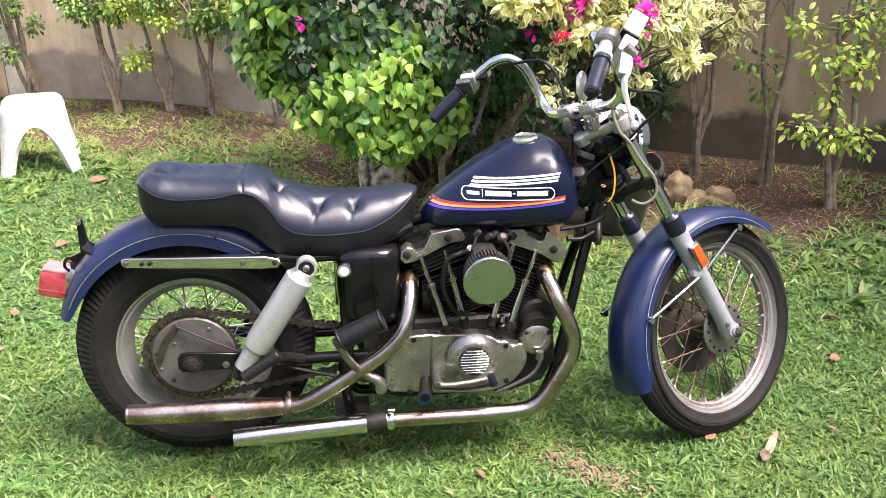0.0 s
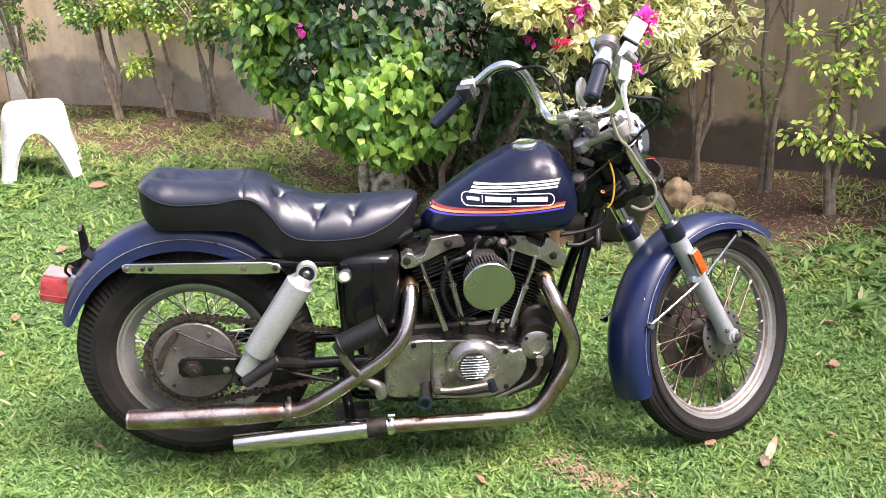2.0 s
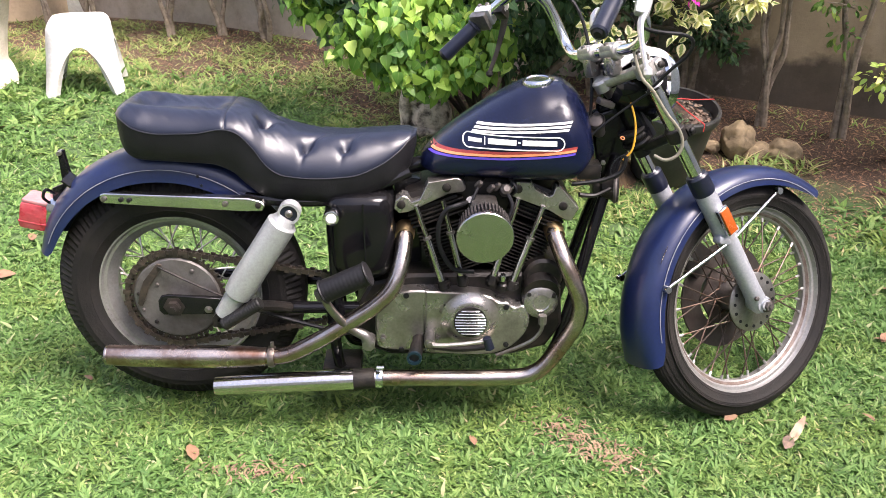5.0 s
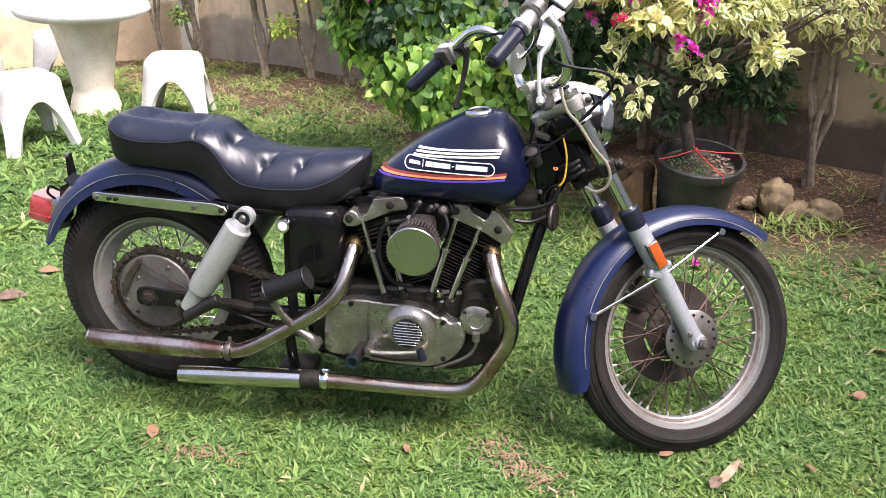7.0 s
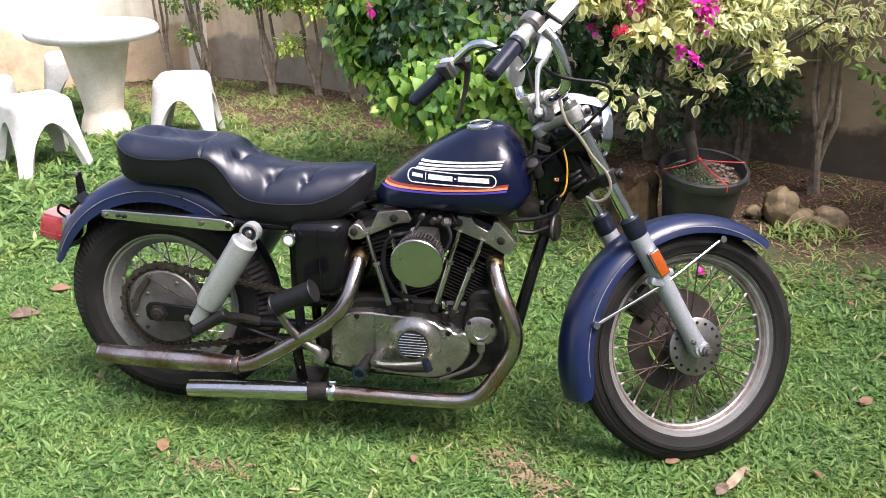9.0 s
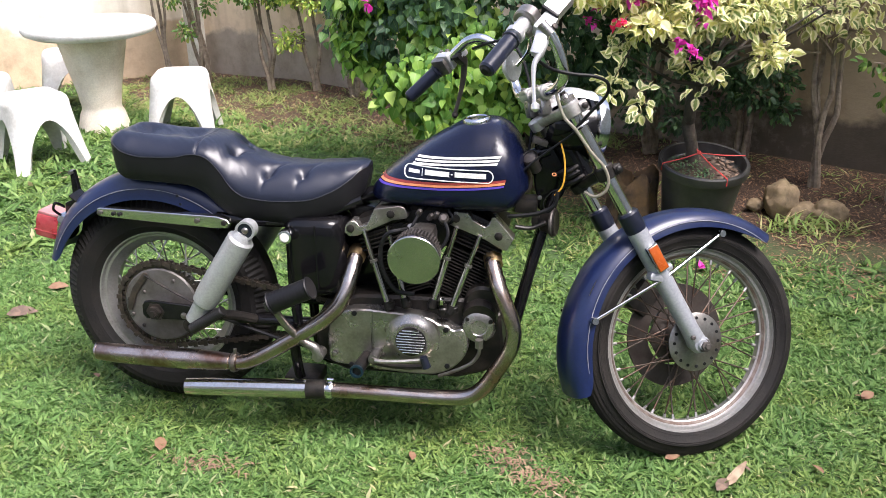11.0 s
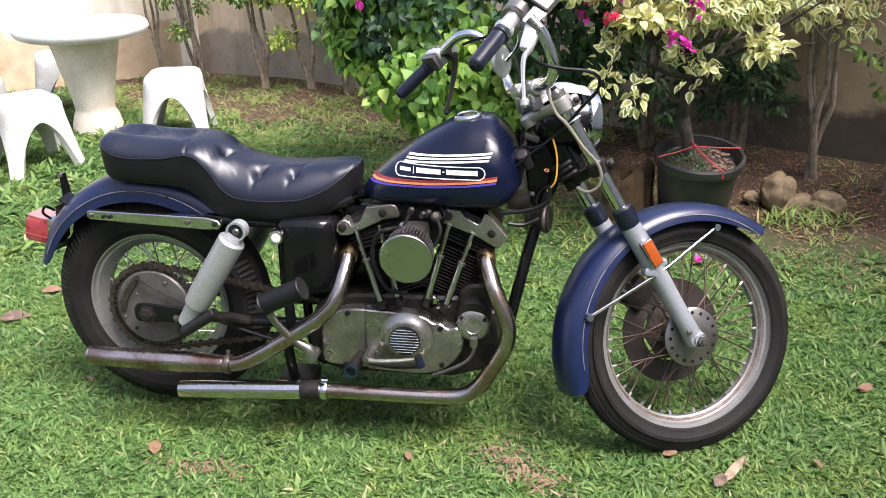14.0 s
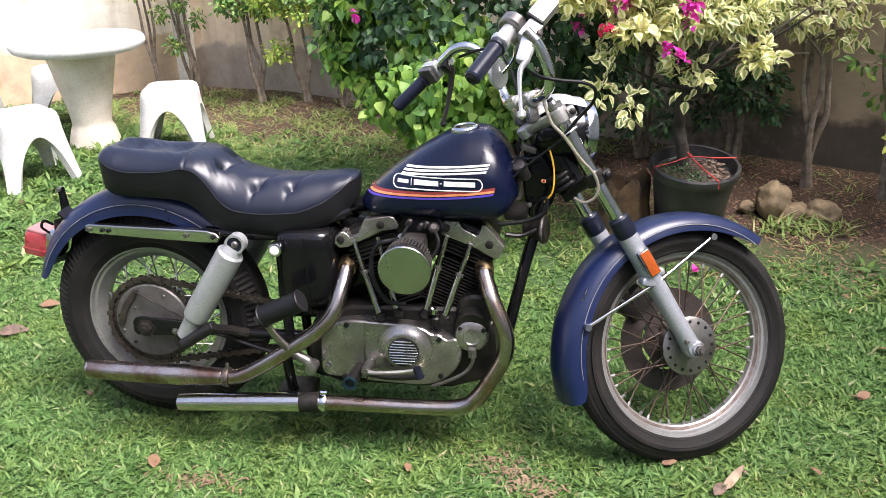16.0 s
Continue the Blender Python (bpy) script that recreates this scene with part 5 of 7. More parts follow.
# frame
for s in (-1, 1):
    part("down_tube", tube([(1.12, CY + s * 0.015, 0.69), (1.098, CY + s * 0.03, 0.61), (1.07, CY + s * 0.05, 0.51), (1.042, CY + s * 0.065, 0.39), (1.018, CY + s * 0.075, 0.29), (0.985, CY + s * 0.085, 0.18), (0.93, CY + s * 0.09, 0.11), (0.8, CY + s * 0.095, 0.088), (0.5, CY + s * 0.1, 0.088), (0.42, CY + s * 0.1, 0.12), (0.4, CY + s * 0.1, 0.3)], 0.0148, 12), M["black"], bike, "black frame tube")
    part("seat_tube", tube([(0.6, CY + s * 0.05, 0.655), (0.45, CY + s * 0.085, 0.6), (0.32, CY + s * 0.1, 0.595), (0.2, CY + s * 0.09, 0.6)], 0.014, 10), M["black"], bike)
    part("rear_tube", tube([(0.42, CY + s * 0.1, 0.6), (0.41, CY + s * 0.1, 0.45), (0.42, CY + s * 0.1, 0.28)], 0.014, 10), M["black"], bike)
part("backbone", tube([(1.1, CY, 0.8), (0.9, CY, 0.72), (0.62, CY, 0.66), (0.45, CY, 0.61)], 0.02, 12), M["black"], bike)
part("seat_post", tube([(0.5, CY, 0.63), (0.47, CY, 0.35)], 0.02, 12), M["black"], bike)
hn = part("horn", lathe([(0.012, -0.04), (0.026, -0.032), (0.03, -0.012), (0.037, -0.004), (0.037, 0.006), (0.033, 0.009), (0.01, 0.007)], (1.118, -0.055, 0.612), (0.98, -0.2, 0.05), 32), M["greasy"], bike, "small round black horn")
part("horn_rim", ring([(0.0375, 0.004), (0.0395, 0.0), (0.0375, -0.005), (0.034, 0.0)], (1.118, -0.055, 0.612), (0.98, -0.2, 0.05), 32), M["castiron"], hn)
part("horn_bracket", box((1.085, -0.04, 0.61), (0.05, 0.04, 0.03), 0.006), M["greasy"], bike)
part("ignition_coil", box((1.045, -0.05, 0.66), (0.06, 0.06, 0.04), 0.008), M["greasy"], bike)
part("clutch_lever_link", tube([(1.02, -0.1, 0.61), (1.06, -0.09, 0.605), (1.1, -0.08, 0.62)], 0.006, 8), M["greasy"], bike)

# ---------- the steered front ----------
RAKE, STEER = 30.5, 28.6
PIVOT = Vector((1.06, -0.02, 0.951))
SAXIS = Vector((-math.sin(radians(RAKE)), 0, math.cos(radians(RAKE))))
S = Matrix.Translation(PIVOT) @ Matrix.Rotation(radians(STEER), 4, SAXIS) @ Matrix.Translation(-PIVOT)
FY = -0.02


def fpart(name, bm, material, parent=bike, label="", smooth=35):
    """A part of the front end, built straight ahead and turned with the bars."""
    bm.transform(S)
    return part(name, bm, material, parent, label, smooth)


FRONT = (1.489, FY - 0.019, 0.2825)
hubc = lathe([(0.022, -0.075), (0.03, -0.07), (0.04, -0.05), (0.036, -0.02), (0.036, 0.01), (0.045, 0.035), (0.078, 0.04), (0.08, 0.046), (0.074, 0.05), (0.03, 0.052), (0.02, 0.06)], FRONT, RIGHT, 36)
wheel = fpart("front_wheel", hubc, M["steel"], bike, "spoked front wheel turned towards its left")
for i in range(16):
    a = 2 * math.pi * i / 16
    fpart("flange_hole", lathe([(0.0045, 0), (0.0045, 0.0025)], (FRONT[0] + 0.066 * math.cos(a), FRONT[1] - 0.0495, FRONT[2] + 0.066 * math.sin(a)), RIGHT, 8), M["cable"], wheel)
fpart("tyre", make_tyre(0.325, 0.2525, 0.047, FRONT, True, False, 120), M["rubber"], wheel, "narrow ribbed black tyre")
fpart("rim", make_rim(0.2605, 0.031, FRONT, 0.036), M["rim"], wheel, "rust-stained steel rim")
fpart("rust_band", rust_band(0.2605, 0.031, FRONT, 0.036), M["rust"], wheel)
for i in range(40):
    a = 2 * math.pi * i / 40
    s = 1 if i % 2 else -1
    k = 1 if (i // 2) % 2 else -1
    q_ = Vector((FRONT[0] + 0.231 * math.cos(a), FRONT[1] + 0.004 * s, FRONT[2] + 0.231 * math.sin(a)))
    h_ = Vector((FRONT[0] + 0.04 * math.cos(a + k * 0.85), FRONT[1] + 0.045 * s, FRONT[2] + 0.04 * math.sin(a + k * 0.85)))
    fpart("nipple", tube([q_, q_ + (h_ - q_).normalized() * 0.018], [0.005, 0.0038], 6, smooth=False), M["rim"], wheel)
    fpart("spoke", spoke_mesh(FRONT, 0.04, 0.045 * s, a + k * 0.85, 0.231, 0.004 * s, a), M["spoke"], wheel)
ds = fpart("brake_disc", ring([(0.146, 0.003), (0.146, -0.003), (0.085, -0.003), (0.085, 0.003)], (FRONT[0], FRONT[1] + 0.065, FRONT[2]), RIGHT, 56), M["disc"], wheel, "rusty front brake disc")
fpart("disc_carrier", lathe([(0.088, -0.002), (0.088, 0.004), (0.05, 0.012)], (FRONT[0], FRONT[1] + 0.06, FRONT[2]), RIGHT, 6), M["disc"], ds)
fpart("brake_caliper", box((FRONT[0] - 0.1, FRONT[1] + 0.075, FRONT[2] + 0.11), (0.07, 0.06, 0.09), 0.015, (0, 40, 0)), M["iron"], bike)
SLOPE = math.tan(radians(RAKE))


def leg(z):
    return 1.105 + (0.913 - z) * SLOPE


for s in (-1, 1):
    y = FY + (-0.098 if s < 0 else 0.078)
    L = lambda z, dy=0.0: Vector((leg(z), y + dy, z))
    fk = fpart("fork_tube", tube([L(0.925), L(0.58)], 0.0178, 20, smooth=False), M["chrome"], bike, "chrome fork tube")
    fpart("cap", tube([L(0.918), L(0.928), L(0.929), L(0.936)], [0.0225, 0.0225, 0.012, 0.01], 12, smooth=False), M["alu"], fk)
    fpart("cap_bolt", tube([L(0.934), L(0.942)], 0.0085, 6, smooth=False), M["greasy"], fk)
    fpart("boot", tube([L(0.64), L(0.635), L(0.598), L(0.59)], [0.024, 0.0285, 0.0285, 0.026], 22, smooth=False), M["grip"], fk, "black rubber dust boot")
    sl = fpart("fork_slider", tube([L(0.598), L(0.5), L(0.44), L(0.33), L(0.285), L(0.268)], [0.0265, 0.0265, 0.0255, 0.024, 0.026, 0.018], 22, smooth=False), M["slider"], bike, "dull grey fork slider")
    fpart("axle_lug", lathe([(0.022, -0.026), (0.024, 0.0), (0.022, 0.022), (0.016, 0.024), (0.014, 0.03)], (leg(0.285) + 0.002, y, 0.286), RIGHT, 20), M["slider"], sl)
    if s < 0:
        fpart("axle_nut", lathe([(0.019, 0.024), (0.019, 0.027), (0.0135, 0.028), (0.0135, 0.038), (0.008, 0.039), (0.007, 0.043)], (leg(0.285) + 0.006, y, 0.283), RIGHT, 6), M["castiron"], sl)
        fpart("pinch_bolt", lathe([(0.007, 0), (0.007, 0.006), (0.004, 0.008)], (leg(0.31) - 0.012, y - 0.02, 0.306), RIGHT, 6), M["castiron"], sl)
    fpart("mount", box(L(0.47, -s * -0.01) + Vector((-0.022, 0, 0.0)), (0.044, 0.03, 0.022), 0.009, (0, 10, 0)), M["slider"], sl)
    fpart("mount", box(L(0.49, -s * -0.01) + Vector((0.022, 0, 0.004)), (0.026, 0.026, 0.02), 0.008, (0, -20, 0)), M["slider"], sl)
    root = L(0.468, -s * -0.02)
    for tip in ((1.549, FY + s * 0.088, 0.575), (1.177, FY + s * 0.094, 0.362)):
        rod = fpart("fender_stay", tube([root, Vector(tip)], 0.0045, 10, smooth=False), M["chrome"], bike, "thin bright fender stay")
        fpart("stay_end", lathe([(0.009, -0.008), (0.011, 0), (0.009, 0.01)], tip, RIGHT, 12), M["chrome"], rod)
    if s < 0:
        c = L(0.522, -0.032)
        rb = fpart("side_reflector", box(c, (0.034, 0.012, 0.076), 0.003, (0, -RAKE, 0)), M["chrome"], bike, "amber reflector in a chrome frame")
        fpart("amber_lens", box(c + Vector((0, -0.0075, 0)), (0.027, 0.008, 0.068), 0.002, (0, -RAKE, 0)), M["amber"], rb, "orange plastic lens")
fpart("axle", tube([(FRONT[0], FY - 0.128, FRONT[2]), (FRONT[0], FY + 0.12, FRONT[2])], 0.01, 12), M["steel"], bike)
FF_CROWN = [(48, 0.366), (60, 0.364), (90, 0.36), (150, 0.365), (175, 0.372), (190, 0.377), (200, 0.377)]
FF_EDGE = [(48, 0.346), (50, 0.335), (55, 0.327), (68, 0.317), (90, 0.311), (150, 0.31), (188, 0.316), (196, 0.324), (200, 0.34)]
ff = fpart("front_fender", fender(FRONT, (52.5, 200), FF_CROWN, FF_EDGE, 0.07), M["fender_paint"], bike, "scuffed blue front fender with pinstripe")
fpart("pinstripe", tube([Vector(FRONT) + Vector((0.328 * math.cos(radians(a)), -0.0703, 0.328 * math.sin(radians(a)))) for a in range(54, 192, 4)], 0.0011, 6), M["pinstripe"], ff)
fpart("scrape", tube([Vector(FRONT) + Vector((0.351 * math.cos(radians(a)), -0.064, 0.351 * math.sin(radians(a)))) for a in (148, 151, 154, 156)], [0.001, 0.003, 0.0025, 0.001], 8, flat=0.4), M["rust_chrome"], ff)


# clamps, head, bars
def oblong(c, e1, e2, size, bev):
    """A bevelled block whose length runs along e1 and width towards e2."""
    e1 = Vector(e1).normalized()
    e3 = e1.cross(Vector(e2)).normalized()
    e2 = e3.cross(e1)
    bm = box((0, 0, 0), size, bev)
    bm.transform(Matrix(((e1.x, e2.x, e3.x, c[0]), (e1.y, e2.y, e3.y, c[1]), (e1.z, e2.z, e3.z, c[2]), (0, 0, 0, 1))))
    return bm


def yoke(tip, z, tall, wide, name, material, label):
    """Two cast arms that run from the stem boss to the fork clamps."""
    body = lathe([(0.012, -tall * 0.55), (wide * 0.95, -tall * 0.5), (wide * 1.05, tall * 0.3), (wide * 0.85, tall * 0.48), (0.01, tall * 0.55)], tip, SAXIS, 28)
    ob = fpart(name, body, material, bike, label)
    for s in (-1, 1):
        end = Vector((leg(z), FY + (-0.098 if s < 0 else 0.078), z))
        a = Vector(tip)
        fpart("arm", tube([a, a.lerp(end, 0.35), a.lerp(end, 0.75), end], [wide * 0.9, wide * 0.85, wide * 0.9, wide], 12, flat=tall / (2 * wide)), material, ob)
        d = SAXIS * (tall * 0.62)
        fpart("fork_clamp", tube([end - d, end - d * 0.85, end + d * 0.85, end + d], [0.0235, 0.026, 0.026, 0.0235], 22, smooth=False), material, ob)
        lug = end + Vector((0.024, -0.012, 0.008))
        fpart("lug", box(lug, (0.024, 0.03, tall * 0.95), 0.006, (0, -RAKE, 0)), material, ob)
        fpart("pinch_bolt", lathe([(0.0085, 0), (0.0085, 0.007), (0.0045, 0.009)], lug + Vector((0, -0.015, 0)), RIGHT, 8), M["greasy"], ob)
    return ob


yoke((1.062, FY, 0.868), 0.9, 0.03, 0.021, "top_yoke", M["cast"], "dirty cast aluminium top fork yoke")
yoke((1.178, FY, 0.705), 0.742, 0.028, 0.022, "lower_yoke", M["greasy"], "dark lower fork yoke")
for k, (d, r) in enumerate(((0.0, 0.036), (0.016, 0.032), (0.03, 0.035))):
    fpart("bearing_cup", lathe([(0.02, -0.007), (r, -0.006), (r + 0.002, 0.0), (r, 0.006), (0.02, 0.007)], Vector((1.178, FY, 0.705)) + SAXIS * (0.026 + d), SAXIS, 28), M["greasy"], bike)
part("steering_head", tube([PIVOT + SAXIS * (-0.09), PIVOT + SAXIS * (-0.25)], 0.034, 20, smooth=False), M["black"], bike)
part("head_gusset", plate([(1.06, 0.82), (1.1, 0.83), (1.16, 0.74), (1.14, 0.68), (1.1, 0.62), (1.075, 0.64), (1.06, 0.72)], -0.03, 0.0, 0.012), M["black"], bike)
part("head_bearing", ring([(0.042, 0.012), (0.042, -0.012), (0.03, -0.012), (0.03, 0.012)], PIVOT + SAXIS * -0.1, SAXIS, 24), M["steel"], bike)
part("stem_nut", tube([PIVOT + SAXIS * -0.06, PIVOT + SAXIS * -0.03], 0.018, 8, smooth=False), M["chrome"], bike)
for s in (-1, 1):
    y = FY + s * 0.046
    fpart("riser_post", oblong((1.063, y * 0.95, 0.912), (-0.2, 0, 0.98), (1, 0, 0.2), (0.05, 0.03, 0.034), 0.009), M["alu"], bike)
    rs = fpart("bar_riser", tube([(1.06, y - 0.028, 0.945), (1.06, y - 0.026, 0.945), (1.06, y + 0.026, 0.945), (1.06, y + 0.028, 0.945)], [0.019, 0.021, 0.021, 0.019], 18, smooth=False), M["cast"], bike, "cast handlebar riser clamp")
    fpart("riser_cap", box((1.06, y, 0.956), (0.05, 0.046, 0.014), 0.005, (0, -14, 0)), M["cast"], rs)
    for dx in (-0.018, 0.018):
        fpart("riser_bolt", lathe([(0.006, -0.004), (0.006, 0.006), (0.004, 0.007)], (1.06 + dx, y, 0.962 + dx * 0.25), (-0.24, 0, 0.97), 8), M["steel"], rs)
right = [(1.06, 0.0, 0.945), (1.06, 0.09, 0.945), (1.064, 0.13, 0.952), (1.066, 0.158, 0.974), (1.056, 0.17, 1.01), (1.038, 0.174, 1.05), (1.01, 0.174, 1.088), (0.975, 0.184, 1.11), (0.946, 0.209, 1.108), (0.925, 0.243, 1.088), (0.885, 0.3, 1.04), (0.81, 0.345, 0.966)]
line = [(x, FY - y, z) for x, y, z in right[::-1]] + [(x, FY + y, z) for x, y, z in right[1:]]
fpart("handlebar", tube(line, 0.0135, 18), M["chrome"], bike, "chrome high-rise handlebar", 60)
for s in (-1, 1):
    a, b = Vector((0.884, FY + s * 0.301, 1.039)), Vector((0.806, FY + s * 0.347, 0.962))
    g = fpart("grip", tube([a, a.lerp(b, 0.04), a.lerp(b, 0.08), a.lerp(b, 0.1), a.lerp(b, 0.96), b], [0.017, 0.022, 0.022, 0.0185, 0.0185, 0.015], 22, smooth=False), M["grip"], bike, "smooth black rubber handlebar grip")
    fpart("end_plug", tube([b, b.lerp(a, -0.04)], [0.013, 0.008], 14, smooth=False), M["cable"], g)
# right controls
hd = Vector((-0.074, -0.047, -0.075)).normalized()
c = Vector((0.888, FY - 0.298, 1.043))
E1, E2 = (0.6, 0.1, 0.62), (0.73, -0.45, -0.5)
th = fpart("throttle_housing", tube([c - hd * 0.052, c - hd * 0.055, c - hd * 0.08, c - hd * 0.083], [0.026, 0.03, 0.03, 0.026], 26, smooth=False), M["alu"], bike, "round alloy throttle housing")
fpart("sleeve", tube([c, c - hd * 0.004, c - hd * 0.012, c - hd * 0.013, c - hd * 0.055], [0.02, 0.0225, 0.0225, 0.017, 0.0165], 22, smooth=False), M["pale_alloy"], th)
mc = fpart("master_cylinder", oblong((0.962, FY - 0.298, 1.067), E1, E2, (0.05, 0.036, 0.036), 0.006), M["pale_alloy"], bike, "alloy brake master cylinder")
fpart("reservoir_lid", oblong((0.996, FY - 0.292, 1.116), E1, E2, (0.066, 0.042, 0.036), 0.004), M["pale_alloy"], mc, "pale reservoir lid")
fpart("lid_seal", oblong((0.974, FY - 0.296, 1.092), E1, E2, (0.006, 0.043, 0.037), 0.001), M["cable"], mc)
fpart("piston_barrel", tube([(0.966, FY - 0.322, 1.046), (0.945, FY - 0.316, 1.07)], 0.012, 14, smooth=False), M["alu"], mc)
fpart("clamp_band", tube([(0.945, FY - 0.268, 1.075), (0.925, FY - 0.262, 1.06)], 0.021, 18, smooth=False), M["alu"], mc)
fpart("sight_glass", lathe([(0.007, -0.004), (0.007, 0.003), (0.004, 0.004)], (0.975, FY - 0.322, 1.064), (0.3, -0.9, 0.3), 14), M["disc"], mc)
fpart("lever_perch", oblong((0.946, FY - 0.308, 1.028), (0.35, 0.12, 0.93), (0.8, -0.5, -0.2), (0.06, 0.03, 0.03), 0.008), M["pale_alloy"], bike)
fpart("brake_lever", tube([(0.958, FY - 0.31, 1.03), (0.944, FY - 0.316, 1.005), (0.927, FY - 0.322, 0.982), (0.918, FY - 0.338, 0.94), (0.911, FY - 0.36, 0.892)], [0.013, 0.013, 0.01, 0.0068, 0.0065], 12, flat=0.6), M["pale_alloy"], bike, "polished brake lever")
fpart("lever_ball", lathe([(0.003, -0.011), (0.0095, -0.005), (0.0095, 0.005), (0.003, 0.011)], (0.911, FY - 0.364, 0.885), (0, 0, 1), 14), M["pale_alloy"], bike)
mir = fpart("mirror", lathe([(0.008, -0.016), (0.028, -0.012), (0.036, -0.004), (0.037, 0.0), (0.034, 0.003), (0.004, 0.003)], (0.93, FY - 0.176, 0.994), (0.592, -0.806, 0.0), 28), M["pale_alloy"], bike, "small round mirror")
fpart("mirror_stem", tube([(0.94, FY - 0.176, 0.994), (0.965, FY - 0.19, 1.03), (0.96, FY - 0.21, 1.085)], 0.0045, 8), M["chrome"], mir)
# left controls
c = Vector((0.9, FY + 0.28, 1.06))
sw = fpart("switch_housing", box(c, (0.05, 0.044, 0.024), 0.006, (0, 45, 32)), M["pale_alloy"], bike, "worn alloy switch housing")
fpart("lower_half", box(c + Vector((-0.012, 0.004, -0.014)), (0.05, 0.046, 0.022), 0.006, (0, 45, 32)), M["alu"], sw)
fpart("clamp_block", box(c + Vector((0.03, -0.024, 0.016)), (0.022, 0.04, 0.036), 0.006, (0, 45, 32)), M["pale_alloy"], sw)
for d in ((0.0, -0.012, 0.026), (-0.012, 0.006, 0.024), (0.015, 0.0, 0.022)):
    fpart("switch_button", lathe([(0.006, -0.006), (0.006, 0.004), (0.003, 0.006)], c + Vector(d), (0, 0, 1), 10), M["steel"], sw)
fpart("clutch_perch", box((0.93, FY + 0.25, 1.065), (0.04, 0.03, 0.025), 0.008, (0, 30, 30)), M["greasy"], bike)
fpart("clutch_lever", tube([(0.945, FY + 0.255, 1.06), (0.952, FY + 0.285, 1.022), (0.95, FY + 0.318, 0.967), (0.943, FY + 0.345, 0.92)], [0.01, 0.0085, 0.006, 0.006], 12, flat=0.7), M["castiron"], bike, "dark worn clutch lever")
fpart("lever_ball", lathe([(0.003, -0.01), (0.009, -0.004), (0.009, 0.004), (0.003, 0.01)], (0.943, FY + 0.348, 0.914), (0, 0, 1), 14), M["greasy"], bike)
# headlamp
lamp = fpart("headlamp", lathe([(0.02, -0.13), (0.05, -0.115), (0.072, -0.07), (0.08, -0.01), (0.08, 0.01)], (1.205, FY, 0.862), (1, 0, -0.06), 40), M["black"], bike, "round headlamp with a chrome rim")
fpart("rim", ring([(0.08, -0.012), (0.088, -0.006), (0.09, 0.008), (0.086, 0.022), (0.079, 0.026), (0.076, 0.01)], (1.205, FY, 0.862), (1, 0, -0.06), 48), M["chrome"], lamp)
fpart("lens", lathe([(0.078, 0.015), (0.06, 0.026), (0.03, 0.032), (0.004, 0.034)], (1.205, FY, 0.862), (1, 0, -0.06), 36), M["chrome"], lamp)
secs = []
for t in np.linspace(0, 1, 14):
    x = 1.075 + 0.12 * t
    w, h = 0.055 + 0.03 * t, 0.935 + 0.028 * math.sin(math.pi * min(1, t * 1.1) * 0.75)
    row = [Vector((x, FY + w * math.cos(a), h - 0.032 + 0.032 * math.sin(a))) for a in np.linspace(0.1, math.pi - 0.1, 15)]
    secs.append(row + [p + Vector((0, 0, -0.004)) for p in row[::-1]])
fpart("lamp_visor", loft(secs), M["pale_alloy"], bike, "silver sheet headlamp visor", 60)

# cables and hoses
part("clutch_cable", tube([(0.87, 0.17, 1.035), (0.93, 0.11, 1.06), (0.977, 0.08, 1.065), (1.01, 0.06, 1.035), (1.034, 0.045, 0.975), (1.046, 0.03, 0.909), (1.05, 0.0, 0.845), (1.04, -0.05, 0.76)], 0.0042, 8), M["cable"], bike)
part("brake_hose", tube([(1.06, -0.31, 1.08), (1.1, -0.24, 1.042), (1.15, -0.21, 1.026), (1.205, -0.19, 1.018), (1.235, -0.17, 1.0), (1.233, -0.15, 0.966), (1.2, -0.13, 0.924), (1.16, -0.11, 0.87)], 0.0042, 8), M["cable"], bike)
part("clear_hose", tube([(1.112, -0.13, 0.975), (1.119, -0.135, 0.95), (1.136, -0.14, 0.91), (1.165, -0.14, 0.88), (1.205, -0.135, 0.825), (1.24, -0.128, 0.785), (1.253, -0.125, 0.75), (1.245, -0.122, 0.72), (1.22, -0.115, 0.705), (1.195, -0.1, 0.712)], 0.0042, 8), M["clear_hose"], bike, "yellowed clear plastic hose")
fpart("tie_strap", ring([(0.0235, 0.0022), (0.0235, -0.0022), (0.022, -0.0022), (0.022, 0.0022)], (leg(0.858) + 0.002, FY - 0.1, 0.858), (-0.55, 0.25, 0.8), 24), M["pale_alloy"], bike)
part("yellow_wire", tube([(1.128, -0.09, 0.84), (1.14, -0.1, 0.8), (1.143, -0.104, 0.76), (1.138, -0.104, 0.725), (1.12, -0.1, 0.7)], 0.0025, 6), M["wire"], bike)
part("loom", tube([(1.0, -0.1, 0.638), (1.04, -0.1, 0.642), (1.083, -0.1, 0.651), (1.119, -0.1, 0.672), (1.127, -0.1, 0.711)], 0.0055, 8), M["cable"], bike)
ig = part("ignition_switch", lathe([(0.01, -0.05), (0.015, -0.045), (0.016, -0.012), (0.02, -0.008), (0.02, 0.004), (0.012, 0.008)], (1.054, -0.072, 0.786), (-0.3, -0.6, 0.74), 20), M["castiron"], bike, "dusty grey switch body behind the tank")
part("switch_ring", ring([(0.02, 0.003), (0.022, 0.0), (0.02, -0.003), (0.017, 0.0)], (1.051, -0.078, 0.793), (-0.3, -0.6, 0.74), 24), M["greasy"], ig)
part("steering_stop", box((1.075, -0.055, 0.83), (0.04, 0.03, 0.016), 0.004, (0, 20, 10)), M["castiron"], bike)
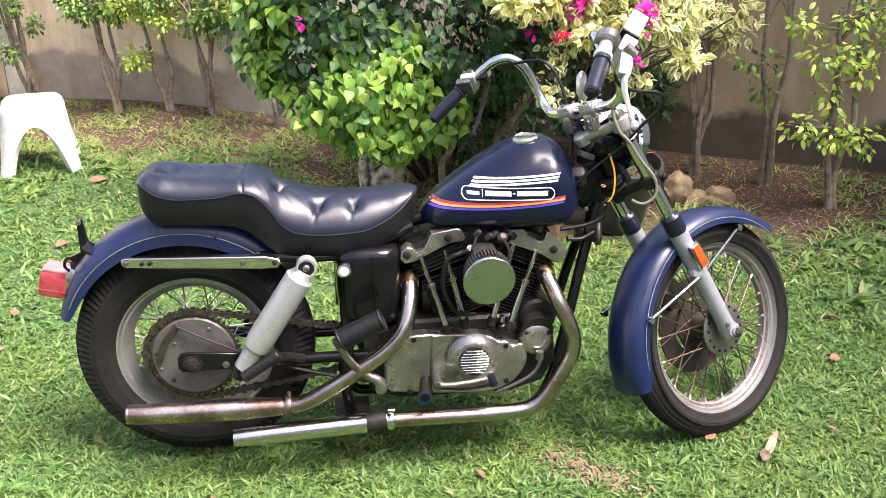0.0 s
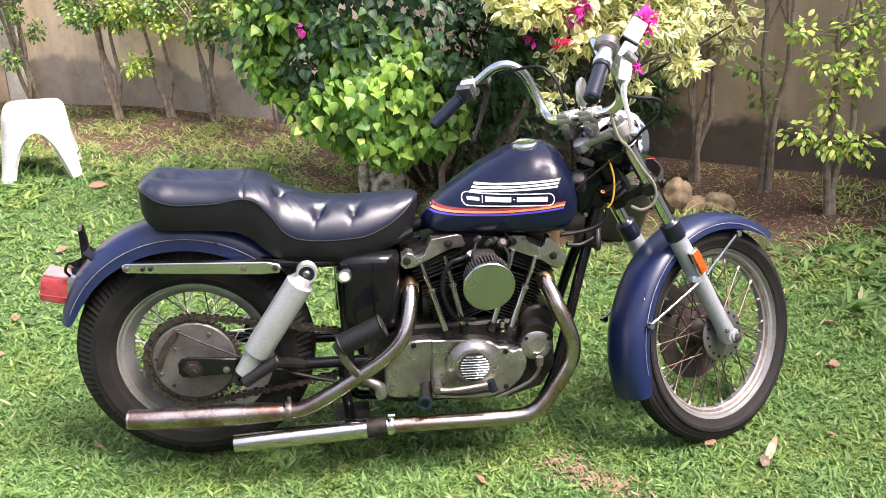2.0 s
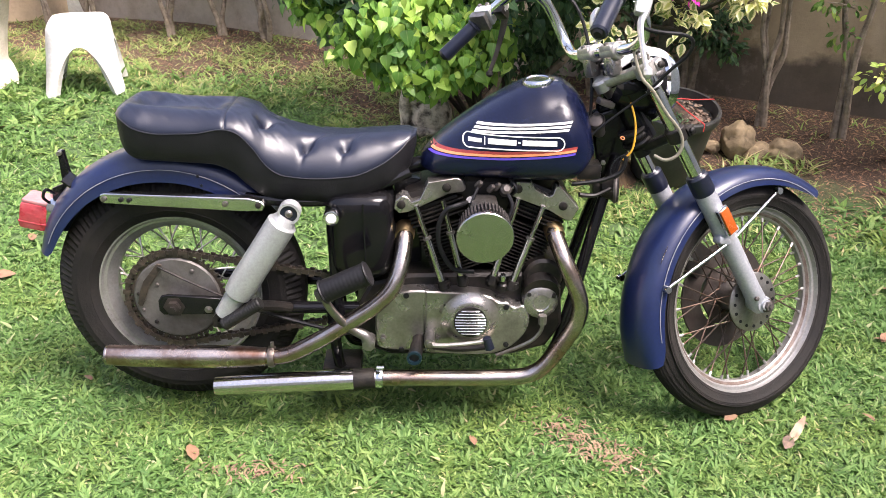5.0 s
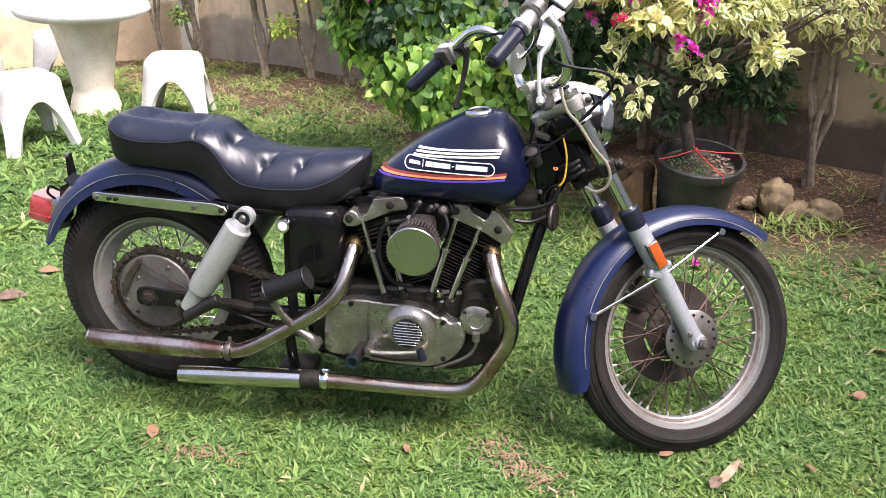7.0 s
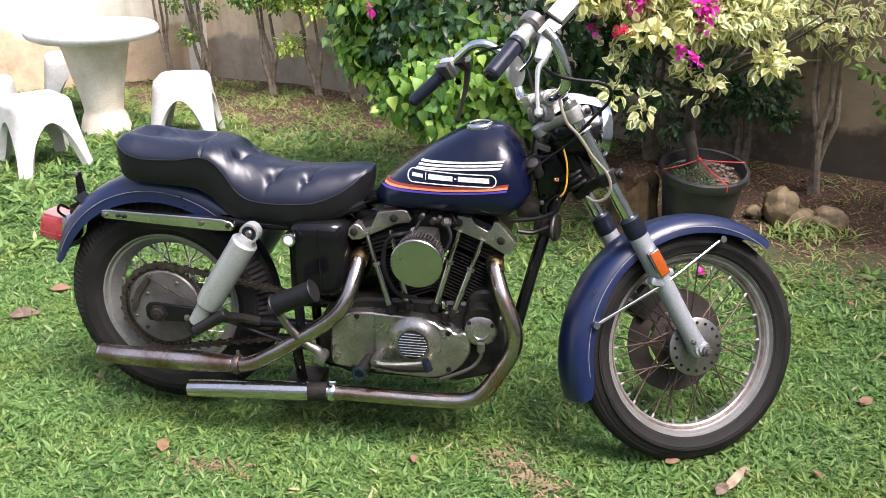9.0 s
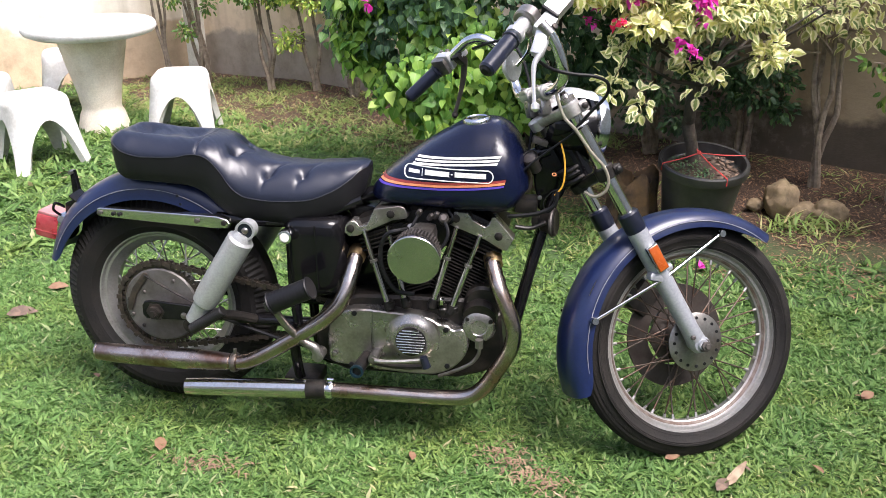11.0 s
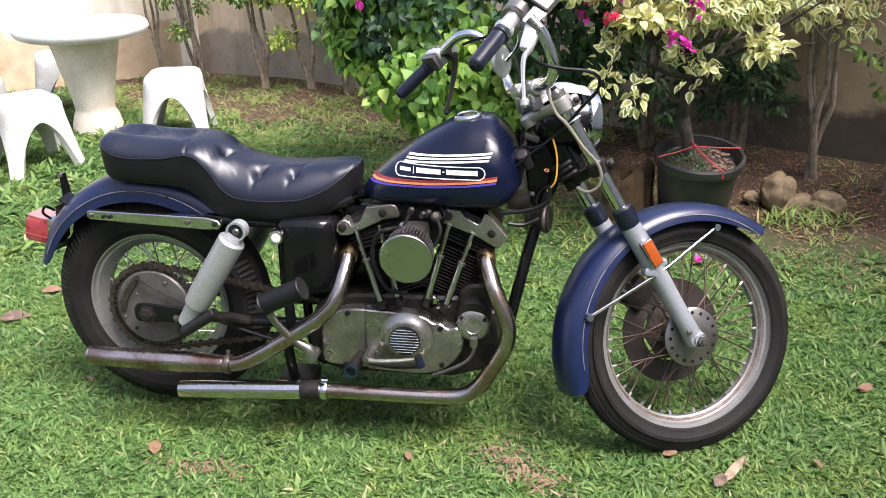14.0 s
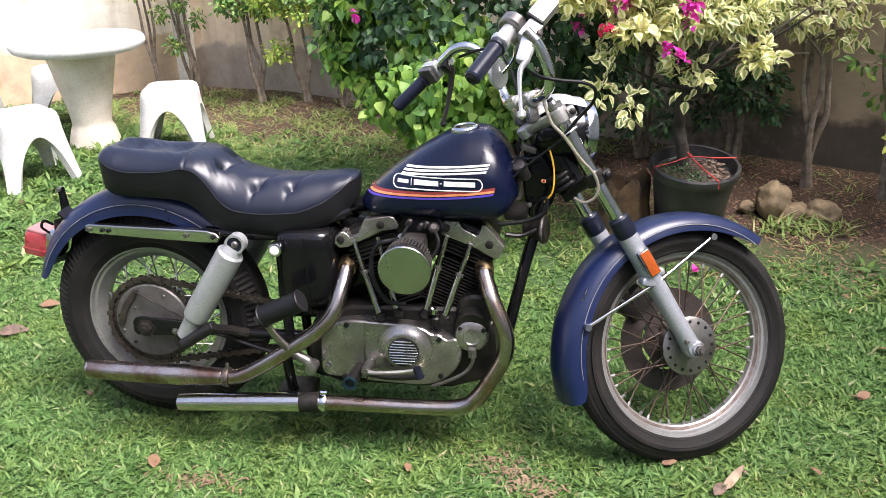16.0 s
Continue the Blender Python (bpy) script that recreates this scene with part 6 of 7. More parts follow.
part("orange_terminal", ring([(0.006, 0.0015), (0.006, -0.0015), (0.0042, -0.0015), (0.0042, 0.0015)], (1.116, -0.09, 0.752), (0.1, -0.4, 0.9), 14), M["orange"], bike)
part("frame_bolt", lathe([(0.006, 0), (0.006, 0.006), (0.003, 0.007)], (1.08, -0.06, 0.681), RIGHT, 8), M["steel"], bike)
part("thin_wire", tube([(1.141, -0.1, 0.719), (1.11, -0.1, 0.707), (1.092, -0.1, 0.679), (1.101, -0.1, 0.652), (1.119, -0.1, 0.665)], 0.0016, 6), M["cable"], bike)
part("coil_lead", tube([(1.03, -0.1, 0.755), (1.077, -0.1, 0.798), (1.15, -0.1, 0.855), (1.18, -0.13, 0.885)], 0.0028, 8), M["cable"], bike)

# ---------- garden furniture ----------
def gz(x, y):
    return float(ground_z(np.array(x), np.array(y)))


def stool_mesh():
    """A cast stool: a rounded shell with an arch in each of four sides."""
    na, nz, H = 96, 14, 0.445

    def rad(a, z, inset=0.0):
        sq = (abs(math.cos(a)) ** 4.2 + abs(math.sin(a)) ** 4.2) ** (-1 / 4.2)
        return (0.195 + 0.075 * (1 - z / H) ** 1.6 - inset) * sq * 0.93

    def foot(a):
        d = ((a + math.pi / 4) % (math.pi / 2)) / (math.pi / 4) - 1
        return 0.31 * math.sqrt(max(0, 1 - (abs(d) / 0.8) ** 2.1)) if abs(d) < 0.8 else 0.0

    outer, inner = [], []
    for i in range(na):
        a = 2 * math.pi * i / na
        z0 = foot(a)
        co, ci = [], []
        for k in range(nz):
            z = z0 + (H - 0.05 - z0) * k / (nz - 1)
            co.append(Vector((rad(a, z) * math.cos(a), rad(a, z) * math.sin(a), z)))
            zi = min(z, H - 0.06)
            ci.append(Vector((rad(a, zi, 0.04) * math.cos(a), rad(a, zi, 0.04) * math.sin(a), zi)))
        for t in (0.35, 0.7, 1.0):
            r = rad(a, H) - 0.05 + 0.05 * math.cos(t * math.pi / 2)
            co.append(Vector((r * math.cos(a), r * math.sin(a), H - 0.05 + 0.05 * math.sin(t * math.pi / 2))))
        outer.append(co)
        inner.append(ci)
    bm = bmesh.new()
    O = [[bm.verts.new(p) for p in c] for c in outer]
    I = [[bm.verts.new(p) for p in c] for c in inner]
    for i in range(na):
        j = (i + 1) % na
        for k in range(len(O[0]) - 1):
            bm.faces.new((O[i][k], O[j][k], O[j][k + 1], O[i][k + 1]))
        for k in range(nz - 1):
            bm.faces.new((I[j][k], I[i][k], I[i][k + 1], I[j][k + 1]))
        bm.faces.new((O[i][0], I[i][0], I[j][0], O[j][0]))
    for loop, h in ((O, H + 0.004), (I, H - 0.06)):
        c = bm.verts.new((0, 0, h))
        for i in range(na):
            bm.faces.new((loop[i][-1], loop[(i + 1) % na][-1], c))
    bm.transform(Matrix.Diagonal((0.91, 0.91, 0.91, 1)))
    return wobble(bm, 0.006, 6)


st = tagged(part("garden_stool", stool_mesh(), M["concrete"], None, "", 50), "white-painted concrete garden stool with arched sides", "stool", "stools round the table")
STOOLS = [(-1.283, 2.907, 15), (-1.85, 2.23, 54), (-2.383, 3.507, 35), (-2.439, 2.609, 20)]
st.matrix_world = pose(STOOLS[0][0], STOOLS[0][1], gz(*STOOLS[0][:2]) - 0.005, 0, 0, STOOLS[0][2])
for x, y, a in STOOLS[1:]:
    copy_thing(st, pose(x, y, gz(x, y) - 0.005, 0, 0, a))
TX, TY = -1.855, 2.949
table = thing("garden_table", "round white concrete garden table on a waisted pedestal", "table", (TX, TY, gz(TX, TY)))
table.scale = (0.905, 0.905, 0.905)
part("pedestal", wobble(lathe([(0.175, -0.02), (0.17, 0.04), (0.148, 0.12), (0.132, 0.15), (0.132, 0.17), (0.15, 0.28), (0.19, 0.45), (0.235, 0.655), (0.242, 0.675)], (0, 0, 0), (0, 0, 1), 48), 0.004, 8), M["pedestal"], table, "worn cream concrete pedestal", 50)
part("tabletop", wobble(lathe([(0.24, 0.655), (0.38, 0.66), (0.425, 0.678), (0.442, 0.705), (0.434, 0.732), (0.41, 0.744), (0.2, 0.75), (0.01, 0.75)], (0, 0, 0), (0, 0, 1), 64), 0.004, 5), M["concrete"], table, "thick white round tabletop", 50)

pst = tagged(part("wall_post", wobble(box((0, 0, 1.0), (0.12, 0.12, 2.2), 0.01), 0.004, 4), M["post"], None, ""), "narrow white-washed post at the wall corner", "post", kind="structure")
pst.location = (-1.87, 4.5, 0)


# ---------- plants ----------
def branch(a, b, r0, r1, bend=0.05, n=5, seg=8, bm=None, seed=0):
    a, b = Vector(a), Vector(b)
    pts = [a.lerp(b, t) + noise.noise_vector(Vector((seed * 3.1, t * 3, seed * 1.3))) * bend * math.sin(math.pi * min(1, t * 1.15 + 0.05)) for t in np.linspace(0, 1, n)]
    return tube(pts, [r0 + (r1 - r0) * t for t in np.linspace(0, 1, n)], seg, bm, 4)


def leaves_in(centres, per, spread, size, droop, out_from=None, seed=1, hang=0.0, mess=0.35):
    """Places, ways, upper sides and lengths for sprays of leaves round the centres."""
    g = np.random.default_rng(seed)
    C = np.repeat(np.asarray(centres, float), per, axis=0)
    n = len(C)
    off = g.normal(size=(n, 3))
    off /= np.linalg.norm(off, axis=1, keepdims=True)
    P = C + off * spread * g.uniform(0.25, 1, (n, 1))
    D = off * 0.8 + g.normal(size=(n, 3)) * 0.35
    if out_from is not None:
        o = P - np.asarray(out_from)
        D += 0.8 * o / (np.linalg.norm(o, axis=1, keepdims=True) + 1e-6)
    D[:, 2] -= droop
    if hang:                     # blades hang and show their upper side outwards
        o = P - np.asarray(out_from)
        o[:, 2] *= 0.4
        o /= np.linalg.norm(o, axis=1, keepdims=True) + 1e-6
        D = 0.55 * o + g.normal(size=(n, 3)) * 0.5 - np.array([0, 0, hang])
        N = o + np.array([0, 0, 0.7]) + g.normal(size=(n, 3)) * 0.55
        return P, D, N, g.uniform(0.55, 1.25, n) * size
    N = np.tile([0.0, -0.3 if mess > 0.5 else 0.0, 1.0], (n, 1)) + g.normal(size=(n, 3)) * mess + 0.3 * off
    return P, D, N, g.uniform(0.7, 1.25, n) * size


def shell_points(blobs, n, seed):
    """Points spread over the skin of a few ellipsoids, those inside another left out."""
    g = np.random.default_rng(seed)
    out = []
    w = np.array([a * b + b * c + a * c for _, (a, b, c) in blobs])
    for (c, r), k in zip(blobs, (n * w / w.sum()).astype(int)):
        d = g.normal(size=(k, 3))
        d /= np.linalg.norm(d, axis=1, keepdims=True)
        out.append(np.array(c) + d * np.array(r) * g.uniform(0.82, 1.05, (k, 1)))
    P = np.concatenate(out)
    keep = np.ones(len(P), bool)
    for c, r in blobs:
        keep &= (((P - np.array(c)) / np.array(r)) ** 2).sum(1) > 0.62
    return P[keep]


def add_leaves(owner, name, shape, data, material, piece=None, n_piece=0, pick=None):
    """Up to n_piece leaves as single parts, the others as one joined part."""
    P, D, N, S_ = data
    chosen = np.zeros(len(P), bool)
    if n_piece:
        order = np.argsort(pick(P))[:n_piece]
        chosen[order] = True
        me = single_leaf(name, shape, piece)
        for i in order:
            ob = new(name, me)
            ob.parent = owner
            ob.matrix_basis = basis(P[i], D[i], N[i], S_[i])
    rest = ~chosen
    ob = part(name + "_mass", scatter_mesh(name, shape, P[rest], D[rest], N[rest], S_[rest], material), material, owner, "", 0)
    ob["kind"] = "stuff"
    return ob


# the heart-leaved bush
bush = thing("bush", "dense bush with bright heart-shaped leaves in front of darker foliage", "bush", (0.02, -0.075, -0.075))
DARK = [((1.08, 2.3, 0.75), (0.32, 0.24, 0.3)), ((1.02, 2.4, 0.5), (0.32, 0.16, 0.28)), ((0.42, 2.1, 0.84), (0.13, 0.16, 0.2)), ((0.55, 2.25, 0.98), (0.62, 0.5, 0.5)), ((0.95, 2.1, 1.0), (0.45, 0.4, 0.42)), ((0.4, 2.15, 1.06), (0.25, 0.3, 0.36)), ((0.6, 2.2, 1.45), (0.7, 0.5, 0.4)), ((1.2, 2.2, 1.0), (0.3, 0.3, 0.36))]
BRIGHT = [((0.58, 1.8, 0.72), (0.22, 0.2, 0.14)), ((0.7, 1.85, 0.83), (0.15, 0.16, 0.1)), ((0.38, 1.82, 0.63), (0.14, 0.14, 0.08)), ((0.61, 1.76, 0.55), (0.2, 0.14, 0.1)), ((0.85, 1.85, 0.6), (0.12, 0.14, 0.1)), ((0.08, 1.96, 0.87), (0.07, 0.1, 0.14)), ((0.13, 1.98, 0.7), (0.05, 0.08, 0.07)), ((0.14, 1.98, 1.08), (0.13, 0.16, 0.15)), ((0.29, 1.85, 0.6), (0.06, 0.08, 0.045)), ((0.5, 1.92, 0.93), (0.22, 0.12, 0.08))]
for i in range(9):
    a = rng.uniform(0, 6.28)
    part("stem", branch((0.92 + 0.05 * math.cos(a), 2.5 + 0.05 * math.sin(a), 0.0), (0.6 + 0.45 * math.cos(a), 2.2 + 0.3 * math.sin(a), float(rng.uniform(0.7, 1.2))), 0.014, 0.004, 0.12, 5, 7, None, i), M["darkbark"], bush)
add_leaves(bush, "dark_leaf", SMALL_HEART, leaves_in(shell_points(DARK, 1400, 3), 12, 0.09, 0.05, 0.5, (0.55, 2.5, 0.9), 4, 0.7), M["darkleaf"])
add_leaves(bush, "leaf", HEART, leaves_in(shell_points(BRIGHT, 470, 5), 9, 0.085, 0.055, 0.6, (0.5, 2.4, 0.7), 6, 0.9), M["heart"], M["heart_piece"], 300, lambda P: P[:, 1] + 0.3 * np.abs(P[:, 2] - 0.7))
part("bract", scatter_mesh("bract", OVAL, *leaves_in([(0.262, 1.5, 1.06)], 7, 0.015, 0.035, 0.0, None, 9), M["bract"]), M["bract"], bush, "single magenta flower", 0)

# potted bougainvillea
POT = (1.695, 1.6, 0.0)
pot = thing("flower_pot", "black plastic pot with soil and red string ties", "flower pot", POT)
pot.rotation_euler = (radians(9), radians(2), 0)
pot.scale = (0.935, 0.935, 0.96)
part("bowl", lathe([(0.135, 0.0), (0.15, 0.02), (0.185, 0.3), (0.2, 0.305), (0.205, 0.318), (0.205, 0.345), (0.2, 0.352), (0.188, 0.35), (0.18, 0.3), (0.16, 0.29)], (0, 0, 0), (0, 0, 1), 48, None, True), M["plasticpot"], pot)
part("soil", wobble(lathe([(0.178, 0.29), (0.12, 0.305), (0.05, 0.315), (0.005, 0.32)], (0, 0, 0), (0, 0, 1), 32), 0.01, 20), M["potsoil"], pot, "dark soil with litter")
g = np.random.default_rng(77)
r_, a_ = 0.15 * np.sqrt(g.uniform(0, 1, 260)), g.uniform(1.8, 5.2, 260)
sprouts = scatter_mesh("seedling_mat", OVAL, np.stack([r_ * np.cos(a_), r_ * np.sin(a_), np.full(260, 0.318)], 1), g.normal(size=(260, 3)) * [1, 1, 0.3] + [0, 0, 0.7], np.tile([0, 0, 1.0], (260, 1)), g.uniform(0.008, 0.018, 260), M["darkleaf"])
part("seedling_mat", sprouts, M["darkleaf"], pot, "small green sprouts in the soil", 0)["kind"] = "stuff"
r_, a_ = 0.165 * np.sqrt(g.uniform(0, 1, 150)), g.uniform(-1.9, 2.4, 150)
dry = scatter_mesh("dry_litter", OVAL, np.stack([r_ * np.cos(a_), r_ * np.sin(a_), np.full(150, 0.312)], 1), g.normal(size=(150, 3)) * [1, 1, 0.2] + [0, 0, 0.1], np.tile([0, 0, 1.0], (150, 1)) + g.normal(size=(150, 3)) * 0.3, g.uniform(0.014, 0.034, 150), M["brownleaf"])
part("dry_litter", dry, M["brownleaf"], pot, "dry brown leaves on the soil", 0)["kind"] = "stuff"
part("knot", wobble(lathe([(0.002, -0.01), (0.009, -0.005), (0.01, 0.003), (0.003, 0.01)], (-0.03, -0.02, 0.392), (0, 0, 1), 10), 0.003, 90), M["string"], pot, "red string knot")
for a in (200, 20, 294, 100):
    part("string", tube([(-0.03, -0.018, 0.391), (0.1 * math.cos(radians(a)) - 0.015, 0.1 * math.sin(radians(a)) - 0.01, 0.368), (0.203 * math.cos(radians(a)), 0.203 * math.sin(radians(a)), 0.353), (0.205 * math.cos(radians(a)), 0.205 * math.sin(radians(a)), 0.32)], 0.0028, 6, smooth=False), M["string"], pot, "red string")
bou = thing("bougainvillea", "variegated bougainvillea in a pot with magenta flowers", "flowering shrub", (POT[0], POT[1], POT[2] + 0.3))
bm = branch((-0.03, 0.02, -0.02), (-0.05, 0.03, 0.45), 0.03, 0.022, 0.05, 7, 12)
wobble(bm, 0.006, 30)
part("stem", bm, M["darkbark"], bou)
for i in range(12):
    a = rng.uniform(0, 6.28)
    part("limb", branch((0, 0.01, float(rng.uniform(0.3, 0.45))), (0.45 * math.cos(a), 0.4 * math.sin(a), float(rng.uniform(0.5, 0.85))), 0.011, 0.003, 0.08, 5, 6, None, i + 20), M["darkbark"], bou)
VAR = [((-0.52, -0.25, 0.83), (0.13, 0.13, 0.07)), ((-0.34, -0.28, 0.77), (0.16, 0.13, 0.075)), ((-0.12, -0.29, 0.7), (0.17, 0.13, 0.08)), ((0.06, -0.26, 0.7), (0.14, 0.12, 0.075)), ((0.15, -0.22, 0.74), (0.11, 0.12, 0.065)), ((-0.22, -0.2, 0.82), (0.28, 0.2, 0.08))]
TOP = [((-0.2, -0.04, 0.88), (0.38, 0.34, 0.14)), ((0.02, -0.02, 0.92), (0.26, 0.34, 0.13))]
HANGING = [((-0.06, -0.31, 0.45), (0.045, 0.04, 0.05)), ((-0.13, -0.3, 0.5), (0.03, 0.03, 0.04)), ((0.19, -0.26, 0.51), (0.06, 0.04, 0.03)), ((-0.41, -0.4, 0.43), (0.035, 0.03, 0.04)), ((-0.31, -0.4, 0.36), (0.045, 0.03, 0.03)), ((-0.4, -0.34, 0.55), (0.04, 0.03, 0.04))]
for c, r in HANGING:
    part("limb", branch((c[0] * 0.7, c[1] * 0.8, 0.68), c, 0.004, 0.0015, 0.03, 5, 5, None, int(50 * c[0]) + 30), M["darkbark"], bou)
add_leaves(bou, "leaf", VARIEG, leaves_in(np.concatenate([shell_points(VAR, 400, 11), shell_points(HANGING, 34, 13)]), 8, 0.055, 0.042, 0.15, None, 12, 0, 0.75), M["varieg"], M["varieg_piece"], 300, lambda P: P[:, 1] + 0.6 * P[:, 2])
add_leaves(bou, "upper_leaf", VARIEG, leaves_in(shell_points(TOP, 300, 14), 7, 0.07, 0.052, 0.2, None, 15, 0, 0.7), M["varieg"])
# yellow young leaves, mostly left, with sunlight put into their paler colour
add_leaves(bou, "young_leaf", VARIEG, leaves_in(shell_points([((-0.53, -0.33, 0.8), (0.13, 0.1, 0.07)), ((-0.28, -0.38, 0.66), (0.09, 0.05, 0.035)), ((0.19, -0.28, 0.53), (0.04, 0.03, 0.02))], 110, 16), 7, 0.045, 0.042, -0.1, None, 17, 0, 0.7), M["young"])
for i, (x, y, z, m) in enumerate([(1.369, 1.22, 1.097, "bract"), (1.39, 1.2, 1.125, "bract"), (1.2, 1.3, 0.99, "bract"), (1.289, 1.2, 1.004, "redbract"), (1.51, 1.08, 0.945, "bract"), (1.555, 1.05, 0.925, "bract"), (1.565, 1.03, 1.1, "bract"), (1.58, 1.02, 1.125, "bract"), (1.23, 1.3, 1.05, "bract")]):
    big = 0.042 if z > 1.06 else 0.018
    part("flower", scatter_mesh("flower", HEART, *leaves_in(np.array([(x - POT[0], y - POT[1] - 0.012, z - 0.047 - POT[2] - 0.3)]) + np.random.default_rng(i).normal(size=(4, 3)) * big * 0.5, 6 if big > 0.02 else 4, big * 0.6, 0.034 if big > 0.02 else 0.026, -0.1, None, 30 + i), M[m]), M[m], bou, "crimson flower" if m == "redbract" else "magenta flower", 0)


# slender trees along the wall
def tree(x, y, size, lean, stems, height, crown, leaf_m, n, seed, label, low=(), limbs=14, rise=0.5, over=0):
    z0 = gz(x, y) - 0.02
    t = thing("tree", label, "tree", (x, y, z0), "trees along the wall")
    t.scale = (size, size, size)
    g = np.random.default_rng(seed)
    tips = []
    bm = bmesh.new()
    for i in range(stems):
        a = 6.28 * i / stems + seed
        foot = Vector((0.018 * math.cos(a), 0.018 * math.sin(a), 0))
        top = Vector((0.6 * lean[0] + 0.07 * math.cos(a), lean[1] + 0.05 * math.sin(a), height))
        branch(foot, top, 0.02, 0.008, 0.06, 8, 8, bm, seed + i)
        tips.append(top)
    part("trunk", bm, M["bark"], t)
    cs = []
    for i in range(limbs):
        top = tips[i % len(tips)]
        a = g.uniform(0, 6.28)
        e = top + Vector((crown * math.cos(a), crown * 0.7 * math.sin(a), g.uniform(-0.15, rise)))
        part("limb", branch(top * float(g.uniform(0.75, 1.0)), e, 0.008, 0.002, 0.04, 4, 5, None, seed + 50 + i), M["bark"], t)
        cs += [tuple(top.lerp(e, k)) for k in (0.45, 0.75, 1.0)]
    for c in low:
        part("limb", branch((c[0] * 0.3, c[1] * 0.3, c[2] - 0.03), c, 0.005, 0.002, 0.02, 4, 5, None, seed + 80), M["bark"], t)
    if over:                     # the crown goes on above, unseen, added to shade wall and bed
        top = np.array([0.6 * lean[0], lean[1], 1.75])
        add_leaves(t, "crown_leaf", OVAL, leaves_in(top + g.normal(size=(over // 6, 3)) * [0.34, 0.3, 0.26], 6, 0.1, 0.06, 0.3, None, seed + 90), M["midgreen"])
    add_leaves(t, "leaf", VARIEG if leaf_m == "varieg" else OVAL, leaves_in(cs + list(low) * 3, int(n * 1.9), 0.085, 0.05 if leaf_m == "varieg" else 0.038, 0.3, None, seed, 0, 0.6), M[leaf_m])


TL = "slender multi-stemmed tree with pale bark by the wall"
tree(-1.669, 4.184, 0.887, (-0.18, 0.0), 5, 1.0, 0.35, "midgreen", 16, 1, TL, [(-0.2, -0.1, 0.75), (0.0, -0.12, 0.85), (0.1, -0.08, 0.7), (-0.1, -0.12, 0.5)])
tree(-1.054, 3.894, 0.938, (-0.1, 0.02), 3, 0.85, 0.32, "midgreen", 18, 2, TL, [(-0.12, -0.06, 0.72), (0.02, -0.08, 0.78), (-0.2, -0.06, 0.8), (0.1, -0.05, 0.72)])
tree(-0.703, 3.866, 0.945, (-0.14, 0.02), 2, 0.8, 0.32, "lime", 16, 3, TL, [(-0.22, -0.06, 0.4), (-0.15, -0.03, 0.42), (-0.1, -0.06, 0.72), (0.04, -0.06, 0.7), (-0.2, -0.06, 0.74)])
tree(-0.391, 3.736, 0.95, (-0.1, 0.0), 4, 0.8, 0.3, "midgreen", 16, 4, TL, [(-0.12, -0.06, 0.66), (0.04, -0.08, 0.62), (-0.02, -0.1, 0.7), (0.12, -0.05, 0.68)])
tree(0.035, 3.425, 0.944, (-0.05, 0.0), 2, 0.9, 0.3, "lime", 14, 5, TL, [(-0.1, -0.1, 0.62), (0.05, -0.12, 0.55), (-0.05, -0.1, 0.7), (-0.16, -0.08, 0.75)])
tree(-1.998, 4.262, 0.857, (-0.12, 0), 3, 1.1, 0.3, "lime", 12, 6, TL)
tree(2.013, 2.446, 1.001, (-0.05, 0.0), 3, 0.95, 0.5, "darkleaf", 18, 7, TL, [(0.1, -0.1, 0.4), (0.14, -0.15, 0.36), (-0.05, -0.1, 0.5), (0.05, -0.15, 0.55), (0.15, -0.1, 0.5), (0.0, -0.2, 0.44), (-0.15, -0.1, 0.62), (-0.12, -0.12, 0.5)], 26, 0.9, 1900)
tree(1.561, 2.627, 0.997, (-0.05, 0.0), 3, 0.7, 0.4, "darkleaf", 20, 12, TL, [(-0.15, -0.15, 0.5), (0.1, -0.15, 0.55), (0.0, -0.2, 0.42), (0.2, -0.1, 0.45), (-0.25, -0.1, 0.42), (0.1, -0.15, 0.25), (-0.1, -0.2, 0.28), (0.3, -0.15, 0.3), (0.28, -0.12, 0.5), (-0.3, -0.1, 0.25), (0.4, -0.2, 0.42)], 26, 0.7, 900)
tree(2.332, 2.171, 1.019, (-0.06, 0.0), 4, 0.85, 0.32, "varieg", 4.5, 8, TL, [(-0.25, -0.12, 0.7), (-0.15, -0.12, 0.83), (0.03, -0.12, 0.77), (0.05, -0.12, 0.9), (-0.2, -0.14, 0.9), (-0.06, -0.14, 0.86), (0.12, -0.1, 0.8)], 12, 0.6, 600)
tree(2.643, 1.987, 1.028, (-0.1, 0.0), 2, 1.1, 0.35, "midgreen", 4, 9, TL, [(-0.09, -0.05, 0.65), (-0.09, -0.05, 0.53), (-0.2, -0.05, 0.66)], 10, 0.8, 300)
tree(2.839, 1.668, 1.04, (-0.12, 0.0), 3, 0.95, 0.26, "lime", 9, 10, TL, [(-0.27, -0.11, 0.45), (-0.13, -0.11, 0.41), (0.06, -0.06, 0.37), (-0.04, -0.1, 0.4), (-0.13, -0.06, 0.58), (-0.21, -0.06, 0.76), (-0.12, -0.1, 0.75), (0.06, -0.06, 0.76), (-0.29, -0.06, 0.89), (-0.1, -0.06, 0.9), (-0.02, -0.08, 0.68)], 8, 0.5, 0)
tree(3.377, 1.507, 1.055, (0.0, 0.0), 3, 0.8, 0.28, "lime", 16, 11, TL)


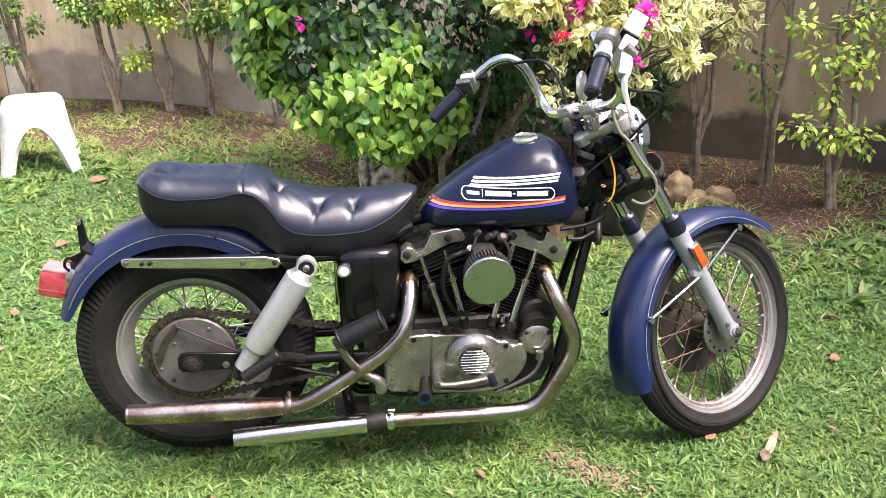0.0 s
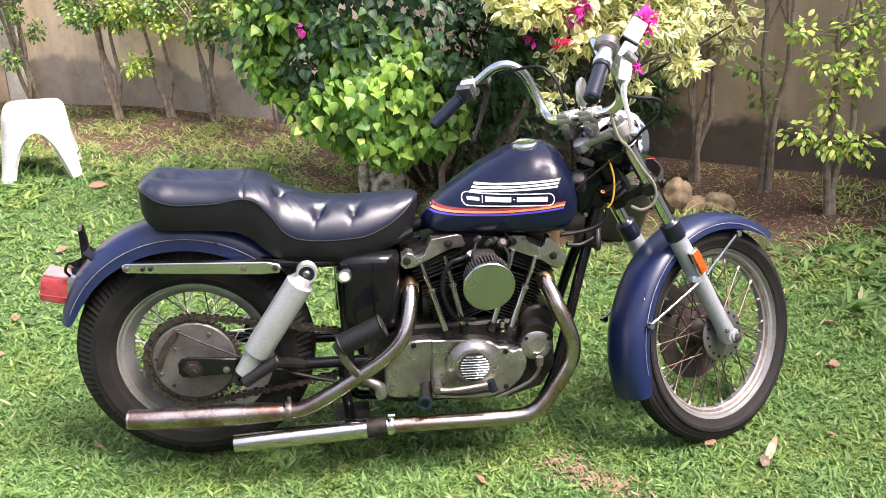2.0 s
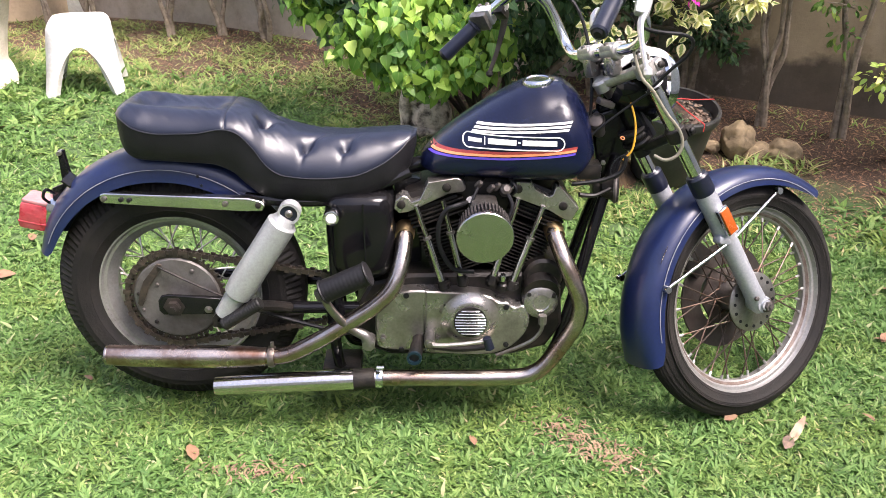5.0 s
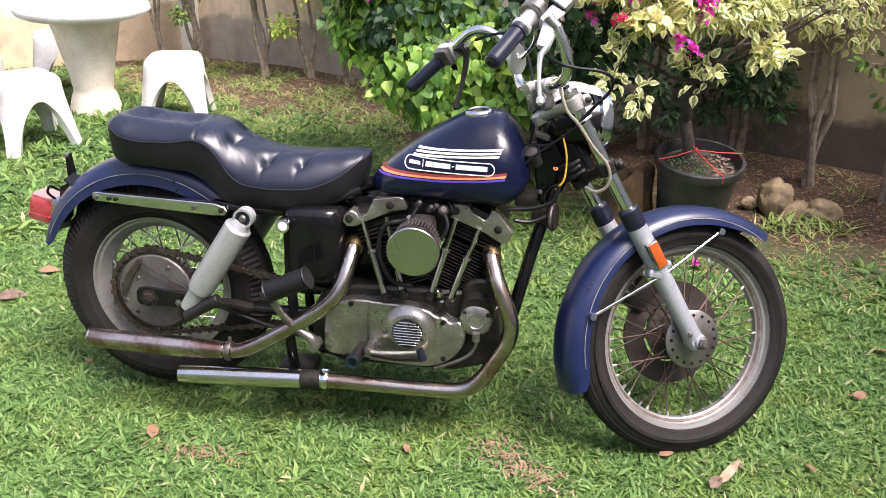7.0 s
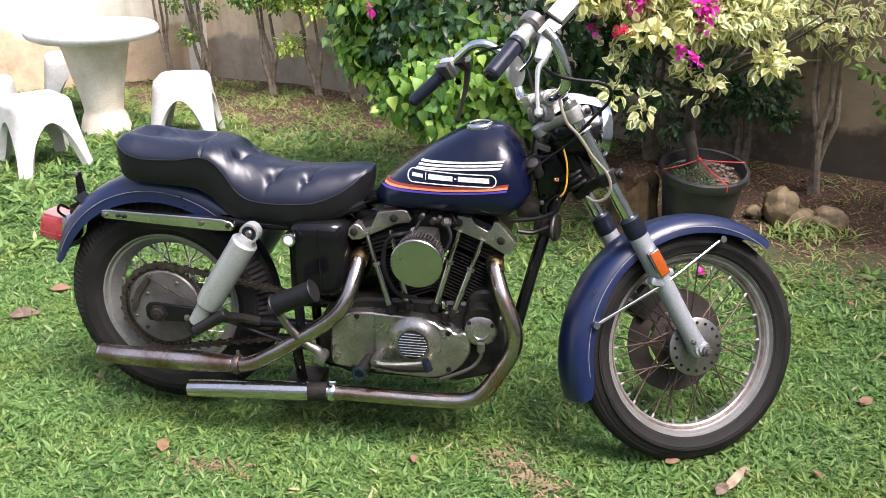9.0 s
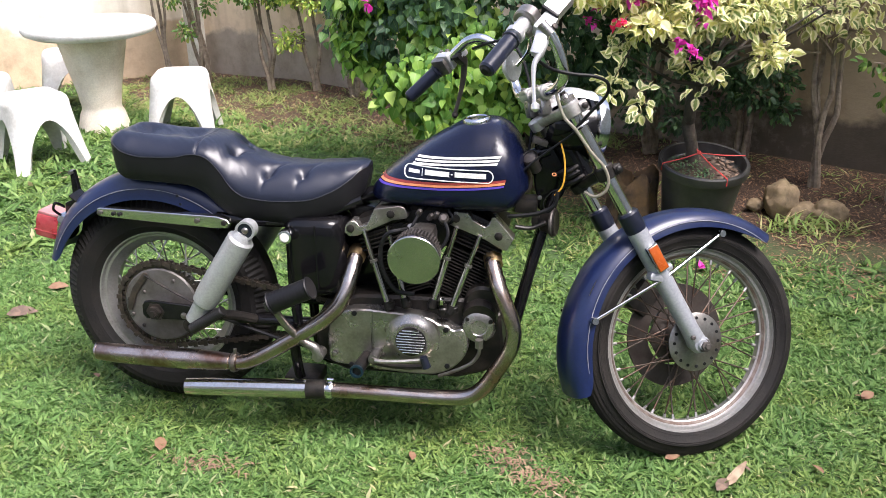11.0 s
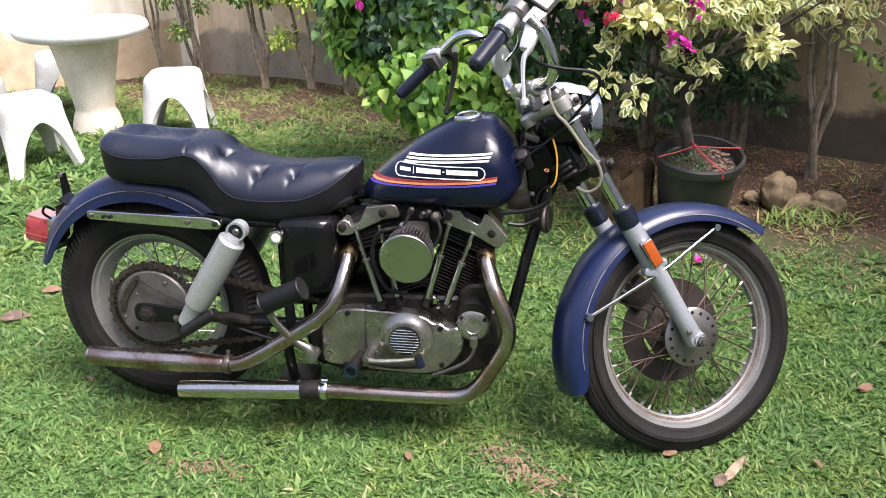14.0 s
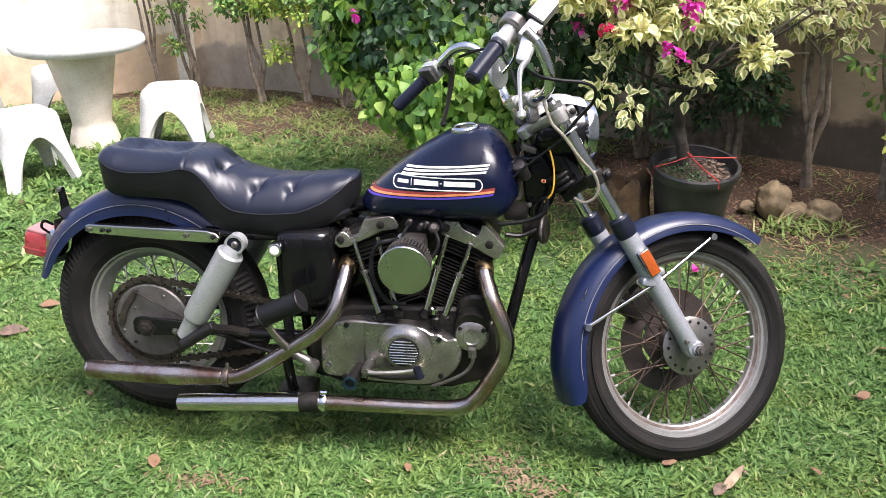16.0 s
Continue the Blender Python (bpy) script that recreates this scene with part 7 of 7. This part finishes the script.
# rocks, stump, driftwood
def rock(x, y, z, r, seed, label, material="rock", name="rock", group="stones in the bed"):
    bm = bmesh.new()
    bmesh.ops.create_icosphere(bm, subdivisions=4, radius=1.0)
    for v in bm.verts:
        n = v.co.normalized()
        k = 1 + 0.28 * noise.noise(n * 1.3 + Vector((seed, 0, 0))) + 0.12 * noise.noise(n * 3.5 + Vector((0, seed, 0))) + 0.04 * noise.noise(n * 9)
        v.co = Vector((n.x * r[0], n.y * r[1], n.z * r[2])) * k
    ob = part(name, bm, M[material], None, "", 60)
    ob.location = (x, y, z)
    return tagged(ob, label, name.replace("_", " "), group)


rock(2.115, 1.88, 0.055, (0.078, 0.075, 0.09), 1, "pale rounded field stone on the soil")
rock(2.325, 1.83, 0.015, (0.078, 0.075, 0.068), 2, "pale rounded field stone on the soil")
rock(2.215, 1.86, 0.0, (0.09, 0.06, 0.05), 3, "mossy low stone between two others")
rock(2.01, 1.9, 0.015, (0.04, 0.03, 0.03), 4, "small brown stone on the soil")
# a weathered seated figure, as one plain shape
bm = bmesh.new()
for c, r in (((0.0, 0.0, 0.2), (0.085, 0.1, 0.22)), ((0.06, -0.05, 0.1), (0.1, 0.09, 0.105)), ((-0.07, -0.06, 0.14), (0.03, 0.03, 0.2)), ((-0.01, -0.1, 0.02), (0.1, 0.05, 0.026))):
    tmp = bmesh.ops.create_icosphere(bm, subdivisions=4, radius=1.0, matrix=Matrix.Translation(c) @ Matrix.Diagonal((*r, 1)))
wobble(bm, 0.012, 12)
ob = tagged(part("garden_statue", bm, M["spotted"], None, "", 60), "weathered spotted plaster garden statue under the bush", "statue")
ob.location = (0.615, 2.25, gz(0.615, 2.25))
for i, (p, q, r) in enumerate((((0.86, 2.1, 0.0), (0.97, 2.05, 0.42), 0.022), ((1.0, 2.2, 0.0), (1.35, 2.3, 0.5), 0.03))):
    root = bmesh.new()
    branch(p, q, r, r * 0.6, 0.09, 7, 9, root, 40 + i)
    part("old_stem", root, M["bark"], bush)
stump = bmesh.new()
rings = []
for k, (r, h) in enumerate([(0.19, -0.03), (0.16, 0.03), (0.135, 0.1), (0.125, 0.18), (0.125, 0.26), (0.12, 0.33), (0.1, 0.37), (0.06, 0.34), (0.01, 0.32)]):
    row = []
    for q in range(96):
        a = 2 * math.pi * q / 96
        v = Vector((math.cos(a), math.sin(a), 0))
        rr = r * (1 + 0.2 * noise.noise(v * 2.2 + Vector((0, 0, h * 2))) + 0.13 * noise.noise(v * 6 + Vector((0, 0, h * 14))) + 0.06 * noise.noise(v * 24))
        row.append(stump.verts.new((rr * v.x, rr * v.y, h + (0.1 * noise.noise(v * 1.4 + Vector((5, 0, 0))) if h > 0.2 else 0))))
    rings.append(row)
for a, b in zip(rings, rings[1:]):
    for q in range(96):
        stump.faces.new((a[q], a[(q + 1) % 96], b[(q + 1) % 96], b[q]))
ob = tagged(part("tree_stump", stump, M["stump"], None, "", 60), "rotten brown tree stump beside the pot", "tree stump")
ob.location = (1.418, 1.596, 0.0)
ob.scale = (0.8, 0.8, 0.66)


# ---------- grass, litter, fallen leaves ----------
def blades(n, region, size, seed, keep=None, lean=1.0):
    g = np.random.default_rng(seed)
    x, y = g.uniform(region[0], region[1], n), g.uniform(region[2], region[3], n)
    ok = wall_gap(x, y) > 0.05
    if keep is not None:
        ok &= keep(x, y, g)
    x, y = x[ok], y[ok]
    n = len(x)
    a = g.uniform(0, 6.283, n)
    D = np.stack([np.cos(a) * lean, np.sin(a) * lean, g.uniform(0.35, 1.1, n)], 1)
    N = np.stack([-np.cos(a), -np.sin(a), np.full(n, 0.9)], 1) + g.normal(size=(n, 3)) * 0.25
    return np.stack([x, y, ground_z(x, y) - 0.004], 1), D, N, g.uniform(0.6, 1.35, n) * size


def bed_edge(x, y):
    """Metres in front of the wandering line where the lawn gives way to the bed."""
    width = np.interp(x, (-1.2, -0.6, -0.25, 0.05, 0.25, 0.7, 1.3, 2.3, 2.5, 2.8, 3.2), (0.8, 0.8, 0.68, 0.62, 0.9, 1.2, 1.25, 1.2, 1.06, 0.76, 0.6))
    return wall_gap(x, y) - (width + 0.05 * np.sin(5.1 * x) + 0.04 * np.sin(13 * x + 4 * y))


def on_lawn(x, y, g):
    bare = np.zeros(len(x))
    for cx, cy, rx, ry, k in ((1.07, -0.25, 0.1, 0.06, 0.9), (1.0, -0.19, 0.06, 0.04, 0.7), (1.15, -0.34, 0.06, 0.05, 0.7), (0.17, -0.345, 0.06, 0.04, 0.7), (0.31, -0.325, 0.05, 0.03, 0.6)):
        bare = np.maximum(bare, k * np.exp(-(((x - cx) / rx) ** 2 + ((y - cy) / ry) ** 2)))
    edge = np.clip(bed_edge(x, y) / 0.3 + 0.25 + 0.15 * np.sin(11 * x) * np.sin(9 * y), 0, 1)
    return g.uniform(0, 1, len(x)) < edge * (1 - bare)


def tufts(n, region, size, seed, spread):
    """Small rosettes of blades, each spreading from its own crown."""
    g = np.random.default_rng(seed)
    P, D, N, L = blades(n, region, size, seed, on_lawn)
    k = 5
    L = L * np.where(g.uniform(0, 1, len(L)) < 0.15, 1.5, 0.95)
    P, L = np.repeat(P, k, 0), np.repeat(L, k)
    m = len(P)
    a = g.uniform(0, 6.283, m)
    out = np.stack([np.cos(a), np.sin(a), np.zeros(m)], 1)
    P = P + out * (g.uniform(0.1, 1, m) * spread)[:, None]
    P[:, 2] = ground_z(P[:, 0], P[:, 1]) - 0.003 + 0.008 * g.uniform(0, 1, m) ** 2 * (size / 0.022)
    D = out + g.normal(size=(m, 3)) * 0.35
    D[:, 2] = np.abs(g.normal(0.7, 0.45, m))
    N = -out * 0.5 + g.normal(size=(m, 3)) * 0.3 + [0, 0, 1.0]
    return P, D, N, L * g.uniform(0.6, 1.25, m)


lawn = scatter_mesh("lawn_grass", GRASS, *[np.concatenate(a) for a in zip(
    tufts(58000, (-1.15, 2.35, -0.95, 0.85), 0.0205, 1, 0.0085),
    tufts(34000, (-3.0, 3.2, 0.8, 3.4), 0.0275, 2, 0.0105),
    tufts(9500, (-5.5, 0.5, 2.6, 6.4), 0.044, 3, 0.018),
    tufts(9000, (-6.0, 5.5, -5.4, -0.95), 0.075, 4, 0.045),
    tufts(3600, (-6.0, -1.15, -0.95, 3.0), 0.07, 6, 0.04),
    tufts(2400, (2.35, 5.5, -0.95, 1.5), 0.065, 7, 0.035))], M["grass"])
tagged(part("lawn_grass", lawn, M["grass"], None, "", 0), "short bright green broad-bladed lawn grass", "grass", kind="stuff")


def in_bed(x, y, g):
    e = bed_edge(x, y)
    clump = np.sin(7.3 * x + 2.1 * y + 1) * np.sin(6.1 * y - 1.7 * x + 2) + 0.7 * np.sin(17 * x + 5 * y) * np.sin(15 * y - 4 * x) + 0.5 * np.sin(29 * x - 8 * y) * np.sin(27 * y + 9 * x)
    return (e < 0.45) & (g.uniform(0, 1, len(x)) < np.clip(0.16 + 0.9 * clump, 0.09, 0.85) * (0.5 + 0.5 * np.clip(e + 0.7, 0, 1)) * np.interp(x, (1.2, 1.7, 2.7, 3.0), (1.0, 0.16, 0.16, 0.7)))


def by_stones(x, y, g):
    return g.uniform(0, 1, len(x)) < 0.9 * np.exp(-((x - 2.17) / 0.13) ** 2 - ((y - 1.72) / 0.07) ** 2) + 0.5 * np.exp(-((x - 2.36) / 0.08) ** 2 - ((y - 1.7) / 0.05) ** 2)


weeds = scatter_mesh("bed_weeds", THIN, *[np.concatenate(a) for a in zip(blades(280000, (-2.5, 3.4, 0.8, 5.0), 0.055, 5, in_bed, 0.8), blades(1500, (1.8, 2.6, 1.5, 1.9), 0.085, 8, by_stones, 0.6))], M["drygrass"])
tagged(part("bed_weeds", weeds, M["drygrass"], None, "", 0), "sparse yellow-green weeds on the soil bed", "weeds", kind="stuff")
g = np.random.default_rng(21)
x, y = g.uniform(-2.6, 3.4, 90000), g.uniform(0.6, 5.3, 90000)
ok = (bed_edge(x, y) < 0.25) & (wall_gap(x, y) > 0.03)
x, y = x[ok], y[ok]
n = len(x)
a = g.uniform(0, 6.28, n)
litter = scatter_mesh("leaf_litter", GRASS, np.stack([x, y, ground_z(x, y) + 0.006], 1), np.stack([np.cos(a), np.sin(a), g.normal(0, 0.2, n)], 1), np.stack([g.normal(0, 0.3, n), g.normal(0, 0.3, n), np.ones(n)], 1), g.uniform(0.006, 0.026, n) * g.uniform(0.6, 1.7, n), M["chips"])
tagged(part("leaf_litter", litter, M["chips"], None, "", 0), "brown leaf litter scattered over the soil bed", "leaf litter", kind="stuff")
k = g.uniform(-1, 1, 330)
x = np.concatenate([1.07 + 0.1 * k + g.normal(0, 0.032, 330), g.normal(0.2, 0.07, 120)])
y = np.concatenate([-0.255 - 0.085 * k + g.normal(0, 0.036, 330), g.normal(-0.34, 0.02, 120)])
n, a = len(x), g.uniform(0, 6.28, 450)
clip = scatter_mesh("dry_clippings", BLADE, np.stack([x, y, ground_z(x, y) + 0.012], 1), np.stack([np.cos(a), np.sin(a), g.normal(0, 0.1, n)], 1), np.tile([0, 0, 1.0], (n, 1)), g.uniform(0.01, 0.03, n), M["clippings"])
tagged(part("dry_clippings", clip, M["clippings"], None, "", 0), "dry reddish-brown clippings lying in the lawn", "clippings", kind="stuff")
for i, (x, y, s, m, turn) in enumerate([(1.628, -0.211, 0.095, "paleleaf", -38), (1.661, -0.168, 0.03, "brownleaf", 40), (1.591, -0.252, 0.06, "brownleaf", -36), (0.048, -0.28, 0.065, "deadleaf", 20), (-0.832, 0.425, 0.11, "brownleaf", -75), (-0.321, 0.038, 0.035, "deadleaf", 50),
    (1.471, -0.149, 0.045, "deadleaf", -70), (1.169, -0.363, 0.035, "paleleaf", 80), (0.766, -0.241, 0.04, "deadleaf", 10), (-0.822, 0.654, 0.08, "deadleaf", -80), (2.081, 0.249, 0.06, "deadleaf", -50), (1.852, -0.143, 0.04, "deadleaf", 30), (2.058, 0.24, 0.04, "deadleaf", 70), (2.231, 0.546, 0.06, "deadleaf", 60),
    (-0.895, 2.771, 0.1, "deadleaf", 80), (-0.896, 2.562, 0.11, "deadleaf", -60), (-0.836, 0.95, 0.06, "deadleaf", 15), (-0.837, 1.616, 0.07, "deadleaf", -30), (-0.67, 1.7, 0.06, "deadleaf", 75), (-1.451, 2.166, 0.1, "deadleaf", 100), (-1.599, 2.006, 0.07, "deadleaf", 140)]):
    me = scatter_mesh("fallen_leaf", STRIP if m == "paleleaf" else OVAL, [(0, -s / 2, 0)], [(0, 1, 0.15)], [(0.2, 0, 1)], [s], M[m])
    ob = part("fallen_leaf", me, M[m], None, "", 0)
    ob.matrix_world = pose(x, y, gz(x, y) + 0.02, 6, 5, turn)
    tagged(ob, "curled pale dry leaf on the grass" if m == "paleleaf" else "curled brown dry leaf on the grass", "leaf", "fallen leaves")
petal = part("fallen_petal", scatter_mesh("fallen_petal", HEART, *leaves_in([(0, 0, 0.012)], 4, 0.01, 0.03, -0.2, None, 70), M["bract"]), M["bract"], None, "", 0)
petal.location = (1.684, 1.142, gz(1.684, 1.142) + 0.015)
tagged(petal, "fallen magenta flower lying on the grass", "flower")
